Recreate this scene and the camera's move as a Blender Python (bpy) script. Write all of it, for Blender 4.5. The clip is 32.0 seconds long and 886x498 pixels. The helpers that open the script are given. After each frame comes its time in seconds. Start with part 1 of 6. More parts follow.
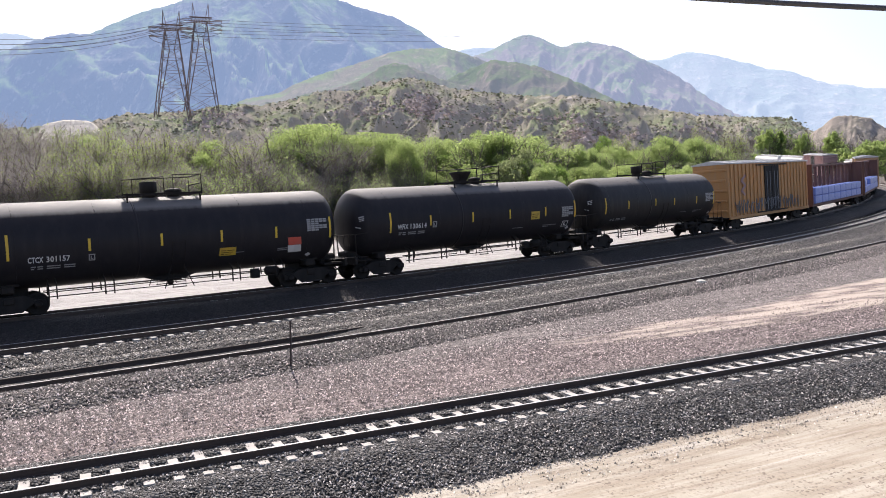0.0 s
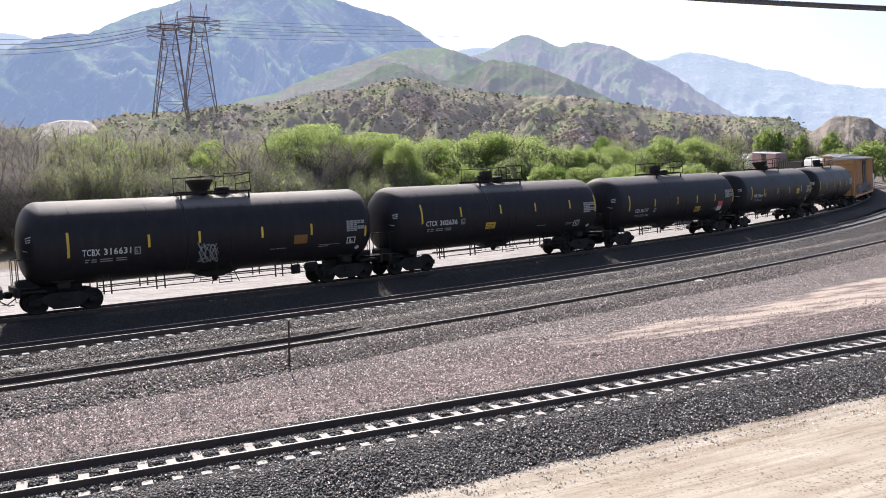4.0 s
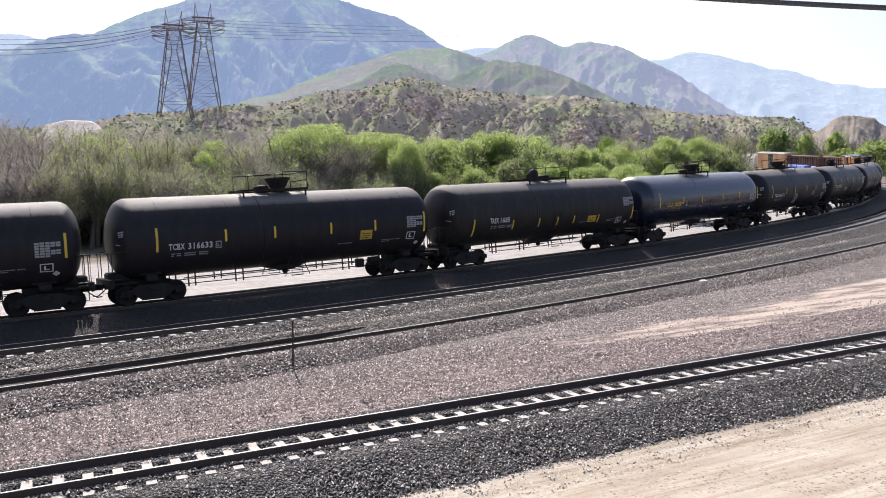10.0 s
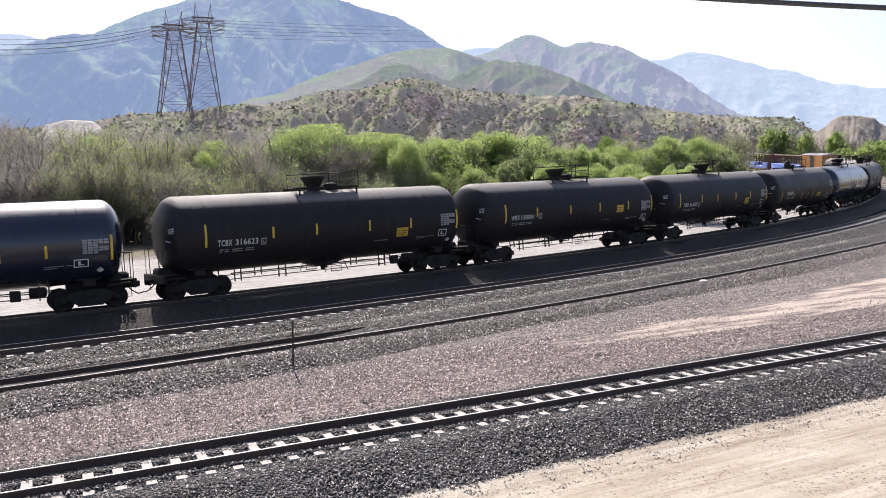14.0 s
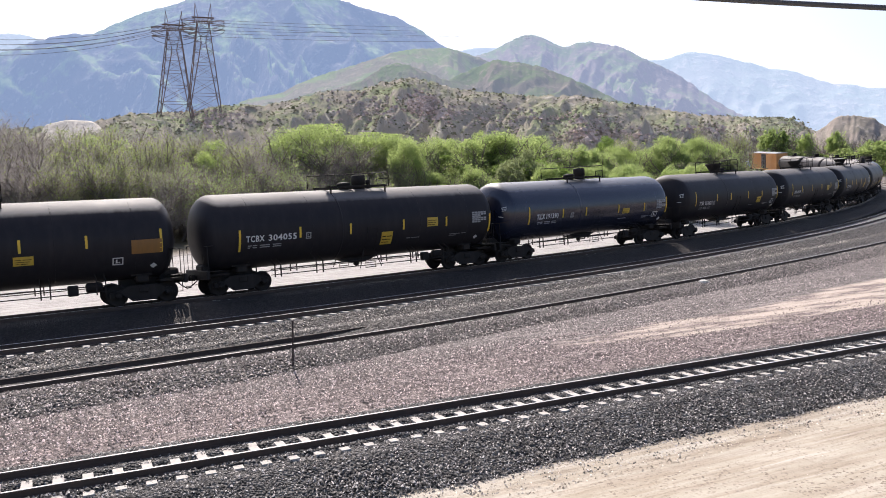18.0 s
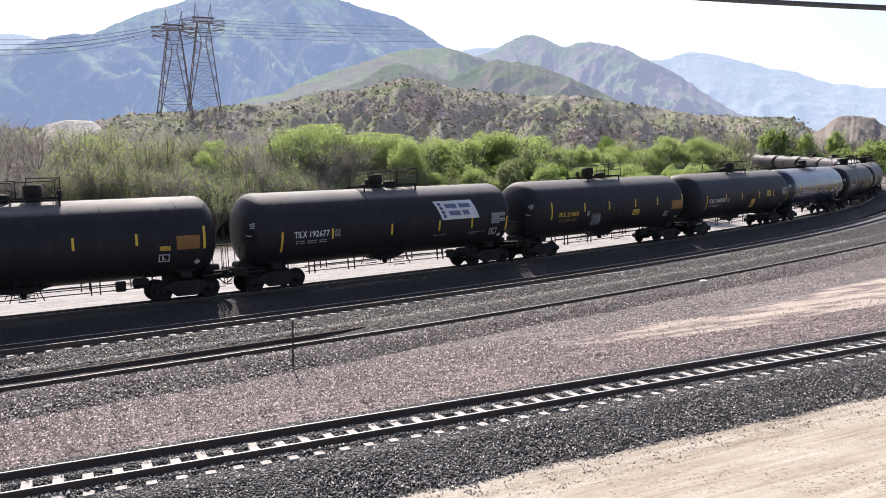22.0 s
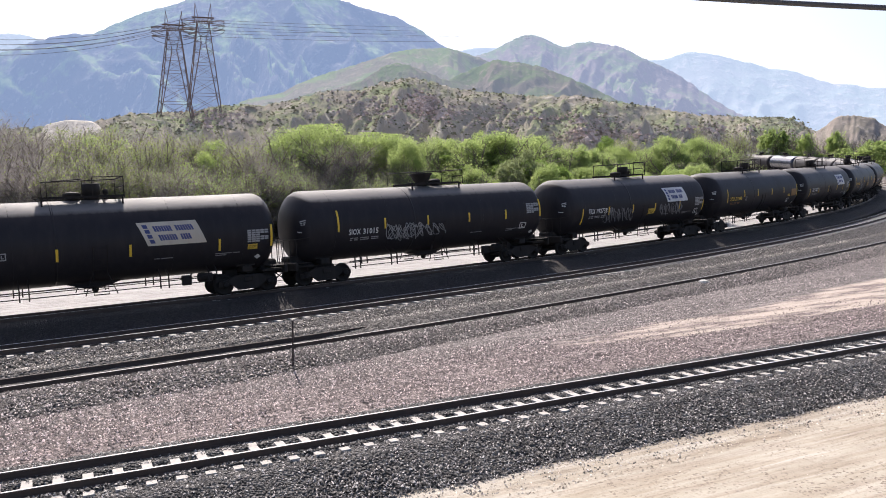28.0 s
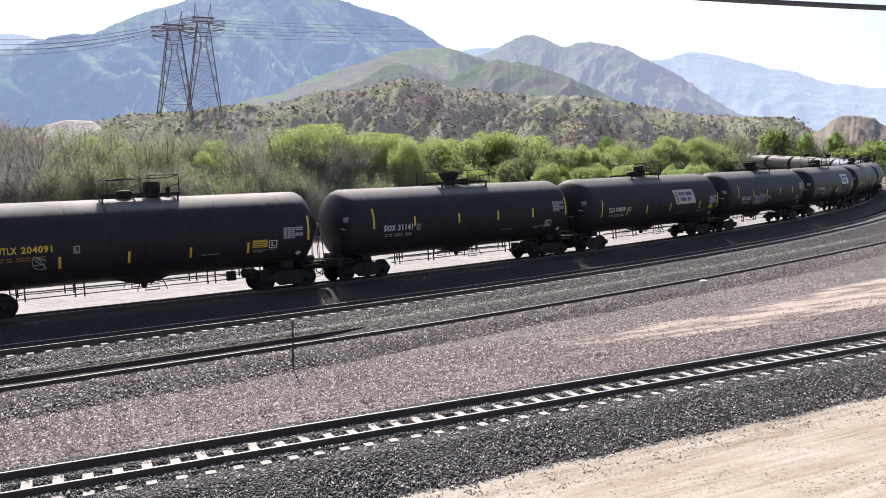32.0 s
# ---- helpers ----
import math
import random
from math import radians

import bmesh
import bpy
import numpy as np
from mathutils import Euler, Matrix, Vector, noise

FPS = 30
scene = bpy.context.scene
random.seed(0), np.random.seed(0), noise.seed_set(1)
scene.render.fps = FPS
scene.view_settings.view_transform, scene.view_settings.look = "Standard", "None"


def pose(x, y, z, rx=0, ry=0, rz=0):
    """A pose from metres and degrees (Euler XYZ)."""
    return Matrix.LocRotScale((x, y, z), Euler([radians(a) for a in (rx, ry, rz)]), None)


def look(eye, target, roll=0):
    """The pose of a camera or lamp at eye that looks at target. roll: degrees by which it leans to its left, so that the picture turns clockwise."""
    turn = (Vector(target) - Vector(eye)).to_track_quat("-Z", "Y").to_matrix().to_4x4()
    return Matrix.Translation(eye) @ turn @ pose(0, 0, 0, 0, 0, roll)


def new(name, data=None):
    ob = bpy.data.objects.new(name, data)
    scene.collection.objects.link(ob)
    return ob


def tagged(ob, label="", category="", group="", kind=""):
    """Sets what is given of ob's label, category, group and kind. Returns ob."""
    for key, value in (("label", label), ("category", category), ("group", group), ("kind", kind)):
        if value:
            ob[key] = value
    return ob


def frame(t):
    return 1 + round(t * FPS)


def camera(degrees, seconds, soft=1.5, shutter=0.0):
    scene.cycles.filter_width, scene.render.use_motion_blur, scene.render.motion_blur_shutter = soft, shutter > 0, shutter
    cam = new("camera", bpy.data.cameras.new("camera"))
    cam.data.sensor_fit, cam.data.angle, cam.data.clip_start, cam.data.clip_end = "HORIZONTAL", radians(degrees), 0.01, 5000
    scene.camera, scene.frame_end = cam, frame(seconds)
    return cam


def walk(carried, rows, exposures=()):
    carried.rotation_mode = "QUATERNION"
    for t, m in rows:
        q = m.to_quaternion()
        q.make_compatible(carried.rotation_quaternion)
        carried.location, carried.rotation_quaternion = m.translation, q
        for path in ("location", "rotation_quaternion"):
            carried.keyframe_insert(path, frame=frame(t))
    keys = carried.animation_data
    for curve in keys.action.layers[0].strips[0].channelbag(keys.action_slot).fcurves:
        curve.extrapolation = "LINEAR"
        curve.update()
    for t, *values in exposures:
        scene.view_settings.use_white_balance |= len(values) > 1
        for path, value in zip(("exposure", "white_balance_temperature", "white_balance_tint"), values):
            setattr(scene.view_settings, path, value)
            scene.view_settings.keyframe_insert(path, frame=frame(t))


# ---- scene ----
# The railway bend seen from a bank above it: z is up, the camera looks along +y.
TILT = -math.tan(0.0818)
EYE = (0.0, 0.0, 6.24)


def gaze(yaw, lift=0.0):
    a = radians(yaw)
    return look(EYE, (math.sin(a), math.cos(a), EYE[2] + TILT + lift), 0.185)


cam = camera(57.84, 32.0, soft=0.95)
walk(cam, [(0.0, gaze(0.16)), (0.5, gaze(0.32)), (1.0, gaze(0.62)), (1.5, gaze(0.44)), (2.0, gaze(0.32)), (2.5, gaze(0.32)),
           (3.0, gaze(0.48, 0.001)), (3.5, gaze(0.36)), (4.5, gaze(0.24)), (5.5, gaze(0.12)), (6.0, gaze(0.06)), (6.5, gaze(0.06)),
           (7.0, gaze(0.0)), (8.0, gaze(0.0)), (32.0, gaze(0.0))],
     exposures=[(0.0, 0.55, 6550, 15.0), (32.0, 0.55, 6550, 15.0)])

# ---- light: high sun behind the train, a little to the left ----
SUN_AZ, SUN_EL = radians(-18.0), radians(46.0)
to_sun = Vector((math.sin(SUN_AZ) * math.cos(SUN_EL), math.cos(SUN_AZ) * math.cos(SUN_EL), math.sin(SUN_EL)))
world = bpy.data.worlds.new("sky")
scene.world = world
world.use_nodes = True
sky = world.node_tree.nodes.new("ShaderNodeTexSky")
sky.sky_type, sky.sun_disc = "NISHITA", False
sky.sun_elevation, sky.sun_rotation = SUN_EL, SUN_AZ
sky.altitude, sky.air_density, sky.dust_density, sky.ozone_density = 900.0, 0.9, 6.0, 1.0
world.node_tree.links.new(sky.outputs[0], world.node_tree.nodes["Background"].inputs[0])
world.node_tree.nodes["Background"].inputs[1].default_value = 0.145
sun = new("sun", bpy.data.lights.new("sun", "SUN"))
sun.data.energy, sun.data.angle, sun.data.color = 4.5, radians(0.53), (1.0, 0.95, 0.87)
sun.matrix_world = look(to_sun * 100, (0, 0, 0))


# ---- materials ----
def material(name, build, rough=0.8, metal=0.0, spec=0.3):
    m = bpy.data.materials.new(name)
    m.use_nodes = True
    nt = m.node_tree
    bsdf = nt.nodes["Principled BSDF"]
    bsdf.inputs["Roughness"].default_value = rough
    bsdf.inputs["Metallic"].default_value = metal
    bsdf.inputs["Specular IOR Level"].default_value = spec
    build(Kit(nt, bsdf))
    return m


class Kit:
    """Short words for node graphs."""

    def __init__(self, nt, bsdf):
        self.nt, self.bsdf = nt, bsdf
        self.coords = None

    def node(self, kind, **values):
        n = self.nt.nodes.new("ShaderNode" + kind)
        for k, v in values.items():
            if k in n.inputs:
                self.put(n.inputs[k], v)
        return n

    def put(self, socket, v):
        if isinstance(v, bpy.types.NodeSocket):
            self.nt.links.new(v, socket)
        else:
            socket.default_value = v

    def where(self):
        return self.node("NewGeometry").outputs["Position"]

    def local(self):
        return self.node("TexCoord").outputs["Object"]

    def noise(self, scale, detail=4.0, rough=0.55, at=None):
        n = self.node("TexNoise", Scale=scale, Detail=detail, Roughness=rough)
        self.nt.links.new(at or self.where(), n.inputs["Vector"])
        return n.outputs["Fac"]

    def cells(self, scale, out="Color", at=None):
        n = self.node("TexVoronoi", Scale=scale)
        self.nt.links.new(at or self.where(), n.inputs["Vector"])
        return n.outputs[out]

    def ramp(self, fac, stops):
        n = self.node("ValToRGB")
        e = n.color_ramp.elements
        while len(e) < len(stops):
            e.new(0.5)
        for el, (pos, col) in zip(e, stops):
            el.position, el.color = pos, (*col, 1) if len(col) == 3 else col
        self.put(n.inputs["Fac"], fac)
        return n.outputs["Color"]

    def mix(self, fac, a, b, mode="MIX"):
        n = self.nt.nodes.new("ShaderNodeMix")
        n.data_type, n.blend_type = "RGBA", mode
        self.put(n.inputs[0], fac)
        for s, v in ((n.inputs[6], a), (n.inputs[7], b)):
            self.put(s, (*v, 1) if isinstance(v, tuple) and len(v) == 3 else v)
        return n.outputs[2]

    def math(self, op, a, b=0.5):
        n = self.nt.nodes.new("ShaderNodeMath")
        n.operation = op
        self.put(n.inputs[0], a)
        self.put(n.inputs[1], b)
        return n.outputs[0]

    def attribute(self, name):
        n = self.nt.nodes.new("ShaderNodeAttribute")
        n.attribute_name = name
        return n.outputs["Fac"]

    def gray(self, color):
        return self.node("RGBToBW", Color=color).outputs[0]

    def color(self, v):
        self.put(self.bsdf.inputs["Base Color"], v)

    def rough(self, v):
        self.put(self.bsdf.inputs["Roughness"], v)

    def bump(self, height, strength=0.5, distance=0.02):
        n = self.node("Bump", Height=height, Strength=strength, Distance=distance)
        self.nt.links.new(n.outputs["Normal"], self.bsdf.inputs["Normal"])

    def random(self):
        return self.node("ObjectInfo").outputs["Random"]


def g(v):
    return (v, v, v)


def gravel_shader(dark, light, tint, scale):
    def build(k):
        c = k.cells(scale)
        tone = k.gray(c)
        grain = k.ramp(tone, [(0.25, dark), (0.5, tuple(0.75 * a + 0.25 * b for a, b in zip(dark, light))), (0.68, tuple(0.4 * a + 0.6 * b for a, b in zip(dark, light))), (0.85, light)])
        broad = k.noise(0.35, 5.0)
        k.color(k.mix(k.math("MULTIPLY", broad, 0.4), grain, tint))
        d = k.cells(scale, "Distance")
        k.bump(k.math("SUBTRACT", tone, k.math("MULTIPLY", d, 1.6)), 1.0, 2.2 / scale)
    return build


ballast_mat = material("dark_granite_ballast", gravel_shader((0.02, 0.019, 0.021), (0.26, 0.25, 0.245), (0.05, 0.048, 0.048), 15.0), 0.75)
ballast_far_mat = material("grey_ballast", gravel_shader((0.032, 0.028, 0.027), (0.36, 0.33, 0.305), (0.11, 0.1, 0.093), 14.0), 0.8)

# ballast under the train, darkened and evened to carry the train's shade
shaded_bed_mat = material("shade_toned_ballast", gravel_shader((0.052, 0.045, 0.042), (0.105, 0.091, 0.085), (0.077, 0.067, 0.063), 16.0), 0.85)


def ground_shader(k):
    tone = k.gray(k.cells(19.0))
    fine = k.ramp(tone, [(0.28, g(0.0)), (0.52, g(0.16)), (0.72, g(0.55)), (0.86, g(1.0))])
    big = k.noise(0.12, 6.0)
    mid = k.noise(1.1, 5.0)
    along = k.node("Mapping", Rotation=(0, 0, 0.44), Scale=(4.5, 0.55, 1.0))
    along.vector_type = "TEXTURE"
    k.nt.links.new(k.where(), along.inputs["Vector"])
    streak = k.noise(1.0, 7.0, 0.62, along.outputs[0])
    wheel_ways = k.node("Mapping", Rotation=(0, 0, 0.44), Scale=(7.0, 0.17, 1.0))
    wheel_ways.vector_type = "TEXTURE"
    k.nt.links.new(k.where(), wheel_ways.inputs["Vector"])
    rut = k.noise(1.0, 6.0, 0.6, wheel_ways.outputs[0])
    red = k.mix(fine, (0.05, 0.038, 0.037), (0.42, 0.335, 0.32))
    grey = k.mix(fine, (0.042, 0.037, 0.036), (0.42, 0.37, 0.35))
    sand = k.ramp(streak, [(0.33, (0.225, 0.17, 0.12)), (0.41, (0.335, 0.285, 0.215)), (0.5, (0.4, 0.352, 0.275)), (0.62, (0.455, 0.41, 0.335))])
    sand = k.mix(k.ramp(rut, [(0.36, g(0.5)), (0.48, g(0))]), sand, (0.27, 0.215, 0.165))
    sand = k.mix(k.ramp(rut, [(0.55, g(0)), (0.7, g(0.5))]), sand, (0.56, 0.52, 0.46))
    sand = k.mix(k.math("MULTIPLY", k.ramp(tone, [(0.16, g(1)), (0.3, g(0))]), k.ramp(k.noise(0.7, 5.0), [(0.4, g(0.15)), (0.62, g(0.9))])), sand, (0.16, 0.125, 0.095))
    lane = k.mix(k.math("MULTIPLY", k.ramp(streak, [(0.42, g(1)), (0.56, g(0))]), 0.9), (0.5, 0.42, 0.35), red)
    pale = k.mix(fine, k.ramp(k.noise(2.5, 7.0, 0.65, along.outputs[0]), [(0.3, (0.14, 0.134, 0.127)), (0.48, (0.3, 0.288, 0.273)), (0.66, (0.52, 0.503, 0.48))]), (0.42, 0.4, 0.38))
    brush = k.mix(mid, (0.10, 0.085, 0.05), (0.24, 0.2, 0.13))
    edge = k.math("MULTIPLY", k.math("SUBTRACT", streak, 0.5), 1.3)

    def zone(name):
        v = k.math("ADD", k.attribute(name), edge)
        return k.ramp(v, [(0.35, g(0)), (0.65, g(1))])

    col = k.mix(zone("red"), grey, red)
    col = k.mix(k.ramp(rut, [(0.38, g(0.4)), (0.5, g(0)), (0.62, g(0.0))]), col, (0.09, 0.075, 0.07))
    col = k.mix(k.ramp(rut, [(0.52, g(0)), (0.66, g(0.45))]), col, (0.4, 0.345, 0.32))
    col = k.mix(zone("lane"), col, lane)
    col = k.mix(zone("sand"), col, sand)
    col = k.mix(zone("pale"), col, pale)
    col = k.mix(zone("brush"), col, brush)
    k.color(k.mix(k.math("MULTIPLY", big, 0.2), col, (0.22, 0.18, 0.16)))
    k.bump(k.math("ADD", fine, mid), 1.0, 0.06)


ground_mat = material("gravel_and_dirt_ground", ground_shader, 0.9)
rail_mat = material("worn_rail_steel", lambda k: (k.color(k.mix(k.noise(3.0), (0.05, 0.034, 0.027), (0.095, 0.066, 0.053))), k.bump(k.noise(40.0), 0.15, 0.004)), 0.6, 0.0)
rail_top_mat = material("polished_rail_head", lambda k: k.color(k.mix(k.noise(8.0), (0.36, 0.345, 0.33), (0.52, 0.5, 0.485))), 0.45, 0.3)
rail_dull_mat = material("dull_brown_rail_head", lambda k: k.color(k.mix(k.noise(8.0), (0.07, 0.055, 0.047), (0.13, 0.105, 0.09))), 0.7)


def tie_shader(k):
    c = k.mix(k.noise(7.0, 6.0), (0.3, 0.278, 0.255), (0.5, 0.47, 0.435))
    k.color(k.mix(k.math("MULTIPLY", k.random(), 0.4), c, (0.4, 0.37, 0.33)))
    k.bump(k.noise(60.0), 0.3, 0.006)


tie_mat = material("weathered_concrete", tie_shader, 0.85)
wood_mat = material("creosoted_timber", lambda k: (k.color(k.mix(k.noise(9.0, 6.0), (0.03, 0.024, 0.02), (0.11, 0.09, 0.075))), k.bump(k.noise(30.0), 0.4, 0.01)), 0.85)


def paint(name, base, worn, rough=0.42, metal=0.0, spec=0.5, dusty=None, coat=0.0):
    def build(k):
        k.bsdf.inputs["Coat Weight"].default_value = coat
        k.bsdf.inputs["Coat Roughness"].default_value = 0.2
        at = k.local()
        streak = k.node("Mapping", Scale=(2.2, 2.2, 0.25))
        k.nt.links.new(at, streak.inputs["Vector"])
        s = k.noise(1.6, 6.0, 0.6, streak.outputs[0])
        dust = k.noise(0.5, 5.0, 0.55, at)
        c = k.mix(k.ramp(s, [(0.45, g(0)), (0.8, g(0.7))]), base, worn)
        c = k.mix(k.math("MULTIPLY", dust, 0.16), c, tuple(0.65 * a + 0.35 * b for a, b in zip(worn, (0.2, 0.17, 0.15))))
        gloss = k.math("ADD", k.math("MULTIPLY", dust, 0.25), rough - 0.1)
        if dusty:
            # pale dust on what faces up, its edge painted where the sunlit crest ends
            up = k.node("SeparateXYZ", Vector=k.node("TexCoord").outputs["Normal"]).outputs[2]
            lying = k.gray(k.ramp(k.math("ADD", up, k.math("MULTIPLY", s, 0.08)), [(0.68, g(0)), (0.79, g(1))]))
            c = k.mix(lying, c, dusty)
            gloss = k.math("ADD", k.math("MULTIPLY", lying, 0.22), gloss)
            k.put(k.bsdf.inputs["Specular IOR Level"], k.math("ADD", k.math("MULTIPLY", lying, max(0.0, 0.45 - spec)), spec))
        k.color(c)
        k.rough(gloss)
        k.bump(k.noise(14.0, 3.0, 0.5, at), 0.06, 0.01)
    return material(name, build, rough, metal, spec)


# the dusty tones also carry the sunlit band along the tank tops
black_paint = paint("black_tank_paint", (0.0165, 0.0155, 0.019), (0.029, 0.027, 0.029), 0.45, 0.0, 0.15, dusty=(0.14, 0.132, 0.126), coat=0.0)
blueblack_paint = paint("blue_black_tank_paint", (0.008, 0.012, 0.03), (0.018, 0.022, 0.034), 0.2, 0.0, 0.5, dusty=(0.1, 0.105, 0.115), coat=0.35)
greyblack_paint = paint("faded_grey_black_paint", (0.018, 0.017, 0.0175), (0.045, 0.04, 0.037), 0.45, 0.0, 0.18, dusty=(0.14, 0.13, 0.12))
steel_dark = paint("grimy_dark_steel", (0.0145, 0.0126, 0.0118), (0.033, 0.028, 0.0248), 0.7, 0.0, 0.2)
white_mark = paint("white_stencil_paint", (0.62, 0.62, 0.61), (0.42, 0.41, 0.4), 0.6)
grey_mark = paint("grey_stencil_paint", (0.22, 0.22, 0.23), (0.12, 0.12, 0.12), 0.6)
table_mark = paint("pale_grey_stencil_paint", (0.3, 0.3, 0.3), (0.2, 0.2, 0.2), 0.6)
yellow_mark = paint("yellow_reflective_tape", (0.72, 0.46, 0.03), (0.5, 0.33, 0.06), 0.5)
orange_mark = paint("orange_placard", (0.24, 0.11, 0.02), (0.14, 0.075, 0.025), 0.5)
placard_mark = paint("worn_yellow_placard", (0.56, 0.37, 0.035), (0.34, 0.24, 0.06), 0.5)
navy_mark = paint("navy_print", (0.03, 0.045, 0.16), (0.06, 0.07, 0.16), 0.6)
tan_sign = paint("yellowed_sign_paint", (0.5, 0.45, 0.36), (0.4, 0.34, 0.27), 0.6)
red_mark = paint("red_placard", (0.55, 0.08, 0.05), (0.4, 0.12, 0.1), 0.5)


# ---- mesh building ----
class Shape:
    """Collects pieces of one mesh: points, faces and which of them are smooth."""

    def __init__(self):
        self.v, self.f, self.s, self.m = [], [], [], []
        self.slot = 0

    def add(self, verts, faces, smooth=False):
        n = len(self.v)
        self.v.extend(tuple(p) for p in verts)
        self.f.extend(tuple(i + n for i in face) for face in faces)
        self.s.extend([smooth] * len(faces))
        self.m.extend([self.slot] * len(faces))
        return self

    def box(self, c, size, b=0.0, turn=None):
        """A block with chamfered edges b, turned by a matrix about its centre."""
        h = [a / 2 for a in size]
        b = min(b, 0.45 * min(size))
        pts, faces = [], []
        signs = [(x, y, z) for x in (-1, 1) for y in (-1, 1) for z in (-1, 1)]
        if b <= 0:
            pts = [(sx * h[0], sy * h[1], sz * h[2]) for sx, sy, sz in signs]
            faces = [(0, 1, 3, 2), (4, 6, 7, 5), (0, 4, 5, 1), (2, 3, 7, 6), (0, 2, 6, 4), (1, 5, 7, 3)]
        else:
            index = {}
            for sg in signs:
                for ax in range(3):
                    index[sg, ax] = len(pts)
                    pts.append(tuple(sg[i] * (h[i] - (0 if i == ax else b)) for i in range(3)))
            for ax in range(3):
                o = [i for i in range(3) if i != ax]
                for d in (-1, 1):
                    loop = []
                    for p, q in ((-1, -1), (1, -1), (1, 1), (-1, 1)):
                        sg = [0, 0, 0]
                        sg[ax], sg[o[0]], sg[o[1]] = d, p, q
                        loop.append(index[tuple(sg), ax])
                    faces.append(tuple(loop if (d > 0) == (ax != 1) else loop[::-1]))
                for p in (-1, 1):
                    for q in (-1, 1):
                        e = []
                        for d in (-1, 1):
                            sg = [0, 0, 0]
                            sg[ax], sg[o[0]], sg[o[1]] = d, p, q
                            e.append(tuple(sg))
                        faces.append((index[e[0], o[0]], index[e[1], o[0]], index[e[1], o[1]], index[e[0], o[1]]))
            for sg in signs:
                faces.append((index[sg, 0], index[sg, 1], index[sg, 2]))
        if turn is not None:
            pts = [turn @ Vector(p) for p in pts]
        return self.add([(p[0] + c[0], p[1] + c[1], p[2] + c[2]) for p in pts], faces)

    def tube(self, path, r, n=6, closed=False):
        """A round bar along a path of points; r may be one number or one for each point."""
        path = [Vector(p) for p in path]
        verts, faces = [], []
        for i, p in enumerate(path):
            d = path[min(i + 1, len(path) - 1)] - path[max(i - 1, 0)]
            if d.length < 1e-9:
                d = Vector((0, 0, 1))
            d.normalize()
            a = d.cross(Vector((0, 0, 1)))
            if a.length < 1e-3:
                a = d.cross(Vector((0, 1, 0)))
            a.normalize()
            b = d.cross(a)
            rr = r[i] if isinstance(r, (list, tuple)) else r
            for j in range(n):
                t = 2 * math.pi * j / n
                verts.append(p + a * (rr * math.cos(t)) + b * (rr * math.sin(t)))
        for i in range(len(path) - 1):
            for j in range(n):
                k = (j + 1) % n
                faces.append((i * n + j, i * n + k, (i + 1) * n + k, (i + 1) * n + j))
        self.add(verts, faces, n > 5)
        m = len(path) - 1
        return self.add([verts[j] for j in range(n)] + [verts[m * n + j] for j in range(n)], [tuple(range(n)), tuple(range(2 * n - 1, n - 1, -1))])

    def lathe(self, profile, origin, axis="z", n=24, smooth=True):
        """Turns a profile of (along, radius) round an axis."""
        verts, faces = [], []
        for a, r in profile:
            for j in range(n):
                t = 2 * math.pi * j / n
                u, w = max(r, 1e-4) * math.cos(t), max(r, 1e-4) * math.sin(t)
                p = {"x": (a, u, w), "y": (w, a, u), "z": (u, w, a)}[axis]
                verts.append((p[0] + origin[0], p[1] + origin[1], p[2] + origin[2]))
        for i in range(len(profile) - 1):
            for j in range(n):
                k = (j + 1) % n
                faces.append((i * n + j, i * n + k, (i + 1) * n + k, (i + 1) * n + j))
        return self.add(verts, faces, smooth)

    def prism(self, outline, y0, y1):
        """An outline of (x, z) points pulled from y0 to y1."""
        n = len(outline)
        verts = [(x, y0, z) for x, z in outline] + [(x, y1, z) for x, z in outline]
        faces = [tuple(range(n)), tuple(range(2 * n - 1, n - 1, -1))] + [(i, i + n, (i + 1) % n + n, (i + 1) % n) for i in range(n)]
        return self.add(verts, faces)

    def mesh(self, name, *mats):
        me = bpy.data.meshes.new(name)
        me.from_pydata(self.v, [], self.f)
        me.polygons.foreach_set("use_smooth", self.s)
        me.polygons.foreach_set("material_index", self.m)
        for m in mats:
            me.materials.append(m)
        me.update()
        return me


def grid_mesh(name, pts, mat, smooth=True):
    """A sheet from an array of points, rows by columns by 3."""
    r, c = pts.shape[:2]
    i = np.arange(r * c).reshape(r, c)
    quads = np.stack([i[:-1, :-1], i[:-1, 1:], i[1:, 1:], i[1:, :-1]], -1).reshape(-1, 4)
    me = bpy.data.meshes.new(name)
    me.vertices.add(r * c)
    me.vertices.foreach_set("co", pts.reshape(-1).astype(np.float32))
    me.loops.add(quads.size)
    me.loops.foreach_set("vertex_index", quads.reshape(-1).astype(np.int32))
    me.polygons.add(len(quads))
    me.polygons.foreach_set("loop_start", np.arange(0, quads.size, 4, dtype=np.int32))
    me.polygons.foreach_set("use_smooth", np.full(len(quads), smooth))
    me.update(calc_edges=True)
    me.validate()
    me.materials.append(mat)
    return me


def part(name, shape, mat, parent, label="", at=None):
    """One mesh object under a thing or a part. shape: a Shape or a finished mesh."""
    me = shape.mesh(name, *(mat if isinstance(mat, (list, tuple)) else [mat])) if isinstance(shape, Shape) else shape
    ob = new(name, me)
    ob.parent = parent
    if at is not None:
        ob.matrix_basis = at
    return tagged(ob, label)


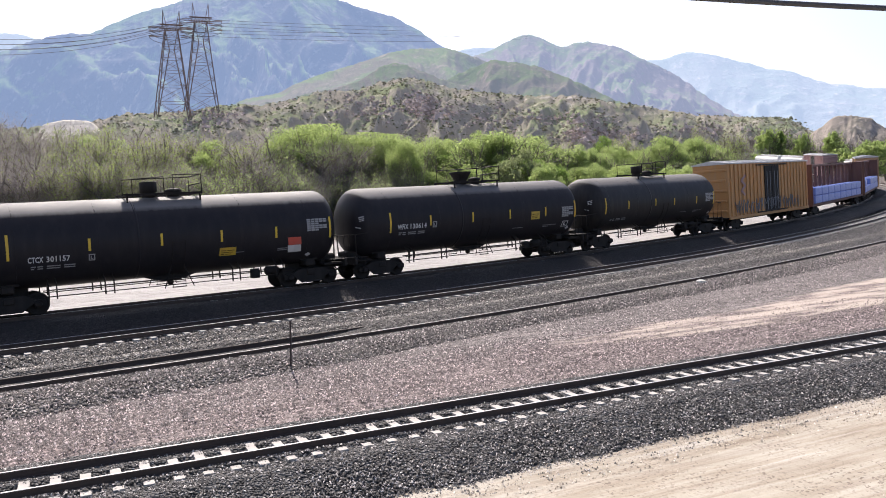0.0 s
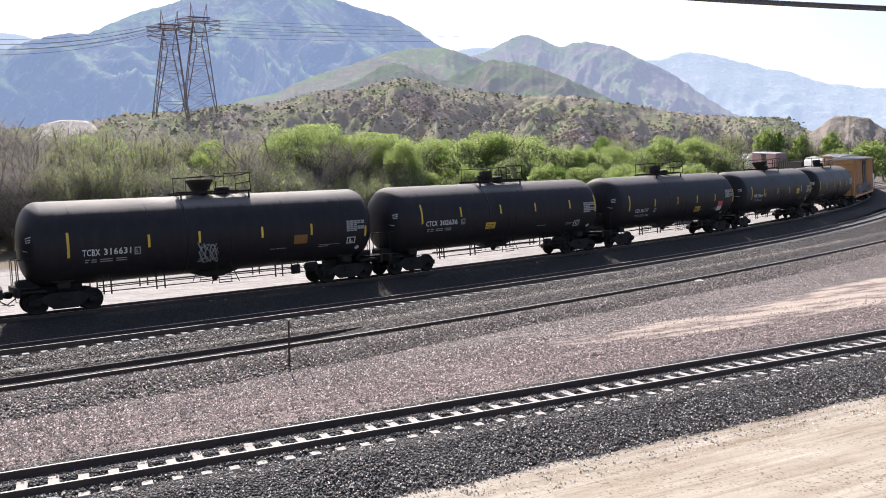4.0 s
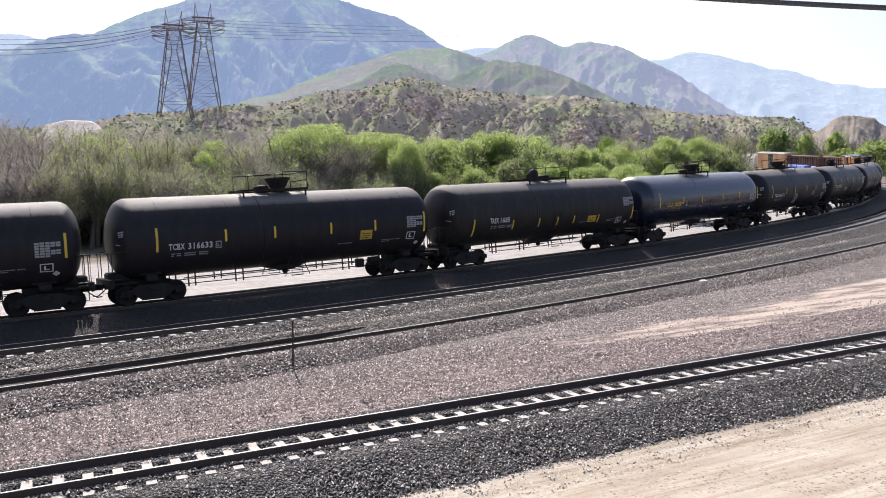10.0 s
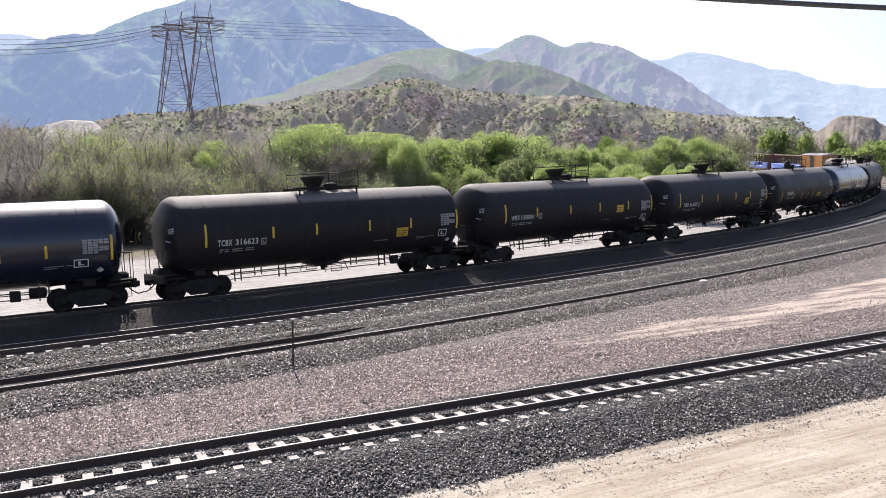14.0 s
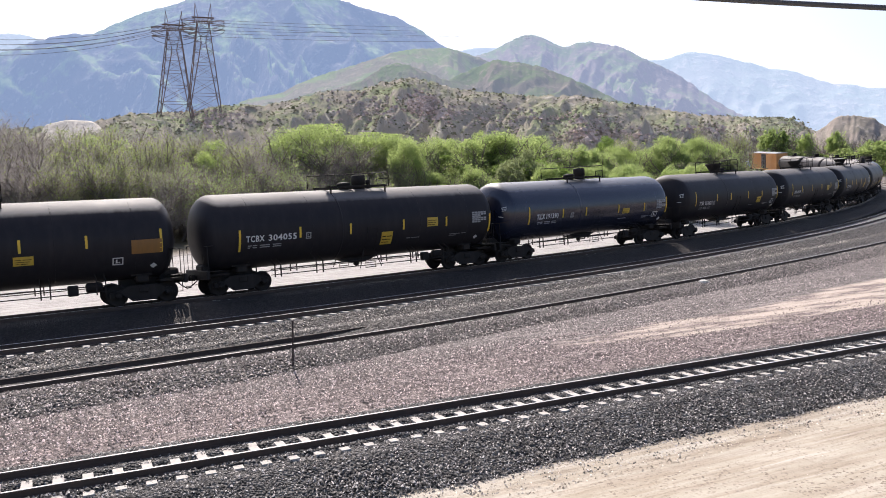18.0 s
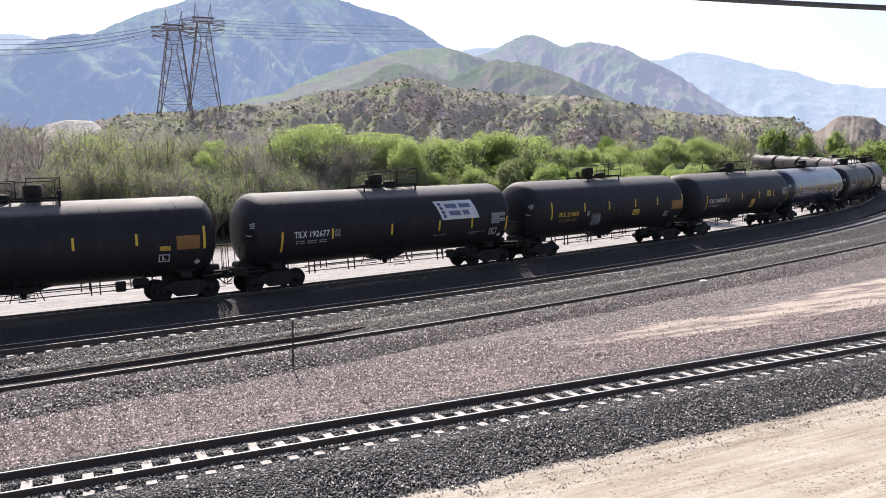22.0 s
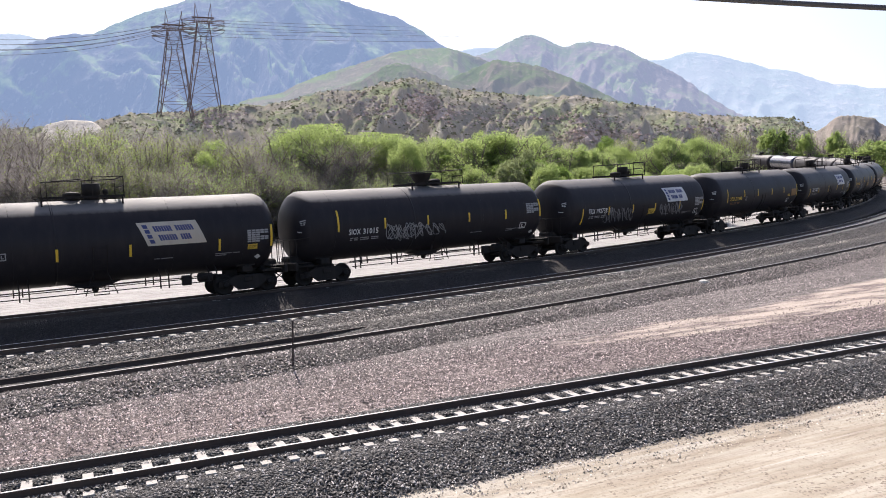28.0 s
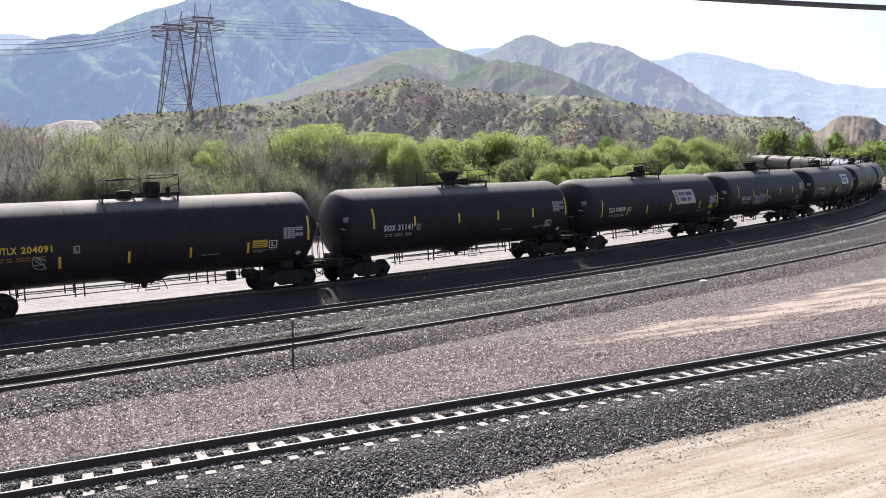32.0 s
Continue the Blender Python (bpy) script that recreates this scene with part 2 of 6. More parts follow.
# ---- the tracks: start x, y, heading, bend, change of bend, height, grade, cant ----
TRACKS = {
    "A": (-35.225, 22.886, 0.4652, 0.004334, 1.7e-6, 0.0106, 0.0356, 0.065),
    "B": (-15.651, 28.524, 0.539, 0.004385, -7e-7, 0.3156, 0.0368, 0.066),
    "C": (-15.0, 22.757, 0.5469, 0.004141, -2.39e-5, 0.118, 0.0343, 0.06),
    "D": (-7.781, 17.157, 0.4292, 0.0007, 0.0, -0.0226, 0.0343, 0.046),
}
REACH = {"A": (-90.0, 420.0), "B": (-60.0, 260.0), "C": (-50.0, 168.0), "D": (-45.0, 330.0)}
LINES = {}
for key, (x0, y0, th, k1, k2, z0, grade, cant) in TRACKS.items():
    lo, hi = REACH[key]
    ss = np.linspace(lo, hi, int((hi - lo) * 4) + 1)
    aa = th + k1 * ss + 0.5 * k2 * ss ** 2
    step = ss[1] - ss[0]
    xs = np.concatenate([[0], np.cumsum(0.5 * (np.cos(aa)[1:] + np.cos(aa)[:-1]) * step)])
    ys = np.concatenate([[0], np.cumsum(0.5 * (np.sin(aa)[1:] + np.sin(aa)[:-1]) * step)])
    LINES[key] = (ss, xs + x0 - np.interp(0, ss, xs), ys + y0 - np.interp(0, ss, ys), aa, z0 + grade * ss + (6.6e-5 * np.clip(ss - 130, 0, 150) ** 2 if key == "A" else 0))


def on_track(key, s, off=0.0, up=0.0):
    """The place at s metres along a track, off to its left and up from the canted rail plane, and the heading."""
    ss, xs, ys, aa, zs = LINES[key]
    x, y, a, z = (np.interp(s, ss, w) for w in (xs, ys, aa, zs))
    c = TRACKS[key][7]
    return np.stack([x - np.sin(a) * (off + c * up), y + np.cos(a) * (off + c * up), z - c * off + up], -1), a


def track_pose(key, s, up=0.0):
    p, a = on_track(key, np.array(s), 0.0, up)
    gr = math.atan(TRACKS[key][6])
    return Matrix.Translation(p) @ Matrix.Rotation(float(a), 4, "Z") @ Matrix.Rotation(-gr, 4, "Y") @ Matrix.Rotation(-math.atan(TRACKS[key][7]), 4, "X")


# ---- ground ----
BEDS = {"A": 0.75, "B": 0.75, "C": 0.3, "D": 0.6}


def nearest(x, y, key, coarse=4):
    """Distance to a track (positive on its left), and its height there."""
    ss, xs, ys, aa, zs = (w[::coarse] for w in LINES[key])
    best = np.full(x.shape, 1e9)
    idx = np.zeros(x.shape, int)
    for i in range(len(ss)):
        d = (x - xs[i]) ** 2 + (y - ys[i]) ** 2
        m = d < best
        best[m], idx[m] = d[m], i
    side = (x - xs[idx]) * -np.sin(aa[idx]) + (y - ys[idx]) * np.cos(aa[idx])
    return np.sqrt(best) * np.sign(side), zs[idx]


def lumps(x, y, scale, seed=0.0):
    """Cheap smooth noise in -1..1."""
    out = np.zeros_like(x)
    for i, (w, a) in enumerate(((1.0, 0.3), (1.93, 1.7), (3.71, 2.9), (7.3, 4.1))):
        ca, sa = math.cos(a + seed), math.sin(a + seed)
        u, v = (x * ca + y * sa) * w / scale, (y * ca - x * sa) * w / scale
        out += np.sin(u + 1.3 * np.sin(v * 0.7 + seed)) * np.cos(v * 1.1 + 1.1 * np.sin(u * 0.6 + i)) / w
    return out / 1.6


def ground_height(x, y):
    num, den, dist = 0.0, 0.0, {}
    for key in TRACKS:
        d, z = nearest(x, y, key)
        dist[key] = d
        w = 1.0 / (d * d + 3.0)
        num, den = num + w * (z - BEDS[key]), den + w
    z = num / den
    # the bank falls away on the near side of the nearest track
    z = z - 0.28 * np.clip((-dist["D"] - 1.5) / 2.0, 0, 1)
    far = np.clip((np.hypot(x, y) - 140) / 300, 0, 1)
    z = z * (1 - far) + far * 9.0
    z = z + lumps(x, y, 9.0) * 0.07 * np.clip((np.abs(dist["D"]) - 3) / 4, 0, 1) + lumps(x, y, 60.0, 2.0) * 0.5 * far
    return z, dist


def spread(lo, hi, fine_lo, fine_hi, step):
    mid = list(np.arange(fine_lo, fine_hi + step / 2, step))
    out, s = [], step
    while mid[-1] < hi:
        s *= 1.09
        mid.append(mid[-1] + s)
    s = step
    while mid[0] > lo:
        s *= 1.09
        mid.insert(0, mid[0] - s)
    return np.array(mid)


gx, gy = np.meshgrid(spread(-4600, 4600, -34, 62, 0.7), spread(-4600, 4600, 4, 92, 0.7))
gz, gd = ground_height(gx, gy)
ground = tagged(new("ground", grid_mesh("ground", np.stack([gx, gy, gz], -1), ground_mat)), "gravel, dirt and dry brush ground", "ground", kind="structure")


def zone_layer(name, values):
    layer = ground.data.attributes.new(name, "FLOAT", "POINT")
    layer.data.foreach_set("value", np.clip(values, 0, 1).reshape(-1).astype(np.float32))


def band(v, lo, hi, soft):
    return np.clip((v - lo) / soft + 0.5, 0, 1) * np.clip((hi - v) / soft + 0.5, 0, 1)


zone_layer("red", band(gd["D"], 0, 6.4, 3.0) * np.clip((-gd["C"] - 2.2) / 2.4, 0, 1))
lane_at = 6.2 + 0.16 * np.clip(gx - 13, 0, 60)
zone_layer("lane", np.clip(1.35 - np.abs(gd["D"] - lane_at) / (0.5 + 0.095 * np.clip(gx - 3, 0, 40)), 0, 1) * np.clip((gx - 2) / 6, 0, 1))
zone_layer("sand", band(gd["D"], -4000, -2.9, 1.0))
behind = band(gd["A"], 2.2, 4000, 1.0)
zone_layer("pale", behind * np.clip((34 - gd["A"]) / 10, 0, 1))
zone_layer("brush", behind * np.clip((gd["A"] - 26) / 10, 0, 1))


# ---- ballast beds ----
C_OPEN = 15.8


def bed(key, s0, s1, profile, mat, step=0.3):
    s = np.arange(s0, s1, step)
    cols = []
    rnd = np.random.RandomState(ord(key))
    for o, u in profile:
        p, _ = on_track(key, s, o, u)
        rag = 0.4 if abs(o) < 0.72 else 1.0
        p[:, 2] += rag * (rnd.uniform(-0.022, 0.022, len(s)) + 0.014 * np.sin(s * 1.3 + o))
        if key == "C" and 0.15 < o < 1.15:
            # the far rail lies open at the near end of the siding, further on it is buried
            p[:, 2] -= np.clip((C_OPEN - s) / 3.0, 0, 1) * (u + 0.17)
        cols.append(p)
    return grid_mesh("ballast_bed", np.stack(cols, 1), mat, False)


def profile(points, n):
    """A finer row of points along a bent line."""
    out = []
    for (a, b), (c, d) in zip(points, points[1:]):
        m = max(1, round(math.hypot(c - a, d - b) / n))
        out += [(a + (c - a) * i / m, b + (d - b) * i / m) for i in range(m)]
    return out + [points[-1]]


# ---- rails and ties ----
RAIL = [(-0.07, -0.185), (0.07, -0.185), (0.07, -0.172), (0.012, -0.15), (0.009, -0.05), (0.036, -0.04), (0.036, -0.006), (0.028, 0.0), (-0.028, 0.0),
        (-0.036, -0.006), (-0.036, -0.04), (-0.009, -0.05), (-0.012, -0.15), (-0.07, -0.172)]


def rail_mesh(key, off, s0, s1):
    s = np.concatenate([np.arange(s0, min(s1, 130), 0.8), np.arange(max(s0, 130), s1, 3.0)])
    rows = np.stack([on_track(key, s, off + o, u)[0] for o, u in RAIL + RAIL[:1]], 1)
    me = grid_mesh("rail", rows, rail_mat, False)
    me.materials.append(rail_dull_mat if (key, off > 0) in (("C", True),) else rail_top_mat)
    n = len(RAIL)
    idx = np.zeros(len(me.polygons), np.int32)
    idx[(np.arange(len(idx)) % n >= 6) & (np.arange(len(idx)) % n <= 8)] = 1
    me.polygons.foreach_set("material_index", idx)
    return me


def tie_shape(length, wide, high):
    sh = Shape()
    o = [(-wide / 2, -high), (wide / 2, -high), (wide / 2 * 0.82, 0), (-wide / 2 * 0.82, 0)]
    rings = ((-length / 2, 0.0), (-0.45, 0.0), (-0.3, -0.015), (0.3, -0.015), (0.45, 0.0), (length / 2, 0.0))
    verts = [(x, y, z + (dz if z == 0 else 0)) for y, dz in rings for x, z in o]
    faces = [(0, 1, 2, 3), tuple(len(verts) - 1 - i for i in range(4))]
    for i in range(len(rings) - 1):
        faces += [(i * 4 + j, i * 4 + (j + 1) % 4, i * 4 + 4 + (j + 1) % 4, i * 4 + 4 + j) for j in range(4)]
    return sh.add(verts, faces)


def railway(key, label, bed_points, bed_mat, bed_reach, bed_grain):
    track = tagged(new("railway_track"), label, "railway track", kind="structure")
    lo, hi = REACH[key]
    for off in (-0.755, 0.755):
        part("rail", rail_mesh(key, off, lo, hi), None, track)
    part("ballast_bed", bed(key, bed_reach[0], bed_reach[1], profile(bed_points, bed_grain), bed_mat), None, track)
    return track


# ballast heaped beside the near rail also stands in for the rail's shade
track_near = railway("D", "single track on concrete ties in dark ballast", [(-3.15, -1.0), (-1.8, -0.26), (-1.36, -0.235), (-1.08, -0.225), (-1.0, -0.165), (-0.84, -0.165), (-0.7, -0.29), (0.22, -0.285), (0.34, -0.2), (0.62, -0.18), (0.8, -0.21), (1.9, -0.22), (2.8, -0.52)], ballast_mat, (-30, 200), 0.3)
track_third = railway("C", "low siding track sunk in grey ballast", [(-2.6, -0.6), (-1.9, -0.32), (-1.4, -0.17), (0.3, -0.15), (0.6, 0.0), (0.8, 0.07), (1.2, 0.07), (2.4, -0.04), (4.4, -0.5)], ballast_far_mat, (-45, 165), 0.35)
track_second = railway("B", "curved main track on concrete ties in grey ballast", [(-3.3, -0.95), (-1.6, -0.24), (1.6, -0.24), (2.4, -0.55)], ballast_far_mat, (-55, 250), 0.35)
track_train = railway("A", "curved main track under the train", [(-3.4, -0.75), (-2.2, -0.22), (-1.5, -0.165), (-0.9, -0.17), (0.9, -0.17), (1.7, -0.2), (2.9, -0.75)], shaded_bed_mat, (-85, 415), 0.4)


def lay_ties(track, key, s0, s1, count, mesh, rest_name, gap=0.61, jitter=0.012):
    """The first ties are pieces of their own, the rest one joined piece."""
    rnd = random.Random(7)
    rest = Shape()
    s, n = s0, 0
    while s < s1:
        m = track_pose(key, s + rnd.uniform(-jitter, jitter), -0.19) @ Matrix.Rotation(rnd.uniform(-0.008, 0.008), 4, "Z")
        if n < count:
            ob = new("tie", mesh)
            ob.parent = track
            ob.matrix_basis = m
        else:
            rest.add([m @ v.co for v in mesh.vertices], [tuple(p.vertices) for p in mesh.polygons])
        s += gap
        n += 1
    if rest.f:
        tagged(part(rest_name, rest, mesh.materials[0], track), kind="stuff")


concrete_tie = tie_shape(2.6, 0.27, 0.2).mesh("tie", tie_mat)
timber_tie = tie_shape(2.6, 0.23, 0.18).mesh("tie", wood_mat)
D_PHASE, B_PHASE = 0.0, 0.0
lay_ties(track_near, "D", D_PHASE - 0.61 * 22, 170, 190, concrete_tie, "far_ties")
lay_ties(track_second, "B", B_PHASE - 0.61 * 20, 200, 220, concrete_tie, "far_ties")
lay_ties(track_train, "A", 5.0, 330, 150, concrete_tie, "far_ties")
lay_ties(track_third, "C", -12.0, 160, 110, timber_tie, "far_ties", 0.53, 0.03)


# ---- hills and mountains ----
def slope_shader(dry, green, rock, air, haze, scale):
    """Dry slopes with green patches and rock; the hazy air before them is painted in as an even glow."""
    def build(k):
        at = k.where()
        broad = k.noise(0.0042 * scale, 8.0, 0.62, at)
        small = k.noise(0.022 * scale, 9.0, 0.68, at)
        slope = k.node("SeparateXYZ", Vector=k.node("NewGeometry").outputs["Normal"]).outputs[2]
        c = k.mix(k.ramp(k.math("ADD", broad, k.math("MULTIPLY", k.math("SUBTRACT", slope, 0.8), 0.35)), [(0.455, g(0)), (0.6, g(0.92))]), dry, green)
        c = k.mix(k.ramp(small, [(0.54, g(0)), (0.68, g(0.8))]), c, rock)
        k.color(c)
        k.bump(small, 1.0, 18.0 / scale)
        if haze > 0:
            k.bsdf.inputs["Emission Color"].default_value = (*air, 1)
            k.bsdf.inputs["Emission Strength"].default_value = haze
    return build


# painted haze: glow colour and strength; the near hill carries a little too
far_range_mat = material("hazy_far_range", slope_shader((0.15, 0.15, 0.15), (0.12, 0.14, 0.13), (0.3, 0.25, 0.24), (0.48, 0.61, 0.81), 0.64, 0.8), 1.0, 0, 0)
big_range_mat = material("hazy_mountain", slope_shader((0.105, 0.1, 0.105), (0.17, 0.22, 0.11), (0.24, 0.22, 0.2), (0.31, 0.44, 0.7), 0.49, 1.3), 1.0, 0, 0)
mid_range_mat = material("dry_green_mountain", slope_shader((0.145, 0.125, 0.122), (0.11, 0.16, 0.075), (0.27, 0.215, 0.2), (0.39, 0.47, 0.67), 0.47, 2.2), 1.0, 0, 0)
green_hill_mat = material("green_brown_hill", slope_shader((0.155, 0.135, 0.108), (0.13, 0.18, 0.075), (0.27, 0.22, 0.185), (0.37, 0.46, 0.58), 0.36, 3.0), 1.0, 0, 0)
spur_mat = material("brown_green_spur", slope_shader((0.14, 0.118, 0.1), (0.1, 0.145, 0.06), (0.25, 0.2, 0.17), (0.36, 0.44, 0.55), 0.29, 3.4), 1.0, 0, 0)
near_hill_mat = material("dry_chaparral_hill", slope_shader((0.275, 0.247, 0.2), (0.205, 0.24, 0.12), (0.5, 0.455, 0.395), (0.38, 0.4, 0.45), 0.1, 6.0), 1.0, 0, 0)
pale_rock_mat = material("pale_sandstone", slope_shader((0.34, 0.3, 0.265), (0.27, 0.25, 0.21), (0.5, 0.44, 0.38), (0, 0, 0), 0.0, 14.0), 1.0, 0, 0)
sand_mat = material("pale_sand", slope_shader((0.64, 0.6, 0.54), (0.56, 0.52, 0.46), (0.72, 0.68, 0.61), (0, 0, 0), 0.0, 14.0), 1.0, 0, 0)


FIELDS = {}


def ridged(p, q, seed):
    """One ridge network: 1 along sharp crests, falling to about -0.4 in the hollows."""
    return 1.0 - 2.7 * abs(noise.noise((p, q, seed)))


def hill(name, label, crest, near, far, foot, mat, rough, gully, cols, rows, seed, spacing=4.0, slant=0.6):
    """A range: crest gives (bearing, rise) in degrees seen from the bank; it climbs from near to far metres away.
    Branching spurs run down it, spacing degrees apart and gully metres deep, slanting as they fall."""
    b = np.linspace(crest[0][0] - 1.0, crest[-1][0] + 1.0, cols)
    cb, ce = np.array(crest, float).T
    rise = np.interp(b, cb, ce)
    kern = np.array([1, 2, 3, 2, 1.0]) / 9
    rise = np.convolve(np.pad(rise, 2, mode="edge"), kern, "valid")
    rise = rise + np.array([noise.fractal((t * 2.2, seed, 0.0), 0.8, 2.0, 5) for t in b]) * rough
    v = np.concatenate([np.linspace(0, 1, rows), [1.05, 1.12, 1.3]])
    vv, bb = np.meshgrid(v, b, indexing="ij")
    top = far * np.tan(np.radians(rise)) + EYE[2]
    dist = near + (far - near) * vv
    x, y = dist * np.sin(np.radians(bb)), dist * np.cos(np.radians(bb))
    spurs = np.zeros(x.shape)
    for (i, j), _ in np.ndenumerate(spurs):
        w = vv[i, j]
        u = bb[i, j] / spacing - slant * (1 - w)
        u += 0.55 * noise.noise((u * 0.6, w * 1.6, seed + 9)) + 0.16 * noise.noise((u * 2.3, w * 5.0, seed + 5))
        one = ridged(u, w * 0.8, seed)
        two = ridged(u * 2.1 + 0.6 * w, w * 2.6, seed + 3)
        three = ridged(u * 4.6 - 1.2 * w, w * 6.0, seed + 6)
        four = noise.fractal((u * 9.0, w * 13.0, seed), 0.9, 2.0, 3)
        spurs[i, j] = 0.62 * one + 0.28 * two + 0.1 * three + 0.14 * four - 0.5
    z = foot + (top[None, :] * dist / far - foot) * np.clip(vv, 0, 1) ** 1.1
    z = np.where(vv > 1, foot + (top[None, :] - foot) * (1 - (vv - 1) * 1.6), z)
    z = z + spurs * gully * np.clip(1.0 - vv, 0, 1) ** 0.6 * np.clip(vv * 3, 0, 1) * np.clip((top - foot) / (0.6 * top.max()), 0.05, 1)[None, :]
    pts = np.stack([x, y, z], -1)
    FIELDS[name] = pts
    return tagged(new(name, grid_mesh(name, pts, mat)), label, "mountain", kind="structure")


def field_height(name, x, y):
    p = FIELDS[name].reshape(-1, 3)
    return float(p[np.argmin((p[:, 0] - x) ** 2 + (p[:, 1] - y) ** 2), 2])


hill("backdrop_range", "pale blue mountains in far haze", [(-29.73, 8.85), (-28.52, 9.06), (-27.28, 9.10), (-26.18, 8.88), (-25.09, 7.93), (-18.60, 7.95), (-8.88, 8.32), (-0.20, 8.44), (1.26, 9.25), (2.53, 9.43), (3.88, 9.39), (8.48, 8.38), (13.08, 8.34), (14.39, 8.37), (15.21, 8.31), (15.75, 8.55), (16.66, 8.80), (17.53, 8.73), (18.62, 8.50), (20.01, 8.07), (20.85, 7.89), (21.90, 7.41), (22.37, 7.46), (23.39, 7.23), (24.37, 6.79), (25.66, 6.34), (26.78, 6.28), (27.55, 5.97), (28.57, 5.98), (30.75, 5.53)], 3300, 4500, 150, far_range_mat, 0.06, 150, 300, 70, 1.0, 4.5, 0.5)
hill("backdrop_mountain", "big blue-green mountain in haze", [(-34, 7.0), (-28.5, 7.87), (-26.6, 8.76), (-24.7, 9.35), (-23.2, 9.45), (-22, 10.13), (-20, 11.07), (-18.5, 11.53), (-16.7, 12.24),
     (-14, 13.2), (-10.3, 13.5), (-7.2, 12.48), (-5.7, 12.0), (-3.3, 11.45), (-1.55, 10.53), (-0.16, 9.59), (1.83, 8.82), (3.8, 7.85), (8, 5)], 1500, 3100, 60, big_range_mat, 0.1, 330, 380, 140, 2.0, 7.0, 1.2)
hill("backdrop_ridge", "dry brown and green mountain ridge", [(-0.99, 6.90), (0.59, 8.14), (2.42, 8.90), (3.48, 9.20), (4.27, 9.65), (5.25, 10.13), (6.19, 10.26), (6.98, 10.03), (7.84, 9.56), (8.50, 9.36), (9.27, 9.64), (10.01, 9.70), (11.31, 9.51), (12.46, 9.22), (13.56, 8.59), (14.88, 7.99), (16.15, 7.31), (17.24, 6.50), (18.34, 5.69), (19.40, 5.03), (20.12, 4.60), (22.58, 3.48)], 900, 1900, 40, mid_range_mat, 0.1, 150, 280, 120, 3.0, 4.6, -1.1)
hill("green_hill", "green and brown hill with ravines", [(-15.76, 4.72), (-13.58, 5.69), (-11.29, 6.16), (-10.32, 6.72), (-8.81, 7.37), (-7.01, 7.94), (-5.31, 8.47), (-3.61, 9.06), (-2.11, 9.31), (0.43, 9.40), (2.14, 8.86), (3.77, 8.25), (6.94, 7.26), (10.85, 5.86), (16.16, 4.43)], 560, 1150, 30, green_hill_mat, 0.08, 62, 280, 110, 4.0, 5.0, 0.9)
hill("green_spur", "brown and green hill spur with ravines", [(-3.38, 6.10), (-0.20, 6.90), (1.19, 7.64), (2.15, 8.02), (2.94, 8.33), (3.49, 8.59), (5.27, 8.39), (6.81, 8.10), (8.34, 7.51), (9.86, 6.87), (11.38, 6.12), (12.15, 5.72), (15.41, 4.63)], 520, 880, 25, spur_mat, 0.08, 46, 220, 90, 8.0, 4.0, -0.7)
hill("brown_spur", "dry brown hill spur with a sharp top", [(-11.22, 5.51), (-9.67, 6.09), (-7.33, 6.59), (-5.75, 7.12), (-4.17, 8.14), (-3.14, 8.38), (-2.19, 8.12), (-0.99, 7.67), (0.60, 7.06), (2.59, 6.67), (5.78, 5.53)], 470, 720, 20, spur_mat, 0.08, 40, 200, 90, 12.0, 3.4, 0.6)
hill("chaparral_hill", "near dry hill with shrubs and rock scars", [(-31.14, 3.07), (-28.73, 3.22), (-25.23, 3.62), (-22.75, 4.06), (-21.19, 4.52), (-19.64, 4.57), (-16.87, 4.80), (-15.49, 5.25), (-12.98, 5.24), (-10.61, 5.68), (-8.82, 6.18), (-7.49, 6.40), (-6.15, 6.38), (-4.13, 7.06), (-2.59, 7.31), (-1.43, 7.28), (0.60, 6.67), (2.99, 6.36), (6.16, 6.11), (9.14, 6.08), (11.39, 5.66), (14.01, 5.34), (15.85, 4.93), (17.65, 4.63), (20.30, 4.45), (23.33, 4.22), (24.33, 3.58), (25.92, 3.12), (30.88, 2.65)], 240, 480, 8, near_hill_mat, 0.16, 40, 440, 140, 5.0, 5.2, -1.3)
hill("rock_knoll", "rounded bare rock knoll", [(24.48, 3.15), (24.99, 3.53), (25.90, 4.29), (26.86, 4.36), (27.94, 4.15), (28.67, 3.61), (29.68, 2.96)], 330, 380, 8, pale_rock_mat, 0.1, 7, 90, 50, 6.0, 1.6, 0.2)
hill("sand_mound", "smooth pale sand mound", [(-26.7, 2.4), (-26.3, 3.6), (-24.9, 3.98), (-23.5, 3.96), (-22.9, 3.6), (-22.5, 2.4)], 395, 425, 20, sand_mat, 0.03, 1.2, 50, 24, 7.0, 2.0, 0.3)


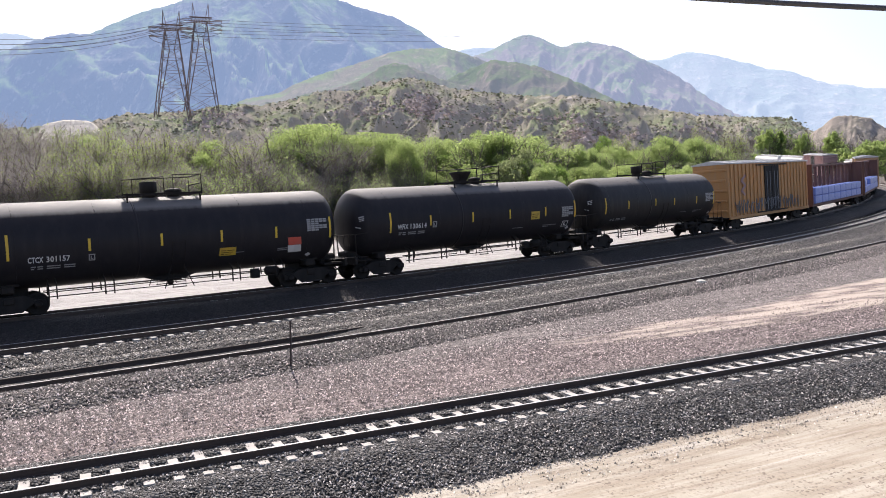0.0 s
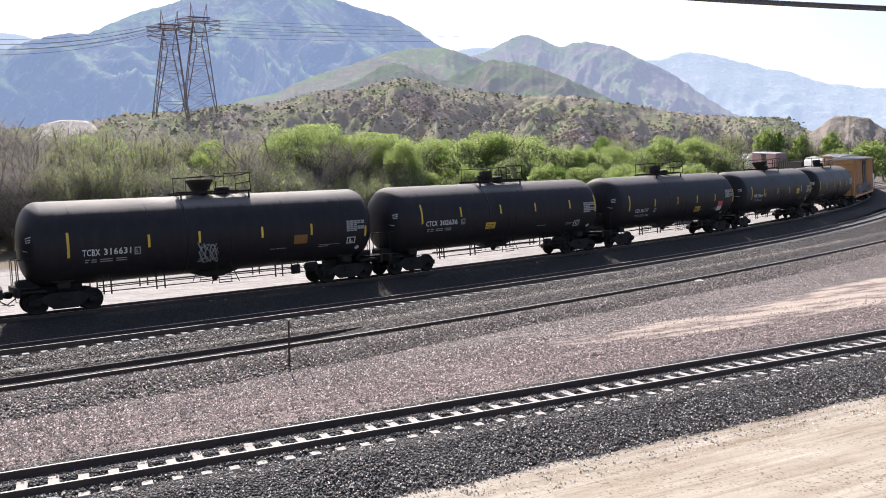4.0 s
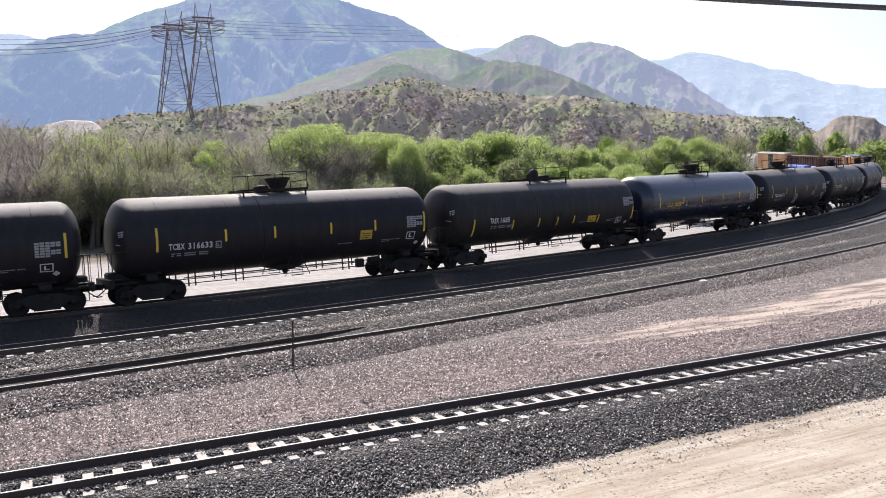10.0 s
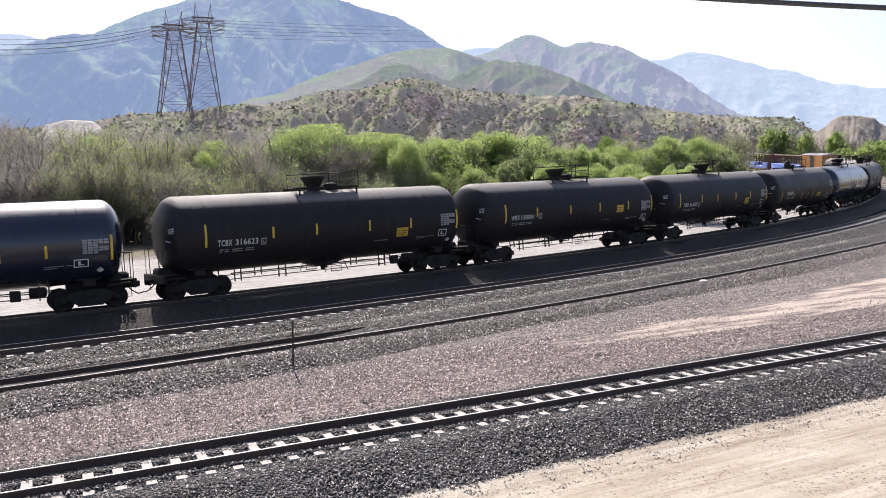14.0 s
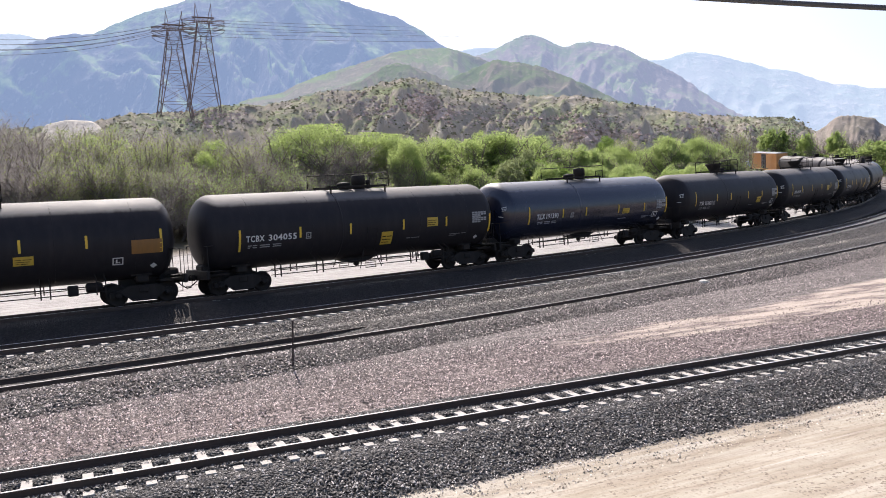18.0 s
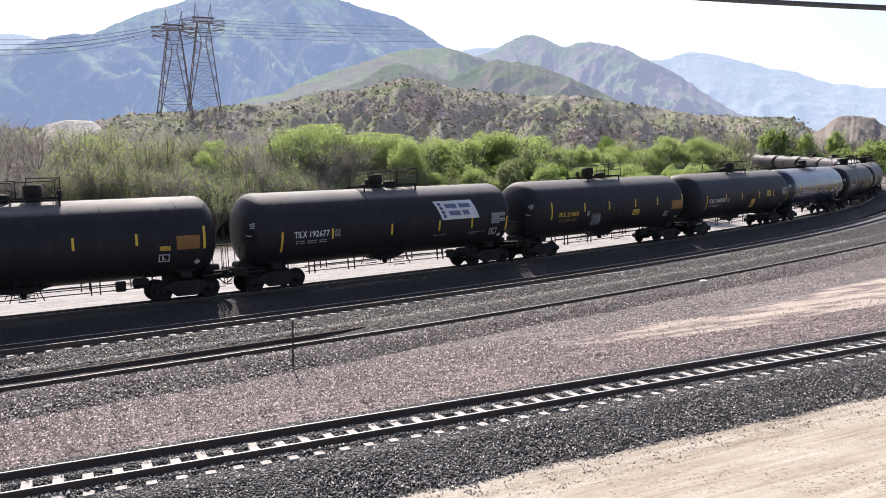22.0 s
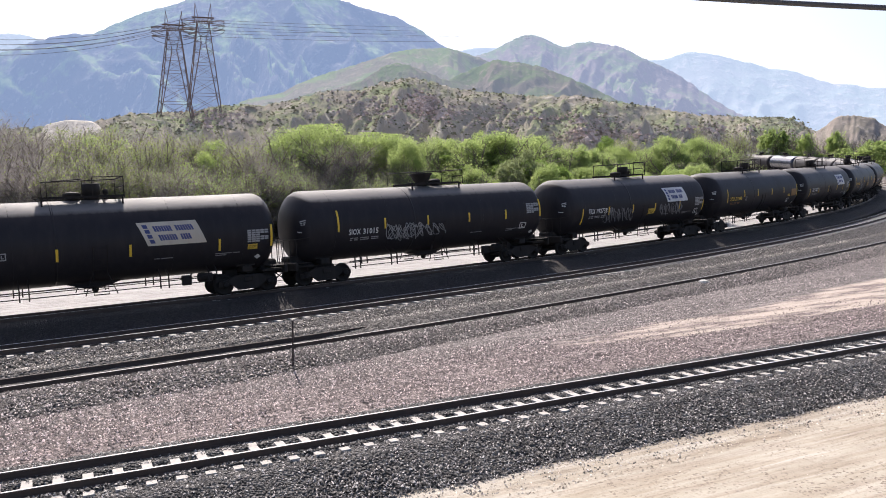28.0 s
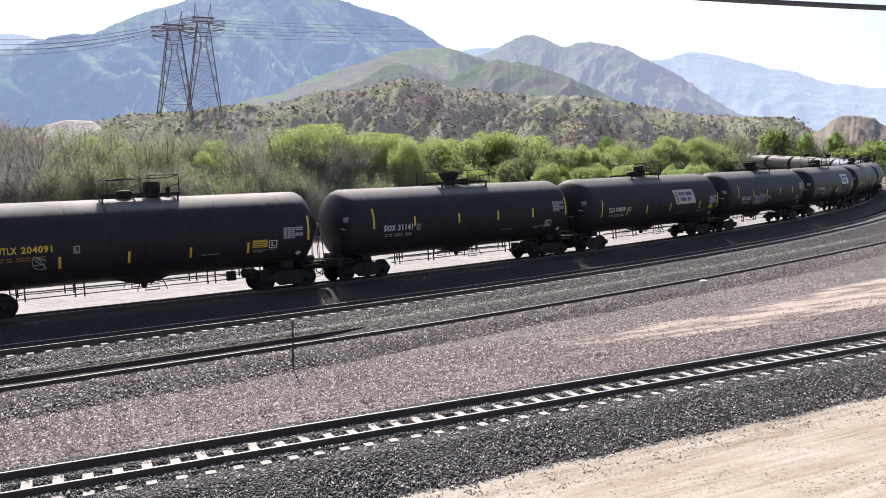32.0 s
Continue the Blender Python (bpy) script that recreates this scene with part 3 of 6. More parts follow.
# shrubs scattered over the near hill
def shrub_cover():
    rnd = np.random.RandomState(11)
    pts = FIELDS["chaparral_hill"].reshape(-1, 3)
    pts = pts[(pts[:, 1] > 150)]
    unit = np.array([(1, 0, 0), (0.3, 0.95, 0), (-0.8, 0.6, 0), (-0.8, -0.6, 0), (0.3, -0.95, 0), (0.5, 0.3, 0.75), (-0.5, 0.35, 0.8), (-0.1, -0.6, 0.7), (0, 0, 1.05)])
    faces = [(0, 1, 5), (1, 2, 6), (1, 6, 5), (2, 3, 6), (3, 4, 7), (3, 7, 6), (4, 0, 7), (0, 5, 7), (5, 6, 8), (6, 7, 8), (7, 5, 8)]
    verts, out = [], []
    crest = FIELDS["chaparral_hill"][-4]
    crest = crest[np.abs(np.degrees(np.arctan2(crest[:, 0], crest[:, 1]))) < 14]
    for i in range(24090):
        ridge = i >= 24000
        p = (crest[rnd.randint(len(crest))] + (0, -2, -0.6) if ridge else pts[rnd.randint(len(pts))]) + rnd.uniform(-3, 3, 3) * (1, 1, 0)
        if not ridge and noise.noise((p[0] / 40, p[1] / 40, 3.0)) < rnd.uniform(-0.7, 0.3):
            continue
        r = rnd.uniform(0.3, 0.85) * (1.9 if rnd.rand() < 0.05 else 1.0)
        u = unit * r * rnd.uniform(0.7, 1.3, unit.shape)
        u[:, 2] = u[:, 2] * 0.9 - 0.25 * r
        out += [tuple(j + len(verts) for j in f) for f in faces]
        verts += [tuple(q) for q in u + p]
    sh = Shape().add(verts, out)
    shrub = material("dark_chaparral", lambda k: k.color(k.mix(k.node("NewGeometry").outputs["Random Per Island"], (0.125, 0.132, 0.08), (0.25, 0.235, 0.17))), 1.0, 0, 0)
    tagged(new("hillside_shrubs", sh.mesh("hillside_shrubs", shrub)), "dark shrubs dotted over the dry hillside", "shrubs", kind="stuff")


shrub_cover()


def at_rise(name, bearing, rise):
    """The place on a hill that shows at a bearing and a rise, in degrees."""
    p = FIELDS[name]
    b = np.degrees(np.arctan2(p[0, :, 0], p[0, :, 1]))
    col = p[:, int(np.argmin(np.abs(b - bearing)))]
    r = np.degrees(np.arctan2(col[:, 2] - EYE[2], np.hypot(col[:, 0], col[:, 1])))
    hit = np.nonzero(r >= rise)[0]
    return col[hit[0] if len(hit) else np.argmax(r)]


def rock_field(spots, seed):
    """Broken rock lying in scars on the near hill."""
    rnd = np.random.RandomState(seed)
    sh = Shape()
    for bearing, rise, wide, high, n in spots:
        for i in range(n):
            p = at_rise("chaparral_hill", bearing + rnd.normal() * wide, rise + rnd.normal() * high)
            r = rnd.uniform(0.4, 1.35) ** 1.5
            v = np.array([(1, 0, 0), (0, 1, 0), (-1, 0, 0), (0, -1, 0), (0.3, 0.2, 0.9), (-0.4, -0.3, 0.7)]) * rnd.uniform(0.6, 1.4, (6, 3)) * r
            v[:, 2] -= 0.15 * r
            sh.add(v + p + rnd.uniform(-1, 1, 3) * (1.5, 1.5, 0), [(0, 1, 4), (1, 2, 4), (2, 5, 4), (2, 3, 5), (3, 0, 5), (0, 4, 5)])
    rock = material("broken_pale_rock", lambda k: k.color(k.mix(k.node("NewGeometry").outputs["Random Per Island"], (0.36, 0.29, 0.26), (0.6, 0.5, 0.45))), 1.0, 0, 0)
    tagged(new("hillside_rocks", sh.mesh("hillside_rocks", rock)), "pale broken rock in scars on the hillside", "rocks", kind="stuff")


rock_field([(-1.5, 5.6, 0.6, 0.35, 420), (-0.6, 4.9, 0.8, 0.3, 200), (10.6, 3.3, 1.1, 0.3, 480), (13.0, 3.1, 0.6, 0.2, 120), (3.0, 4.6, 2.5, 0.5, 200), (-5.0, 5.2, 2.0, 0.6, 220), (-15.8, 4.3, 1.4, 0.35, 260), (8.5, 4.4, 2.0, 0.25, 200), (18.0, 3.6, 1.6, 0.25, 150)], 21)


def hill_road(b0, b1, rise, wide, name, label):
    """A graded dirt road across the near hill."""
    mid = [at_rise("chaparral_hill", b, rise) for b in np.linspace(b0, b1, 30)]
    rows = np.array([[m + (0, 0, 0.5) - np.array([m[0], m[1], 0]) / np.hypot(m[0], m[1]) * wide * k + np.array([0, 0, -0.4 * k]) for k in (-0.5, 0.5)] for m in mid])
    tagged(new(name, grid_mesh(name, rows, sand_mat)), label, "road", kind="structure")


hill_road(8.9, 12.2, 4.6, 4.0, "hill_road", "pale dirt road cut across the hillside")
hill_road(-13.8, -13.0, 5.05, 6.0, "hill_road", "pale dirt pad below the power towers")


# ---- rolling stock: x runs forward, y to the left, z up from the rail head ----
SPEED, CAR_PITCH = 9.085, 17.2
WHEEL_R = 0.457
SHELL_R, SHELL_Z, SHELL_HALF = 1.78, 2.86, 8.06
TRUCK_X = 6.52


def wheelset_mesh():
    sh = Shape()
    for s in (-1, 1):
        sh.lathe([(s * 0.68, 0.001), (s * 0.68, 0.30), (s * 0.70, 0.40), (s * 0.685, 0.485), (s * 0.715, 0.485), (s * 0.725, 0.457), (s * 0.82, 0.452), (s * 0.825, 0.40), (s * 0.79, 0.37),
                  (s * 0.775, 0.16), (s * 0.83, 0.14), (s * 0.83, 0.001)], (0, 0, 0), "y", 18)
        # two cast ribs that show the turning
        sh.box((0.0, s * 0.79, 0.25), (0.05, 0.03, 0.2)).box((0.0, s * 0.79, -0.25), (0.05, 0.03, 0.2))
    sh.lathe([(-1.0, 0.001), (-1.0, 0.075), (1.0, 0.075), (1.0, 0.001)], (0, 0, 0), "y", 10)
    return sh.mesh("wheelset", steel_dark)


def sideframe_mesh():
    sh = Shape()
    arch = [(-1.16, 0.38), (-1.16, 0.6), (-0.8, 0.68), (-0.5, 0.85), (0.5, 0.85), (0.8, 0.68), (1.16, 0.6), (1.16, 0.38), (0.98, 0.38), (0.98, 0.52), (0.74, 0.5), (0.4, 0.2), (-0.4, 0.2), (-0.74, 0.5), (-0.98, 0.52), (-0.98, 0.38)]
    n = len(arch)
    for y0, y1 in ((-0.07, 0.07),):
        verts = [(x, y0, z) for x, z in arch] + [(x, y1, z) for x, z in arch]
        faces = [(i, i + n, (i + 1) % n + n, (i + 1) % n) for i in range(n)]
        cells = [(0, 1, 2, 14, 15), (2, 3, 13, 14), (3, 4, 11, 12, 13), (4, 5, 10, 11), (5, 6, 9, 10), (6, 7, 8, 9)]
        faces += cells + [tuple(i + n for i in reversed(c)) for c in cells]
        sh.add(verts, faces)
    for x in (-0.89, 0.89):
        sh.lathe([(-0.16, 0.001), (-0.16, 0.09), (-0.13, 0.125), (0.05, 0.135), (0.05, 0.001)], (x, 0, 0.46), "y", 14)
        sh.box((x, 0, 0.61), (0.32, 0.2, 0.08), 0.02)
    sh.box((0, 0, 0.22), (0.85, 0.2, 0.07), 0.02)
    sh.v = [(x * 1.18, y, z) for x, y, z in sh.v]
    return sh.mesh("sideframe", steel_dark)


def truck_bolster_mesh():
    sh = Shape().box((0, 0, 0.66), (0.42, 2.3, 0.26), 0.04).box((0, 0, 0.84), (0.5, 0.7, 0.12), 0.03)
    for y in (-1.02, 1.02):
        for x in (-0.2, 0.0, 0.2):
            sh.lathe([(0.26, 0.07), (0.3, 0.085), (0.34, 0.07), (0.38, 0.085), (0.42, 0.07), (0.46, 0.085), (0.52, 0.07)], (x, y, 0), "z", 8)
    return sh.mesh("bolster", steel_dark)


AXLE = 1.05
WHEELSET, SIDEFRAME, BOLSTER = wheelset_mesh(), sideframe_mesh(), truck_bolster_mesh()
spinning = []


def add_trucks(car, x_truck):
    for tx in (-x_truck, x_truck):
        truck = part("truck", BOLSTER, None, car, "", Matrix.Translation((tx, 0, 0)))
        for y in (-1.02, 1.02):
            part("sideframe", SIDEFRAME, None, truck, "", Matrix.Translation((0, y, 0)) @ (Matrix.Rotation(math.pi, 4, "Z") if y > 0 else Matrix()))
        for x in (-AXLE, AXLE):
            w = part("wheelset", WHEELSET, None, truck, "", Matrix.Translation((x, 0, WHEEL_R)))
            spinning.append((w, car, Vector((x, 0, WHEEL_R))))


def coupler_mesh():
    sh = Shape().box((0.25, 0, 0.0), (0.6, 0.14, 0.16), 0.03).box((0.52, 0.06, 0), (0.22, 0.2, 0.28), 0.05).box((0.62, -0.08, 0), (0.16, 0.1, 0.26), 0.04)
    sh.tube([(0.1, -0.35, -0.05), (0.3, -0.36, -0.25), (0.55, -0.33, -0.42), (0.75, -0.3, -0.4)], 0.028, 6)
    sh.tube([(-0.2, -0.25, 0.0), (0.15, -1.2, 0.12), (0.15, -1.35, 0.0)], 0.016, 5)
    return sh.mesh("coupler", steel_dark)


COUPLER = coupler_mesh()


def add_couplers(car, x_end):
    for s in (0, math.pi):
        part("coupler", COUPLER, None, car, "", Matrix.Rotation(s, 4, "Z") @ Matrix.Translation((x_end - 0.62, 0, 0.88)))


# tank pieces, each made once
def shell_profile(r, half):
    pts = [(-half, 0.001)]
    for i in range(1, 12):
        a = math.pi / 2 * i / 11
        pts.append((-(half - 0.85) - 0.85 * math.cos(a), r * math.sin(a) ** 0.8))
    cyl = half - 0.85
    for x in np.linspace(-cyl + 0.6, cyl - 0.6, 9):
        pts.append((float(x), r))
    return pts + [(-x, q) for x, q in reversed(pts[:12])]


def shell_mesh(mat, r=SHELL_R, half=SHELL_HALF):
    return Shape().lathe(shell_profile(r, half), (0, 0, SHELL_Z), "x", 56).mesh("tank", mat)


def curved_patch(x0, x1, v0, v1, r=SHELL_R + 0.006, lean=0.0, n=5, thick=0.006):
    """A thin plate on the near flank of a shell: along it from x0 to x1, round it from v0 to v1 metres above its middle."""
    sh = Shape()
    verts, faces = [], []
    for rr in (r, r + thick):
        for i in range(n + 1):
            v = v0 + (v1 - v0) * i / n
            a = v / SHELL_R
            for x in (x0, x1):
                verts.append((x + lean * (v - v0), -rr * math.cos(a), SHELL_Z + rr * math.sin(a)))
    m = 2 * (n + 1)
    for i in range(n):
        a = 2 * i
        faces += [(m + a, m + a + 1, m + a + 3, m + a + 2), (a, m + a, m + a + 2, a + 2), (a + 1, a + 3, m + a + 3, m + a + 1)]
    faces += [(0, 1, m + 1, m), (2 * n, m + 2 * n, m + 2 * n + 1, 2 * n + 1)]
    return sh.add(verts, faces)


def lettering(text, size, bold=0.0):
    """Flat letters as a mesh: x along the line, y up."""
    cu = bpy.data.curves.new("letters", "FONT")
    cu.body, cu.size, cu.offset, cu.resolution_u = text, size, bold, 2
    cu.space_character = 1.08
    ob = bpy.data.objects.new("letters", cu)
    scene.collection.objects.link(ob)
    me = bpy.data.meshes.new_from_object(ob.evaluated_get(bpy.context.evaluated_depsgraph_get()))
    bpy.data.objects.remove(ob)
    bpy.data.curves.remove(cu)
    return me


def stencil(text, x, v, width, height, mat, r=SHELL_R + 0.008, name="lettering"):
    """Letters bent onto the shell's near flank, filling a width and a height."""
    me = lettering(text, 0.4, 0.009)
    xs, ys = [p.co.x for p in me.vertices], [p.co.y for p in me.vertices]
    kx, ky = width / (max(xs) - min(xs)), height / (max(ys) - min(ys))
    x0, y0 = min(xs), min(ys)
    for p in me.vertices:
        a = (v + (p.co.y - y0) * ky) / SHELL_R
        p.co = (x + (p.co.x - x0) * kx, -r * math.cos(a), SHELL_Z + r * math.sin(a))
    me.materials.clear()
    me.materials.append(mat)
    me.name = name
    return me


def head_print(rows):
    """Small bars of unreadable print on the rounded rear head, on the side towards the tracks."""
    sh = Shape()

    def at(a, th):
        x = -(SHELL_HALF - 0.85) - 0.865 * math.cos(a)
        r = (SHELL_R + 0.012) * math.sin(a) ** 0.8
        return (x, -r * math.cos(th), SHELL_Z + r * math.sin(th))

    for th, cells in rows:
        for a0, a1 in cells:
            n = 3
            pts = [at(a0 + (a1 - a0) * i / n, t) for t in (th, th + 0.026) for i in range(n + 1)]
            sh.add(pts, [(i, i + 1, n + 2 + i, n + 1 + i) for i in range(n)])
    return sh


HEAD_PRINT = head_print([(0.2, [(0.72, 1.0)]), (0.13, [(0.74, 0.82), (0.85, 0.98)]), (0.07, [(0.74, 0.82), (0.85, 0.95)]), (-0.2, [(0.55, 0.8)])]).mesh("head_print", white_mark)


def pipes(*paths, r=0.022, n=5):
    sh = Shape()
    for p in paths:
        sh.tube(p, r, n)
    return sh


def tank_kit():
    k = {}
    # seam bands round the shell
    sh = Shape()
    for x in (0.0,):
        sh.lathe([(x - 0.02, SHELL_R + 0.0005), (x - 0.02, SHELL_R + 0.0025), (x + 0.02, SHELL_R + 0.0025), (x + 0.02, SHELL_R + 0.0005)], (0, 0, SHELL_Z), "x", 40)
    k["seam"] = sh
    sh = Shape()
    for x in (-0.62,):
        sh.lathe([(x - 0.05, SHELL_R + 0.001), (x - 0.05, SHELL_R + 0.006), (x + 0.05, SHELL_R + 0.006), (x + 0.05, SHELL_R + 0.001)], (-0.9, 0, SHELL_Z), "x", 40)
    k["band"] = sh
    # end sill with its bolster saddle
    sh = Shape().box((7.0, 0, 0.95), (2.6, 0.5, 0.42), 0.04).box((TRUCK_X, 0, 1.12), (0.5, 2.2, 0.3), 0.05)
    sh.prism([(TRUCK_X - 0.45, 1.25), (TRUCK_X + 0.45, 1.25), (TRUCK_X + 0.3, 1.9), (TRUCK_X - 0.3, 1.9)], -0.9, 0.9)
    sh.box((7.75, 0, 1.2), (0.9, 0.9, 0.5), 0.08)
    k["end_sill"] = sh
    # crossover platform
    sh = Shape()
    for i in range(5):
        sh.box((7.62 + 0.15 * i, 0, 1.16), (0.1, 2.9, 0.035))
    sh.box((8.26, 0, 1.0), (0.16, 2.95, 0.4), 0.03).box((7.7, 0, 0.98), (1.0, 2.4, 0.12), 0.03)
    for y in (-1.4, 1.4):
        sh.tube([(8.1, y, 0.95), (8.1, y, 0.45), (7.7, y, 0.45), (7.7, y, 0.95)], 0.02, 4)
    k["end_platform"] = sh
    k["end_railing"] = pipes([(8.22, -1.42, 1.15), (8.22, -1.42, 2.3), (8.22, 1.42, 2.3), (8.22, 1.42, 1.15)], [(8.22, -1.42, 2.3), (7.2, -1.62, 2.4)], [(8.22, 1.42, 2.3), (7.2, 1.62, 2.4)],
                             [(8.22, -0.75, 1.15), (8.22, -0.75, 2.3)], [(8.22, 0.75, 1.15), (8.22, 0.75, 2.3)], [(7.6, -1.45, 1.15), (7.6, -1.55, 2.36)], r=0.02)
    # side handrail low along the tank
    for y, key in ((-1.5, "near"), (1.5, "far")):
        sh = Shape()
        sh.tube([(-5.3, y, 1.0), (5.3, y, 1.0)], 0.022, 5).tube([(-5.3, y, 0.74), (5.3, y, 0.74)], 0.022, 5)
        for i, x in enumerate((-5.1, -4.8, -2.95, -2.6, 2.5, 2.85, 4.6, 4.95)):
            sh.box((x, y, 0.92), (0.05, 0.05, 0.6))
            sh.tube([(x, y, 1.2), (x, y * 0.7, 1.5)], 0.025, 4)
        k["side_rail_" + key] = sh
    # side ladder that follows the shell up to the platform
    for s, key in ((-1, "near"), (1, "far")):
        sh = Shape()
        for x in (-0.28, 0.28):
            arc = [(x + 0.12, s * (SHELL_R + 0.09) * math.cos(a), SHELL_Z + (SHELL_R + 0.09) * math.sin(a)) for a in np.linspace(-0.1, -0.75, 6)]
            sh.tube(arc + [(x + 0.12, s * 1.42, 0.6)], 0.014, 4)
            sh.tube([(x + 0.12, s * 1.3, 1.55), (x + 0.12 + (0.35 if x > 0 else -0.35), s * 1.45, 0.6)], 0.022, 5)
        for a in np.linspace(-0.15, -0.7, 3):
            sh.tube([(-0.16, s * (SHELL_R + 0.09) * math.cos(a), SHELL_Z + (SHELL_R + 0.09) * math.sin(a)), (0.4, s * (SHELL_R + 0.09) * math.cos(a), SHELL_Z + (SHELL_R + 0.09) * math.sin(a))], 0.01, 4)
        sh.box((0.12, s * 1.43, 0.62), (0.62, 0.06, 0.04)).box((0.12, s * 1.4, 0.85), (0.6, 0.04, 0.03))
        k["ladder_" + key] = sh
    # outlet
    sh = Shape().prism([(-1.3, 1.15), (1.3, 1.15), (0.42, 0.88), (-0.42, 0.88)], -0.4, 0.4)
    sh.lathe([(0.66, 0.001), (0.66, 0.09), (0.74, 0.14), (0.92, 0.15), (0.92, 0.001)], (0.1, 0, 0), "z", 12).tube([(0.1, -0.1, 0.8), (0.1, -0.55, 0.8)], 0.03, 5)
    k["outlet"] = sh
    # brake gear boxes under one end
    sh = Shape().lathe([(4.25, 0.001), (4.25, 0.16), (4.3, 0.2), (4.85, 0.2), (4.9, 0.16), (4.9, 0.001)], (0, -0.95, 0.92), "x", 12)
    sh.box((3.75, -0.95, 0.85), (0.4, 0.28, 0.44), 0.03).tube([(3.9, -0.95, 0.95), (2.0, -0.6, 0.97), (-4.9, -0.6, 0.95)], 0.025, 5)
    k["brake_gear"] = sh
    # top platform of grating
    sh = Shape()
    k["plank"] = Shape().box((-0.2, 0, SHELL_Z + SHELL_R + 0.14), (3.4, 0.13, 0.035))
    k["platform"] = Shape().box((-0.17, -0.92, SHELL_Z + SHELL_R + 0.09), (3.3, 0.05, 0.06))
    k["crossbar"] = Shape().box((0, 0, SHELL_Z + SHELL_R + 0.09), (0.07, 1.79, 0.06))
    k["bracket"] = Shape().box((0, 0, SHELL_Z + SHELL_R - 0.13), (0.07, 0.06, 0.4))
    zt = SHELL_Z + SHELL_R + 0.13
    k["railing"] = pipes([(1.45, -1.0, zt - 0.1), (1.45, -1.0, zt + 0.8), (0.2, -1.0, zt + 0.8), (0.2, -1.0, zt)], [(-0.2, -1.0, zt), (-0.2, -1.0, zt + 0.72), (-1.55, -1.0, zt + 0.64), (-1.55, -1.0, zt - 0.15)],
                         [(1.45, 1.0, zt - 0.1), (1.45, 1.0, zt + 0.8), (-1.55, 1.0, zt + 0.74), (-1.55, 1.0, zt - 0.1)], [(1.45, -1.0, zt + 0.8), (1.45, 1.0, zt + 0.8)], [(1.45, -1.0, zt + 0.4), (1.45, 1.0, zt + 0.4)], r=0.028)
    k["railing_far"] = pipes([(1.6, 1.0, zt - 0.1), (1.6, 1.0, zt + 0.72), (-2.1, 1.0, zt + 0.66), (-2.1, 1.0, zt)], [(1.6, -0.95, zt - 0.1), (1.6, -0.95, zt + 0.66), (1.6, 1.0, zt + 0.72)],
                             [(0.9, -0.95, zt - 0.05), (0.9, -0.95, zt + 0.3), (1.6, -0.95, zt + 0.34)], r=0.028)
    # fittings
    zs = SHELL_Z + SHELL_R
    k["drum"] = Shape().lathe([(zs - 0.1, 0.3), (zs + 0.2, 0.3), (zs + 0.22, 0.37), (zs + 0.66, 0.37), (zs + 0.7, 0.34), (zs + 0.7, 0.001)], (0.28, 0, 0), "z", 18)
    k["bowl"] = Shape().lathe([(zs - 0.1, 0.32), (zs + 0.18, 0.33), (zs + 0.3, 0.42), (zs + 0.55, 0.55), (zs + 0.62, 0.62), (zs + 0.7, 0.62), (zs + 0.71, 0.001)], (0.0, 0, 0), "z", 20)
    k["dome"] = Shape().lathe([(zs - 0.1, 0.3), (zs + 0.35, 0.3), (zs + 0.55, 0.28), (zs + 0.7, 0.2), (zs + 0.76, 0.001)], (-0.2, 0, 0), "z", 18).lathe([(zs - 0.1, 0.18), (zs + 0.5, 0.18), (zs + 0.52, 0.001)], (-0.55, 0, 0), "z", 12)
    k["manway"] = Shape().lathe([(zs - 0.1, 0.28), (zs + 0.18, 0.28), (zs + 0.2, 0.36), (zs + 0.3, 0.36), (zs + 0.36, 0.2), (zs + 0.38, 0.001)], (-0.95, 0, 0), "z", 16)
    k["valve"] = Shape().lathe([(zs - 0.05, 0.07), (zs + 0.22, 0.07), (zs + 0.24, 0.11), (zs + 0.42, 0.11), (zs + 0.46, 0.06), (zs + 0.46, 0.001)], (1.08, 0, 0), "z", 10)
    return {a: (b.mesh(a, steel_dark) if isinstance(b, Shape) else b) for a, b in k.items()}


KIT = tank_kit()
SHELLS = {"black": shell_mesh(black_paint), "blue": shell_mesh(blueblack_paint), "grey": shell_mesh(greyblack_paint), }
SEAMS, BANDS = {}, {}
for shade, me in SHELLS.items():
    SEAMS[shade] = KIT["seam"].copy()
    SEAMS[shade].materials[0] = me.materials[0]
    BANDS[shade] = KIT["band"].copy()
    BANDS[shade].materials[0] = me.materials[0]
LOOKS = {"black": "black", "blue": "glossy blue-black", "grey": "faded grey-black"}
flip = Matrix.Rotation(math.pi, 4, "Z")


def small_lines(rows, x, v, mat, height=0.045, gap=0.1):
    """Rows of short bars in place of print too small to read: each row lists (start, length)."""
    sh = Shape()
    for i, row in enumerate(rows):
        for a, w in row:
            p = curved_patch(x + a, x + a + w, v - i * gap, v - i * gap + height, n=1, thick=0.004)
            sh.add(p.v, p.f)
    return sh


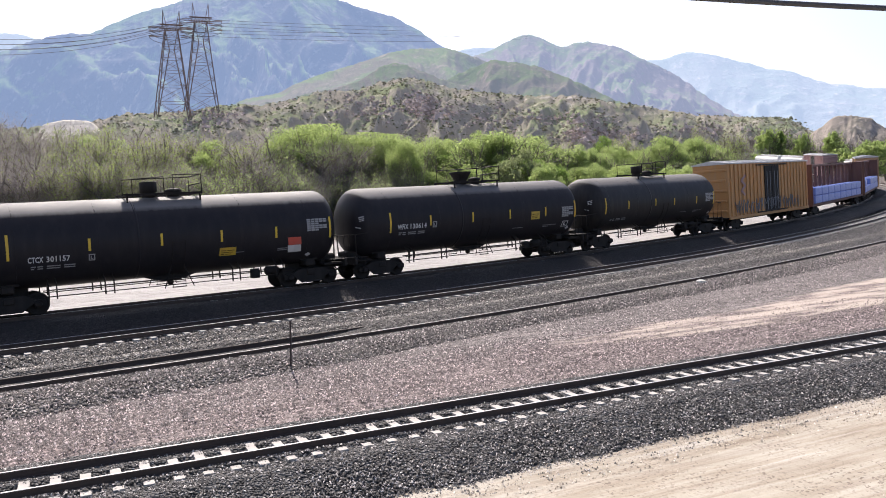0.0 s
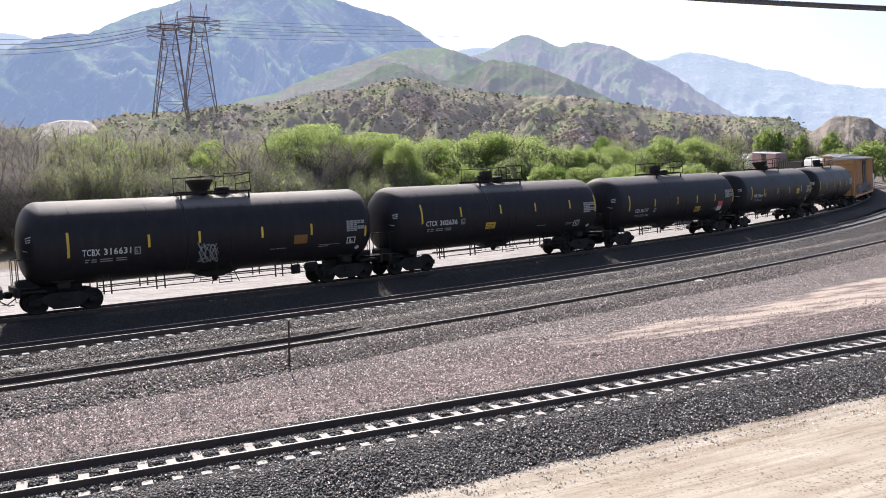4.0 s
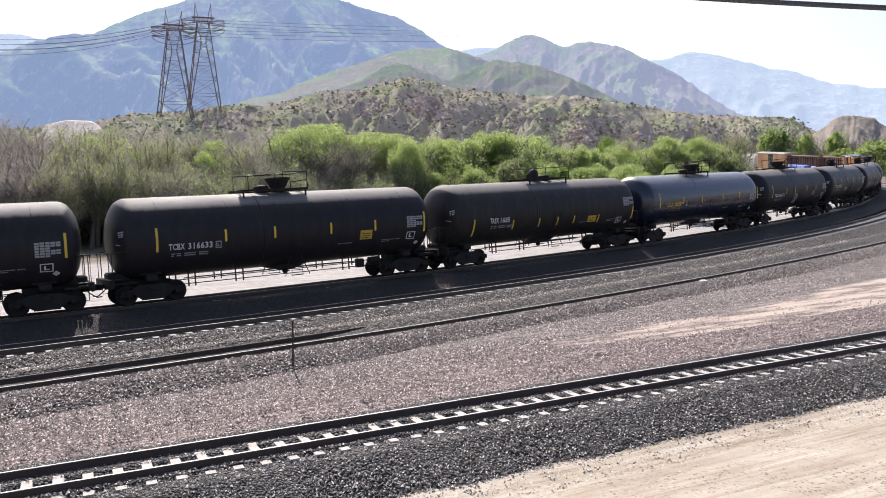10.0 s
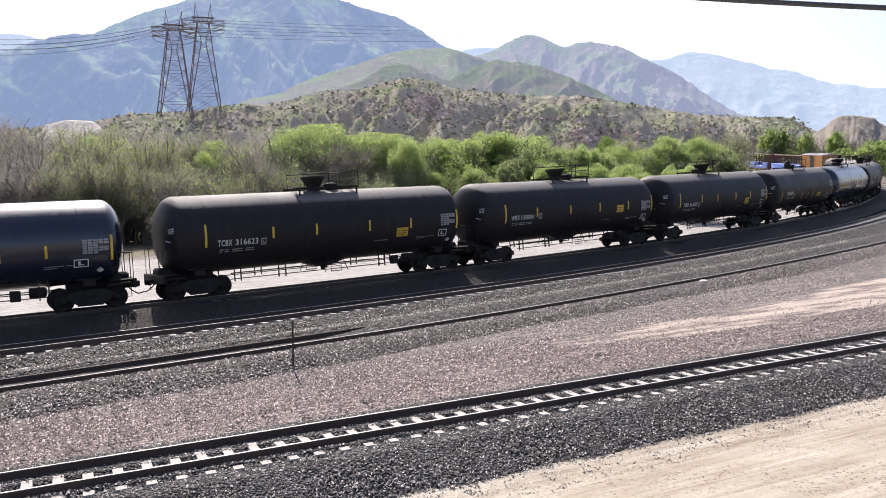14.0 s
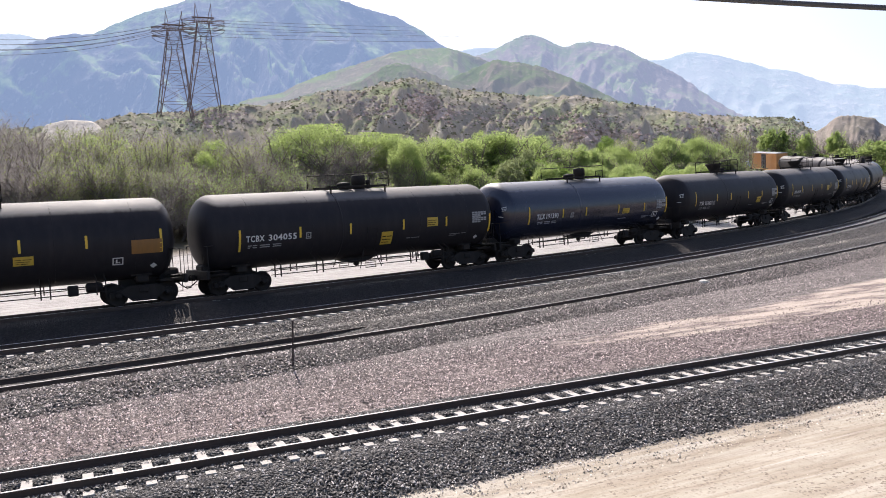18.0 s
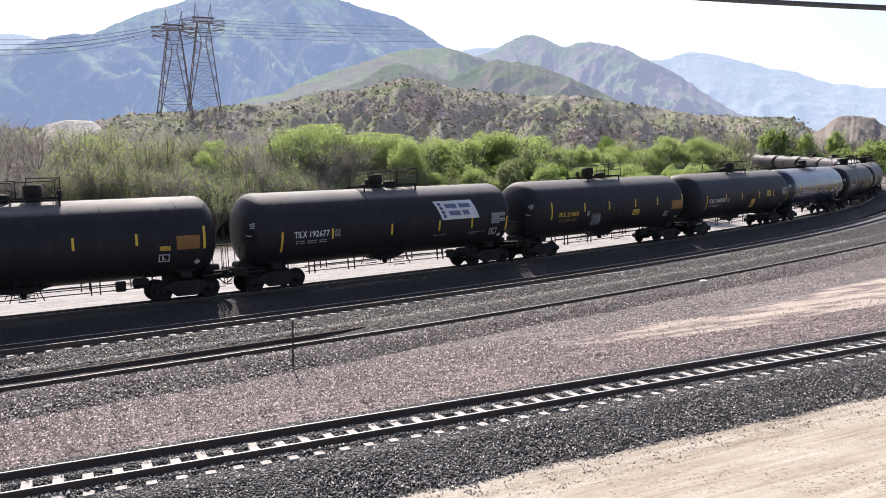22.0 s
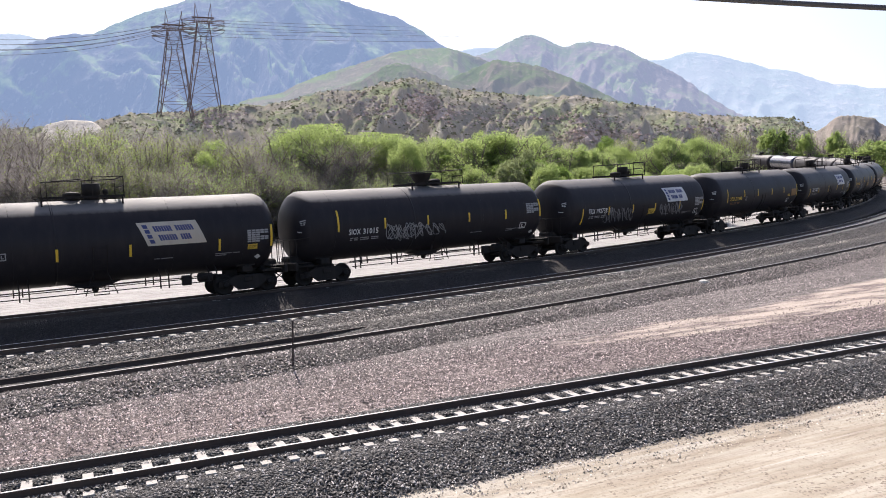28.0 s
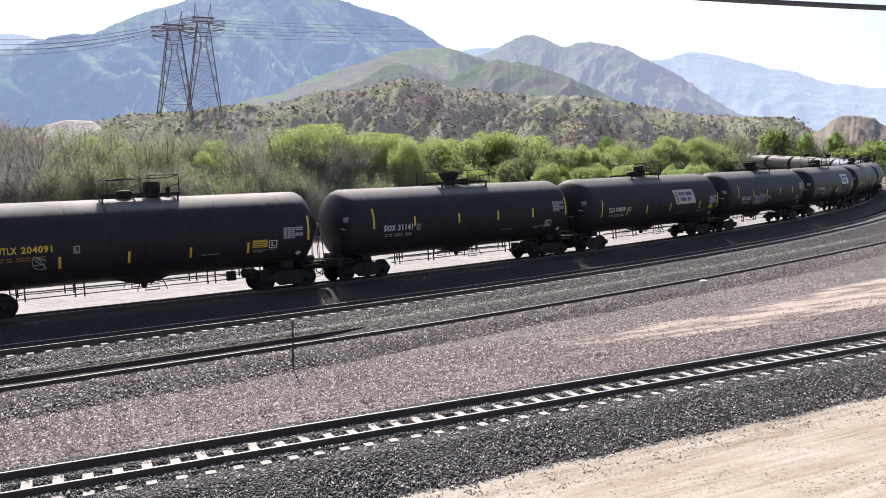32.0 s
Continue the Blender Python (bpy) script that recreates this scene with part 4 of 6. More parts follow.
def tank_car(color="black", fitting=("drum", 0.28), manway=-0.95, valve=None, mark="", mark_color="white", letters=(-5.7, -0.6, 1.9, 0.3), strips=(), extras=(), stretch=1.0, far_rail=False, sign_paint=None):
    car = tagged(new("tank_car"), LOOKS[color] + " railway tank car with yellow reflector strips", "tank car", "tank cars of the train")
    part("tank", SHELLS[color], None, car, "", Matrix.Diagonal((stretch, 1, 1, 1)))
    for x in (-6.2, -3.1, 3.1, 6.2):
        part("seam_band", SEAMS[color], None, car, "", Matrix.Translation((x, 0, 0)))
    part("jacket_band", BANDS[color], None, car)
    for m in (Matrix(), flip):
        part("end_sill", KIT["end_sill"], None, car, "", m)
        part("end_platform", KIT["end_platform"], None, car, "", m)
        part("end_railing", KIT["end_railing"], None, car, "", m)
    for k in ("side_rail_near", "side_rail_far"):
        part("side_rail", KIT[k], None, car)
    for k in ("ladder_near", "ladder_far"):
        part("ladder", KIT[k], None, car)
    part("outlet_valve", KIT["outlet"], None, car)
    part("brake_gear", KIT["brake_gear"], None, car)
    aft = Matrix.Translation((0.5 * (fitting[1] + manway) + 0.1, 0, 0))
    deck = part("platform", KIT["platform"], None, car, "", aft)
    part("beam", KIT["platform"], None, deck, "", Matrix.Translation((0, 1.84, 0)))
    for x in (-1.75, -0.35, 0.75, 1.4):
        part("crossbar", KIT["crossbar"], None, deck, "", Matrix.Translation((x, 0, 0)))
    for x in (-1.75, 1.4):
        for y in (-0.86, 0.86):
            part("bracket", KIT["bracket"], None, deck, "", Matrix.Translation((x, y, 0)))
    for y in (-0.74, -0.58, 0.58, 0.74):
        part("plank", KIT["plank"], None, deck, "", Matrix.Translation((0, y, 0)))
    part("railing", KIT["railing_far" if far_rail else "railing"], None, car, "", aft)
    part("valve_housing", KIT[fitting[0]], None, car, "", Matrix.Translation((fitting[1] - {"drum": 0.28, "bowl": 0.0, "dome": -0.2}[fitting[0]], 0, 0)))
    part("manway", KIT["manway"], None, car, "", Matrix.Translation((manway + 0.95, 0, 0)))
    if valve is not None:
        part("valve", KIT["valve"], None, car, "", Matrix.Translation((valve - 1.08, 0, 0)))
    add_trucks(car, TRUCK_X)
    add_couplers(car, CAR_PITCH / 2)
    ink = {"white": white_mark, "yellow": yellow_mark}[mark_color]
    for x, v0, v1 in strips:
        part("reflector", curved_patch(x - 0.05, x + 0.05, v0, v1), yellow_mark, car, "yellow reflector strip")
    if mark:
        owner, number = mark.split()
        x, v, wide, high = letters
        share = wide * (len(owner) + 0.1) / (len(mark) + 0.2)
        part("reporting_mark", stencil(owner, x, v, share * 0.98, high, ink), None, car, mark_color + " stencilled lettering")
        part("car_number", stencil(number, x + share + wide / len(mark) * 0.75, v, wide - share - wide / len(mark) * 0.75, high, ink), None, car, mark_color + " stencilled number")
    x, v = letters[0] + 0.1, letters[1] - 0.2
    part("small_print", small_lines([[(0, 0.18), (0.24, 0.2), (0.58, 0.5), (1.22, 0.42)], [(0, 0.12), (0.24, 0.2), (0.58, 0.5), (1.22, 0.42)]], x, v, grey_mark), table_mark if mark_color == "white" else orange_mark, car)
    tagged(part("head_print", HEAD_PRINT, None, car, "small white stencilled print"), kind="stuff")
    for e in extras:
        add_marking(car, *e, sign_paint=sign_paint)
    return car


def stroke(sh, pts, r=0.02):
    """A sprayed line on the near flank through (x, v) points, rounded between them."""
    out = []
    for i in range(len(pts) - 1):
        p0, p1, p2, p3 = pts[max(i - 1, 0)], pts[i], pts[i + 1], pts[min(i + 2, len(pts) - 1)]
        for t in (0.0, 0.33, 0.67):
            q = [0.5 * (2 * b + (c - a) * t + (2 * a - 5 * b + 4 * c - d) * t * t + (3 * b - a - 3 * c + d) * t ** 3) for a, b, c, d in zip(p0, p1, p2, p3)]
            out.append(q)
    out.append(pts[-1])
    sh.tube([(x, -(SHELL_R + 0.004) * math.cos(v / SHELL_R), SHELL_Z + (SHELL_R + 0.004) * math.sin(v / SHELL_R)) for x, v in out], r, 4)


def add_marking(car, kind, x, v, w=0.6, h=0.4, sign_paint=None):
    if kind == "table":
        sh = Shape()
        for row, n in ((0, 5), (1, 5), (2, 3), (3, 5), (4, 5), (5, 3)):
            for j in range(n):
                p = curved_patch(x + j * w / 5 + 0.012, x + (j + 0.93) * w / 5, v + h * (1 - (row + 0.8) / 6), v + h * (1 - row / 6), n=1, thick=0.004)
                sh.add(p.v, p.f)
        tagged(part("stencil_table", sh, table_mark, car, "grey stencilled data table"), kind="stuff")
        part("small_print", small_lines([[(0, 0.75), (0.82, 0.3)], [(0, 0.5)]], x - 1.45, -0.98, grey_mark, 0.04, 0.09), grey_mark, car)
        part("small_print", small_lines([[(0, 0.24), (0.3, 0.5)]], 2.3, -1.0, grey_mark, 0.04, 0.09), grey_mark, car)
    elif kind == "placard":
        part("placard", curved_patch(x, x + w, v, v + h), placard_mark, car, "worn yellow placard")
        sh = Shape()
        for row, cells in ((0.62, ((0.08, 0.4), (0.46, 0.9))), (0.38, ((0.08, 0.55), (0.6, 0.82))), (0.16, ((0.08, 0.3), (0.36, 0.7)))):
            for a, b in cells:
                p = curved_patch(x + a * w, x + b * w, v + row * h, v + (row + 0.07) * h, SHELL_R + 0.014, 0.0, 1, 0.003)
                sh.add(p.v, p.f)
        tagged(part("placard_print", sh, steel_dark, car, "small dark print"), kind="stuff")
    elif kind == "orange":
        part("placard", curved_patch(x, x + w, v, v + h), orange_mark, car, "orange placard")
    elif kind == "notice":
        part("notice", curved_patch(x, x + w, v, v + h * 0.5, lean=-0.15), white_mark, car, "white notice with dark print")
        part("notice_head", curved_patch(x - 0.03, x + w - 0.03, v + h * 0.52, v + h, lean=-0.15), red_mark, car, "faded red notice")
        part("notice_print", small_lines([[(0.08, 0.14), (0.27, 0.14)]] * 2, x - 0.03, v + 0.16, black_paint, 0.06, 0.1), black_paint, car)
    elif kind == "frame":
        t = 0.045

        def spot(a, b, r=SHELL_R + 0.011):
            q = (v + b) / SHELL_R
            return (x + a, -r * math.cos(q), SHELL_Z + r * math.sin(q))

        ring = [spot(a, b) for a, b in ((0, 0), (w, 0), (w, h), (0, h), (t, t), (w - t, t), (w - t, h - t), (t, h - t))]
        ink = white_mark if w > 0.3 else table_mark
        part("stencil_box", Shape().add(ring, [(k, (k + 1) % 4, (k + 1) % 4 + 4, k + 4) for k in range(4)]), ink, car, "pale stencilled box")
        glyph = [spot(a * w, b * h) for a, b in ((0.3, 0.25), (0.7, 0.25), (0.7, 0.37), (0.45, 0.37), (0.45, 0.75), (0.3, 0.75))]
        part("stencil_symbol", Shape().add(glyph, [(0, 1, 2, 3), (0, 3, 4, 5)]), ink, car)
    elif kind == "sign":
        part("sign", curved_patch(x, x + w, v, v + h, lean=-0.42), sign_paint or white_mark, car, "pale sign with dark blue print")
        sh = Shape()
        for row, cells in ((0.58, ((0.55, 1.35), (1.45, 2.25))), (0.2, ((0.6, 1.4), (1.5, 2.05)))):
            for a, b in cells:
                n = int((b - a) / 0.11)
                for j in range(n):
                    p = curved_patch(x + a * w / 2.45 + j * 0.11 - 0.42 * row * h, x + a * w / 2.45 + j * 0.11 + 0.085 - 0.42 * row * h, v + row * h, v + (row + 0.24) * h, SHELL_R + 0.014, -0.42, 2, 0.003)
                    sh.add(p.v, p.f)
        for j in range(4):
            p = curved_patch(x + 0.16, x + 0.36, v + (0.1 + 0.21 * j) * h, v + (0.26 + 0.21 * j) * h, SHELL_R + 0.014, -0.42, 1, 0.003)
            p.v = [(q[0] - 0.42 * (0.1 + 0.21 * j) * h, q[1], q[2]) for q in p.v]
            sh.add(p.v, p.f)
        tagged(part("sign_print", sh, navy_mark, car, "dark bars of print on the sign"), kind="stuff")
    elif kind == "diamond":
        me = Shape()
        for r in (SHELL_R + 0.004, SHELL_R + 0.012):
            ring = [(x + 0.15 * dx, -r * math.cos((v + 0.15 * dv) / SHELL_R), SHELL_Z + r * math.sin((v + 0.15 * dv) / SHELL_R)) for dx, dv in ((-1, 0), (0, -1), (1, 0), (0, 1))]
            me.add(ring, [(0, 1, 2), (0, 2, 3)])
        part("hazard_diamond", me, white_mark, car, "white hazard diamond")
    elif kind == "scrawl":
        rnd = random.Random(int(x * 100) + int(v * 10))
        sh = Shape()
        cell = min(0.75 * h, 0.45)
        for i in range(max(1, int(w / cell))):
            cx = x + cell * (i + 0.5)
            pts = [(cx + cell * 0.62 * math.cos(2.1 * j + rnd.uniform(-0.6, 0.6)), v + h * (0.5 + 0.5 * math.sin(1.7 * j + rnd.uniform(-0.7, 0.7)))) for j in range(7)]
            stroke(sh, pts)
            if h > 0.8 and w < 2.5:
                stroke(sh, [(cx + cell * 0.5 * math.sin(2.6 * j + i), v + h * (0.5 + 0.42 * math.cos(1.9 * j + i))) for j in range(6)])
            if rnd.random() < 0.6:
                stroke(sh, [(cx - cell * 0.5, v + h * rnd.uniform(0.1, 0.9)), (cx, v + h * rnd.uniform(0.2, 0.8)), (cx + cell * 0.5, v + h * rnd.uniform(0.1, 0.9))])
        part("graffiti", sh, table_mark if w < 2.5 else grey_mark, car, "pale scribbled spray paint")


# ---- the train, front to rear; each entry follows the one before it ----
TANKS = [
    dict(color="grey", letters=(-6.0, -0.82, 1.9, 0.2), fitting=("drum", -0.56), manway=0.68, stretch=0.918, strips=((-6.6, -0.59, 0.42), (-4.14, -0.39, 0.16), (-1.02, -0.36, 0.15), (1.31, -0.4, 0.09), (4.22, -0.43, 0.08), (6.59, -0.59, 0.37)), extras=(("table", 5.44, -0.35, 1.1, 0.62), ("diamond", 6.4, -1.3))),
    dict(mark="WFIX 130614", letters=(-5.84, -0.48, 1.85, 0.27), fitting=("bowl", -0.1), manway=0.92, strips=((-6.27, -0.61, 0.43), (-3.72, -0.38, 0.16), (-0.8, -0.38, 0.15), (1.96, -0.37, 0.15), (4.81, -0.37, 0.16), (7.33, -0.59, 0.43)), extras=(('frame', -3.58, -0.5, 0.26, 0.32), ('frame', 6.35, -1.18, 0.5, 0.4), ('placard', 3.64, -0.52, 0.68, 0.46), ('table', 6.18, -0.53, 0.98, 0.63), ('diamond', 6.95, -1.3))),
    dict(mark="CTCX 301157", letters=(-5.78, -0.73, 1.55, 0.25), fitting=("drum", -0.57), manway=0.52, strips=((-6.47, -0.56, 0.47), (-3.48, -0.38, 0.13), (-0.58, -0.39, 0.14), (2.04, -0.41, 0.11), (4.62, -0.41, 0.11), (7.37, -0.58, 0.43)), extras=(('frame', -3.53, -0.8, 0.25, 0.29), ('placard', 1.95, -1.12, 0.76, 0.42), ('table', 6.17, -0.22, 1.04, 0.6), ('notice', 5.28, -1.23, 0.66, 0.79), ('diamond', 6.35, -1.48))),
    dict(mark="CTCX 302636", letters=(-6.06, -0.44, 2.14, 0.28), fitting=("drum", -0.14), manway=0.71, valve=-0.67, strips=((-6.31, -0.29, 0.76), (-3.65, -0.05, 0.48), (-0.72, -0.04, 0.46), (2.03, -0.05, 0.44), (4.99, -0.05, 0.46), (7.28, -0.32, 0.72)), extras=(('frame', -3.66, -0.47, 0.28, 0.31), ('frame', 5.53, -1.23, 0.49, 0.41), ('placard', -1.82, -0.87, 0.72, 0.38), ('table', 6.21, -0.38, 1.01, 0.64), ('diamond', 6.95, -1.3))),
    dict(mark="TCBX 316631", letters=(-5.85, -0.61, 1.92, 0.29), fitting=("bowl", -0.31), manway=0.73, strips=((-6.37, -0.62, 0.42), (-3.19, -0.41, 0.13), (-1.02, -0.38, 0.13), (1.89, -0.37, 0.14), (4.36, -0.4, 0.13), (7.29, -0.67, -0.13)), extras=(('frame', -3.8, -0.68, 0.26, 0.33), ('frame', 6.29, -1.01, 0.47, 0.36), ('orange', 3.47, -0.8, 0.68, 0.44), ('scrawl', -1.07, -1.55, 1.3, 1.24), ('table', 6.23, -0.38, 1.0, 0.55), ('diamond', 6.95, -1.3))),
    dict(color="blue", mark="UTLX 208297", mark_color="yellow", letters=(-5.81, -0.48, 1.99, 0.27), fitting=("bowl", 0.64), manway=-0.57, valve=1.69, stretch=1.022, strips=((-6.74, -0.52, 0.52), (-3.72, -0.37, 0.14), (-1.12, -0.39, 0.13), (1.94, -0.37, 0.14), (4.61, -0.39, 0.14), (7.66, -0.51, 0.46)), extras=(('frame', -3.39, -0.52, 0.26, 0.31), ('table', 6.31, -0.52, 1.03, 0.55), ('diamond', 6.95, -1.3))),
    dict(color="grey", mark="TAEX 1685", letters=(-5.31, -0.56, 1.52, 0.31), fitting=("dome", 0.06), manway=0.95, valve=-0.42, far_rail=True, strips=((-6.47, -1.26, -0.25), (-3.48, -1.01, -0.46), (-1.33, -1.01, -0.49), (0.24, -1.03, -0.49), (1.71, -0.99, -0.51), (3.99, -1.1, -0.56), (7.34, -1.01, -0.2)), extras=(('frame', 5.86, -1.29, 0.49, 0.44), ('placard', 2.99, -1.02, 0.77, 0.43), ('table', 6.34, -0.14, 1.03, 0.57), ('diamond', 6.95, -1.3))),
    dict(mark="TCBX 316633", letters=(-5.9, -0.62, 1.92, 0.29), fitting=("bowl", 0.03), manway=-0.85, strips=((-6.39, -0.65, 0.4), (-3.36, -0.39, 0.15), (-1.01, -0.41, 0.13), (1.89, -0.4, 0.13), (4.35, -0.41, 0.12), (7.3, -0.65, 0.4)), extras=(('frame', -3.84, -0.67, 0.27, 0.33), ('frame', 6.25, -1.04, 0.51, 0.43), ('placard', 3.51, -0.84, 0.67, 0.48), ('table', 6.22, -0.4, 0.97, 0.59), ('diamond', 6.95, -1.3))),
    dict(mark="WFIX 130591", letters=(-5.84, -0.48, 1.85, 0.27), fitting=("bowl", -0.1), manway=0.92, strips=((-6.27, -0.61, 0.43), (-3.72, -0.38, 0.16), (-0.8, -0.38, 0.15), (1.96, -0.37, 0.15), (4.81, -0.37, 0.16), (7.33, -0.59, 0.43)), extras=(('frame', -3.58, -0.5, 0.26, 0.32), ('frame', 6.35, -1.18, 0.5, 0.4), ('placard', 3.64, -0.52, 0.68, 0.46), ('table', 6.18, -0.53, 0.98, 0.63), ('diamond', 6.95, -1.3))),
    dict(mark="TCBX 316623", letters=(-5.85, -0.61, 1.92, 0.29), fitting=("bowl", -0.14), manway=0.84, strips=((-6.37, -0.62, 0.42), (-3.19, -0.41, 0.13), (-0.96, -0.4, 0.13), (1.97, -0.41, 0.12), (4.42, -0.42, 0.09), (7.37, -0.64, 0.39)), extras=(('frame', -3.8, -0.68, 0.26, 0.33), ('frame', 6.22, -1.03, 0.53, 0.41), ('placard', 3.57, -0.85, 0.69, 0.48), ('table', 6.3, -0.43, 0.94, 0.63), ('diamond', 6.95, -1.3))),
    dict(color="blue", mark="TILX 191390", letters=(-5.44, -0.55, 1.86, 0.31), fitting=("drum", 0.53), manway=-0.47, far_rail=True, strips=((-6.08, -0.81, 0.23), (-3.16, -0.55, -0.03), (-1.02, -0.55, -0.02), (2.19, -0.55, -0.04), (4.93, -0.58, -0.05), (7.4, -0.82, 0.26)), extras=(('frame', -2.47, -0.59, 0.3, 0.29), ('frame', 5.93, -1.08, 0.57, 0.38), ('placard', 2.62, -0.64, 0.7, 0.34), ('table', 6.27, -0.51, 1.03, 0.61), ('diamond', 6.95, -1.3))),
    dict(mark="TCBX 304055", letters=(-6.5, -0.52, 2.52, 0.3), fitting=("drum", 0.53), manway=-0.35, valve=1.08, stretch=1.043, far_rail=True, strips=((-6.79, -0.96, 0.06), (-3.79, -0.48, 0.04), (-1.07, -0.5, 0.03), (2.04, -0.48, 0.04), (4.76, -0.48, 0.03), (7.73, -0.98, 0.04)), extras=(('frame', -3.5, -0.56, 0.27, 0.31), ('placard', 3.52, -0.42, 0.68, 0.47), ('placard', 0.74, -1.26, 0.66, 0.74), ('table', 6.5, -0.42, 0.99, 0.61), ('diamond', 6.95, -1.3))),
    dict(mark="UTLX 211018", mark_color="yellow", letters=(-5.76, -0.53, 1.83, 0.28), fitting=("drum", -0.74), manway=0.47, valve=-1.75, strips=((-6.36, -0.62, 0.41), (-3.34, -0.28, 0.24), (-0.91, -0.29, 0.23), (1.85, -0.29, 0.24), (4.3, -0.28, 0.25), (7.26, -0.63, 0.37)), extras=(('frame', -3.1, -0.57, 0.27, 0.29), ('frame', 5.28, -1.12, 0.43, 0.36), ('placard', 1.6, -0.81, 0.73, 0.38), ('orange', 6.04, -0.65, 1.24, 0.6), ('scrawl', -2.53, -1.37, 0.96, 0.92), ('diamond', 6.95, -1.3))),
    dict(mark="TILX 192677", letters=(-5.85, -0.5, 1.87, 0.31), fitting=("drum", -0.16), manway=0.73, valve=-0.69, strips=((-6.46, -1.18, -0.16), (-3.81, -0.67, -0.14), (-0.39, -0.7, -0.15), (2.61, -0.7, -0.15), (4.81, -0.69, -0.15), (7.3, -1.02, -0.18)), extras=(('frame', -3.67, -0.55, 0.26, 0.33), ('frame', 6.14, -1.22, 0.52, 0.41), ('table', 6.17, -0.55, 1.0, 0.61), ('sign', 2.79, -0.14, 2.53, 1.05), ('diamond', 6.95, -1.3))),
    dict(mark="UTLX 211040", mark_color="yellow", letters=(-5.83, -0.5, 2.01, 0.28), fitting=("drum", 0.74), manway=-0.44, valve=1.75, strips=((-6.29, -0.63, 0.41), (-3.36, -0.29, 0.23), (-0.85, -0.31, 0.21), (1.91, -0.33, 0.18), (4.38, -0.31, 0.2), (7.23, -0.63, 0.38)), extras=(('frame', -3.15, -0.57, 0.28, 0.29), ('frame', 5.28, -1.16, 0.46, 0.38), ('placard', 5.32, -0.61, 0.45, 0.2), ('orange', 6.03, -0.61, 1.0, 0.61), ('diamond', 6.95, -1.3))),
    dict(mark="TILX 192738", letters=(-5.88, -0.49, 1.89, 0.31), fitting=("drum", 0.17), manway=-0.63, valve=0.83, strips=((-6.4, -1.15, -0.13), (-3.8, -0.66, -0.12), (-1.22, -0.66, -0.11), (1.29, -0.67, -0.14), (4.27, -0.69, -0.15), (7.29, -0.94, -0.19)), extras=(('frame', -3.69, -0.5, 0.25, 0.31), ('frame', 6.27, -1.18, 0.47, 0.42), ('placard', 0.5, -0.85, 0.76, 0.37), ('scrawl', -4.23, -1.25, 3.29, 0.98), ('scrawl', 1.9, -1.12, 3.0, 0.92), ('table', 6.22, -0.55, 0.99, 0.59), ('sign', 2.76, -0.13, 2.5, 1.02), ('diamond', 6.95, -1.3))),
    dict(mark="SIOX 31015", letters=(-5.47, -0.55, 1.71, 0.29), fitting=("bowl", 0.29), manway=1.17, far_rail=True, strips=((-6.05, -0.34, 0.72), (-3.35, -0.34, 0.19), (-0.67, -0.33, 0.17), (2.11, -0.34, 0.15), (4.76, -0.34, 0.18), (7.41, -0.32, 0.69)), extras=(('frame', 5.89, -1.0, 0.48, 0.37), ('scrawl', -3.2, -1.08, 2.33, 0.94), ('scrawl', -0.82, -0.91, 1.54, 0.64), ('table', 6.35, -0.12, 0.96, 0.59), ('diamond', 6.95, -1.3))),
    dict(mark="TILX 190509", letters=(-5.73, -0.51, 1.77, 0.3), fitting=("drum", 0.22), manway=-0.55, valve=0.8, sign_paint=tan_sign, strips=((-6.42, -0.76, 0.31), (-3.69, -0.76, -0.24), (-1.5, -0.76, -0.23), (1.33, -0.77, -0.24), (5.13, -0.82, -0.26), (7.55, -0.76, 0.26)), extras=(('frame', -3.57, -0.54, 0.26, 0.3), ('placard', 6.43, -0.85, 0.45, 0.25), ('table', 6.4, -0.53, 1.01, 0.59), ('sign', 2.05, -0.36, 2.51, 1.03), ('diamond', 6.95, -1.3))),
    dict(mark="SIOX 31141", letters=(-5.78, -0.51, 1.79, 0.31), fitting=("bowl", -0.07), manway=0.84, far_rail=True, strips=((-6.38, -0.33, 0.71), (-3.86, -0.34, 0.18), (-0.92, -0.36, 0.17), (1.89, -0.37, 0.16), (4.58, -0.37, 0.17), (7.3, -0.36, 0.72)), extras=(('frame', -3.74, -0.55, 0.26, 0.31), ('frame', 5.64, -1.04, 0.51, 0.42), ('table', 6.21, -0.12, 0.92, 0.59), ('diamond', 6.95, -1.3))),
    dict(mark="UTLX 204091", mark_color="yellow", letters=(-5.69, -0.31, 1.99, 0.28), fitting=("drum", 0.73), manway=-0.47, valve=1.44, strips=((-6.35, -1.2, -0.15), (-3.45, -1.07, -0.54), (-0.77, -1.07, -0.53), (1.82, -1.07, -0.56), (4.43, -1.06, -0.53), (7.37, -0.63, 0.55)), extras=(('frame', -2.93, -0.44, 0.25, 0.31), ('frame', 5.41, -0.89, 0.41, 0.39), ('placard', 4.63, -0.82, 0.71, 0.37), ('scrawl', -4.42, -1.03, 0.72, 0.57), ('table', 6.11, -0.49, 0.99, 0.54), ('diamond', 6.95, -1.3))),
]
train = []   # (object, arc length of its middle at the start, half of its truck spacing)
SLACK = [-0.8, -0.42, -0.22, -0.27, -0.03, 0.14, 0.24, 0.37, 0.4, 0.5, 0.12, 0.5, 0.31, 0.28, 0.24, 0.21, -0.12, 0.11, 0.25, 0.2]
for i, spec in enumerate(TANKS):
    train.append((tank_car(**spec), 69.73 - CAR_PITCH * (i + 0.5) + SLACK[i], TRUCK_X))


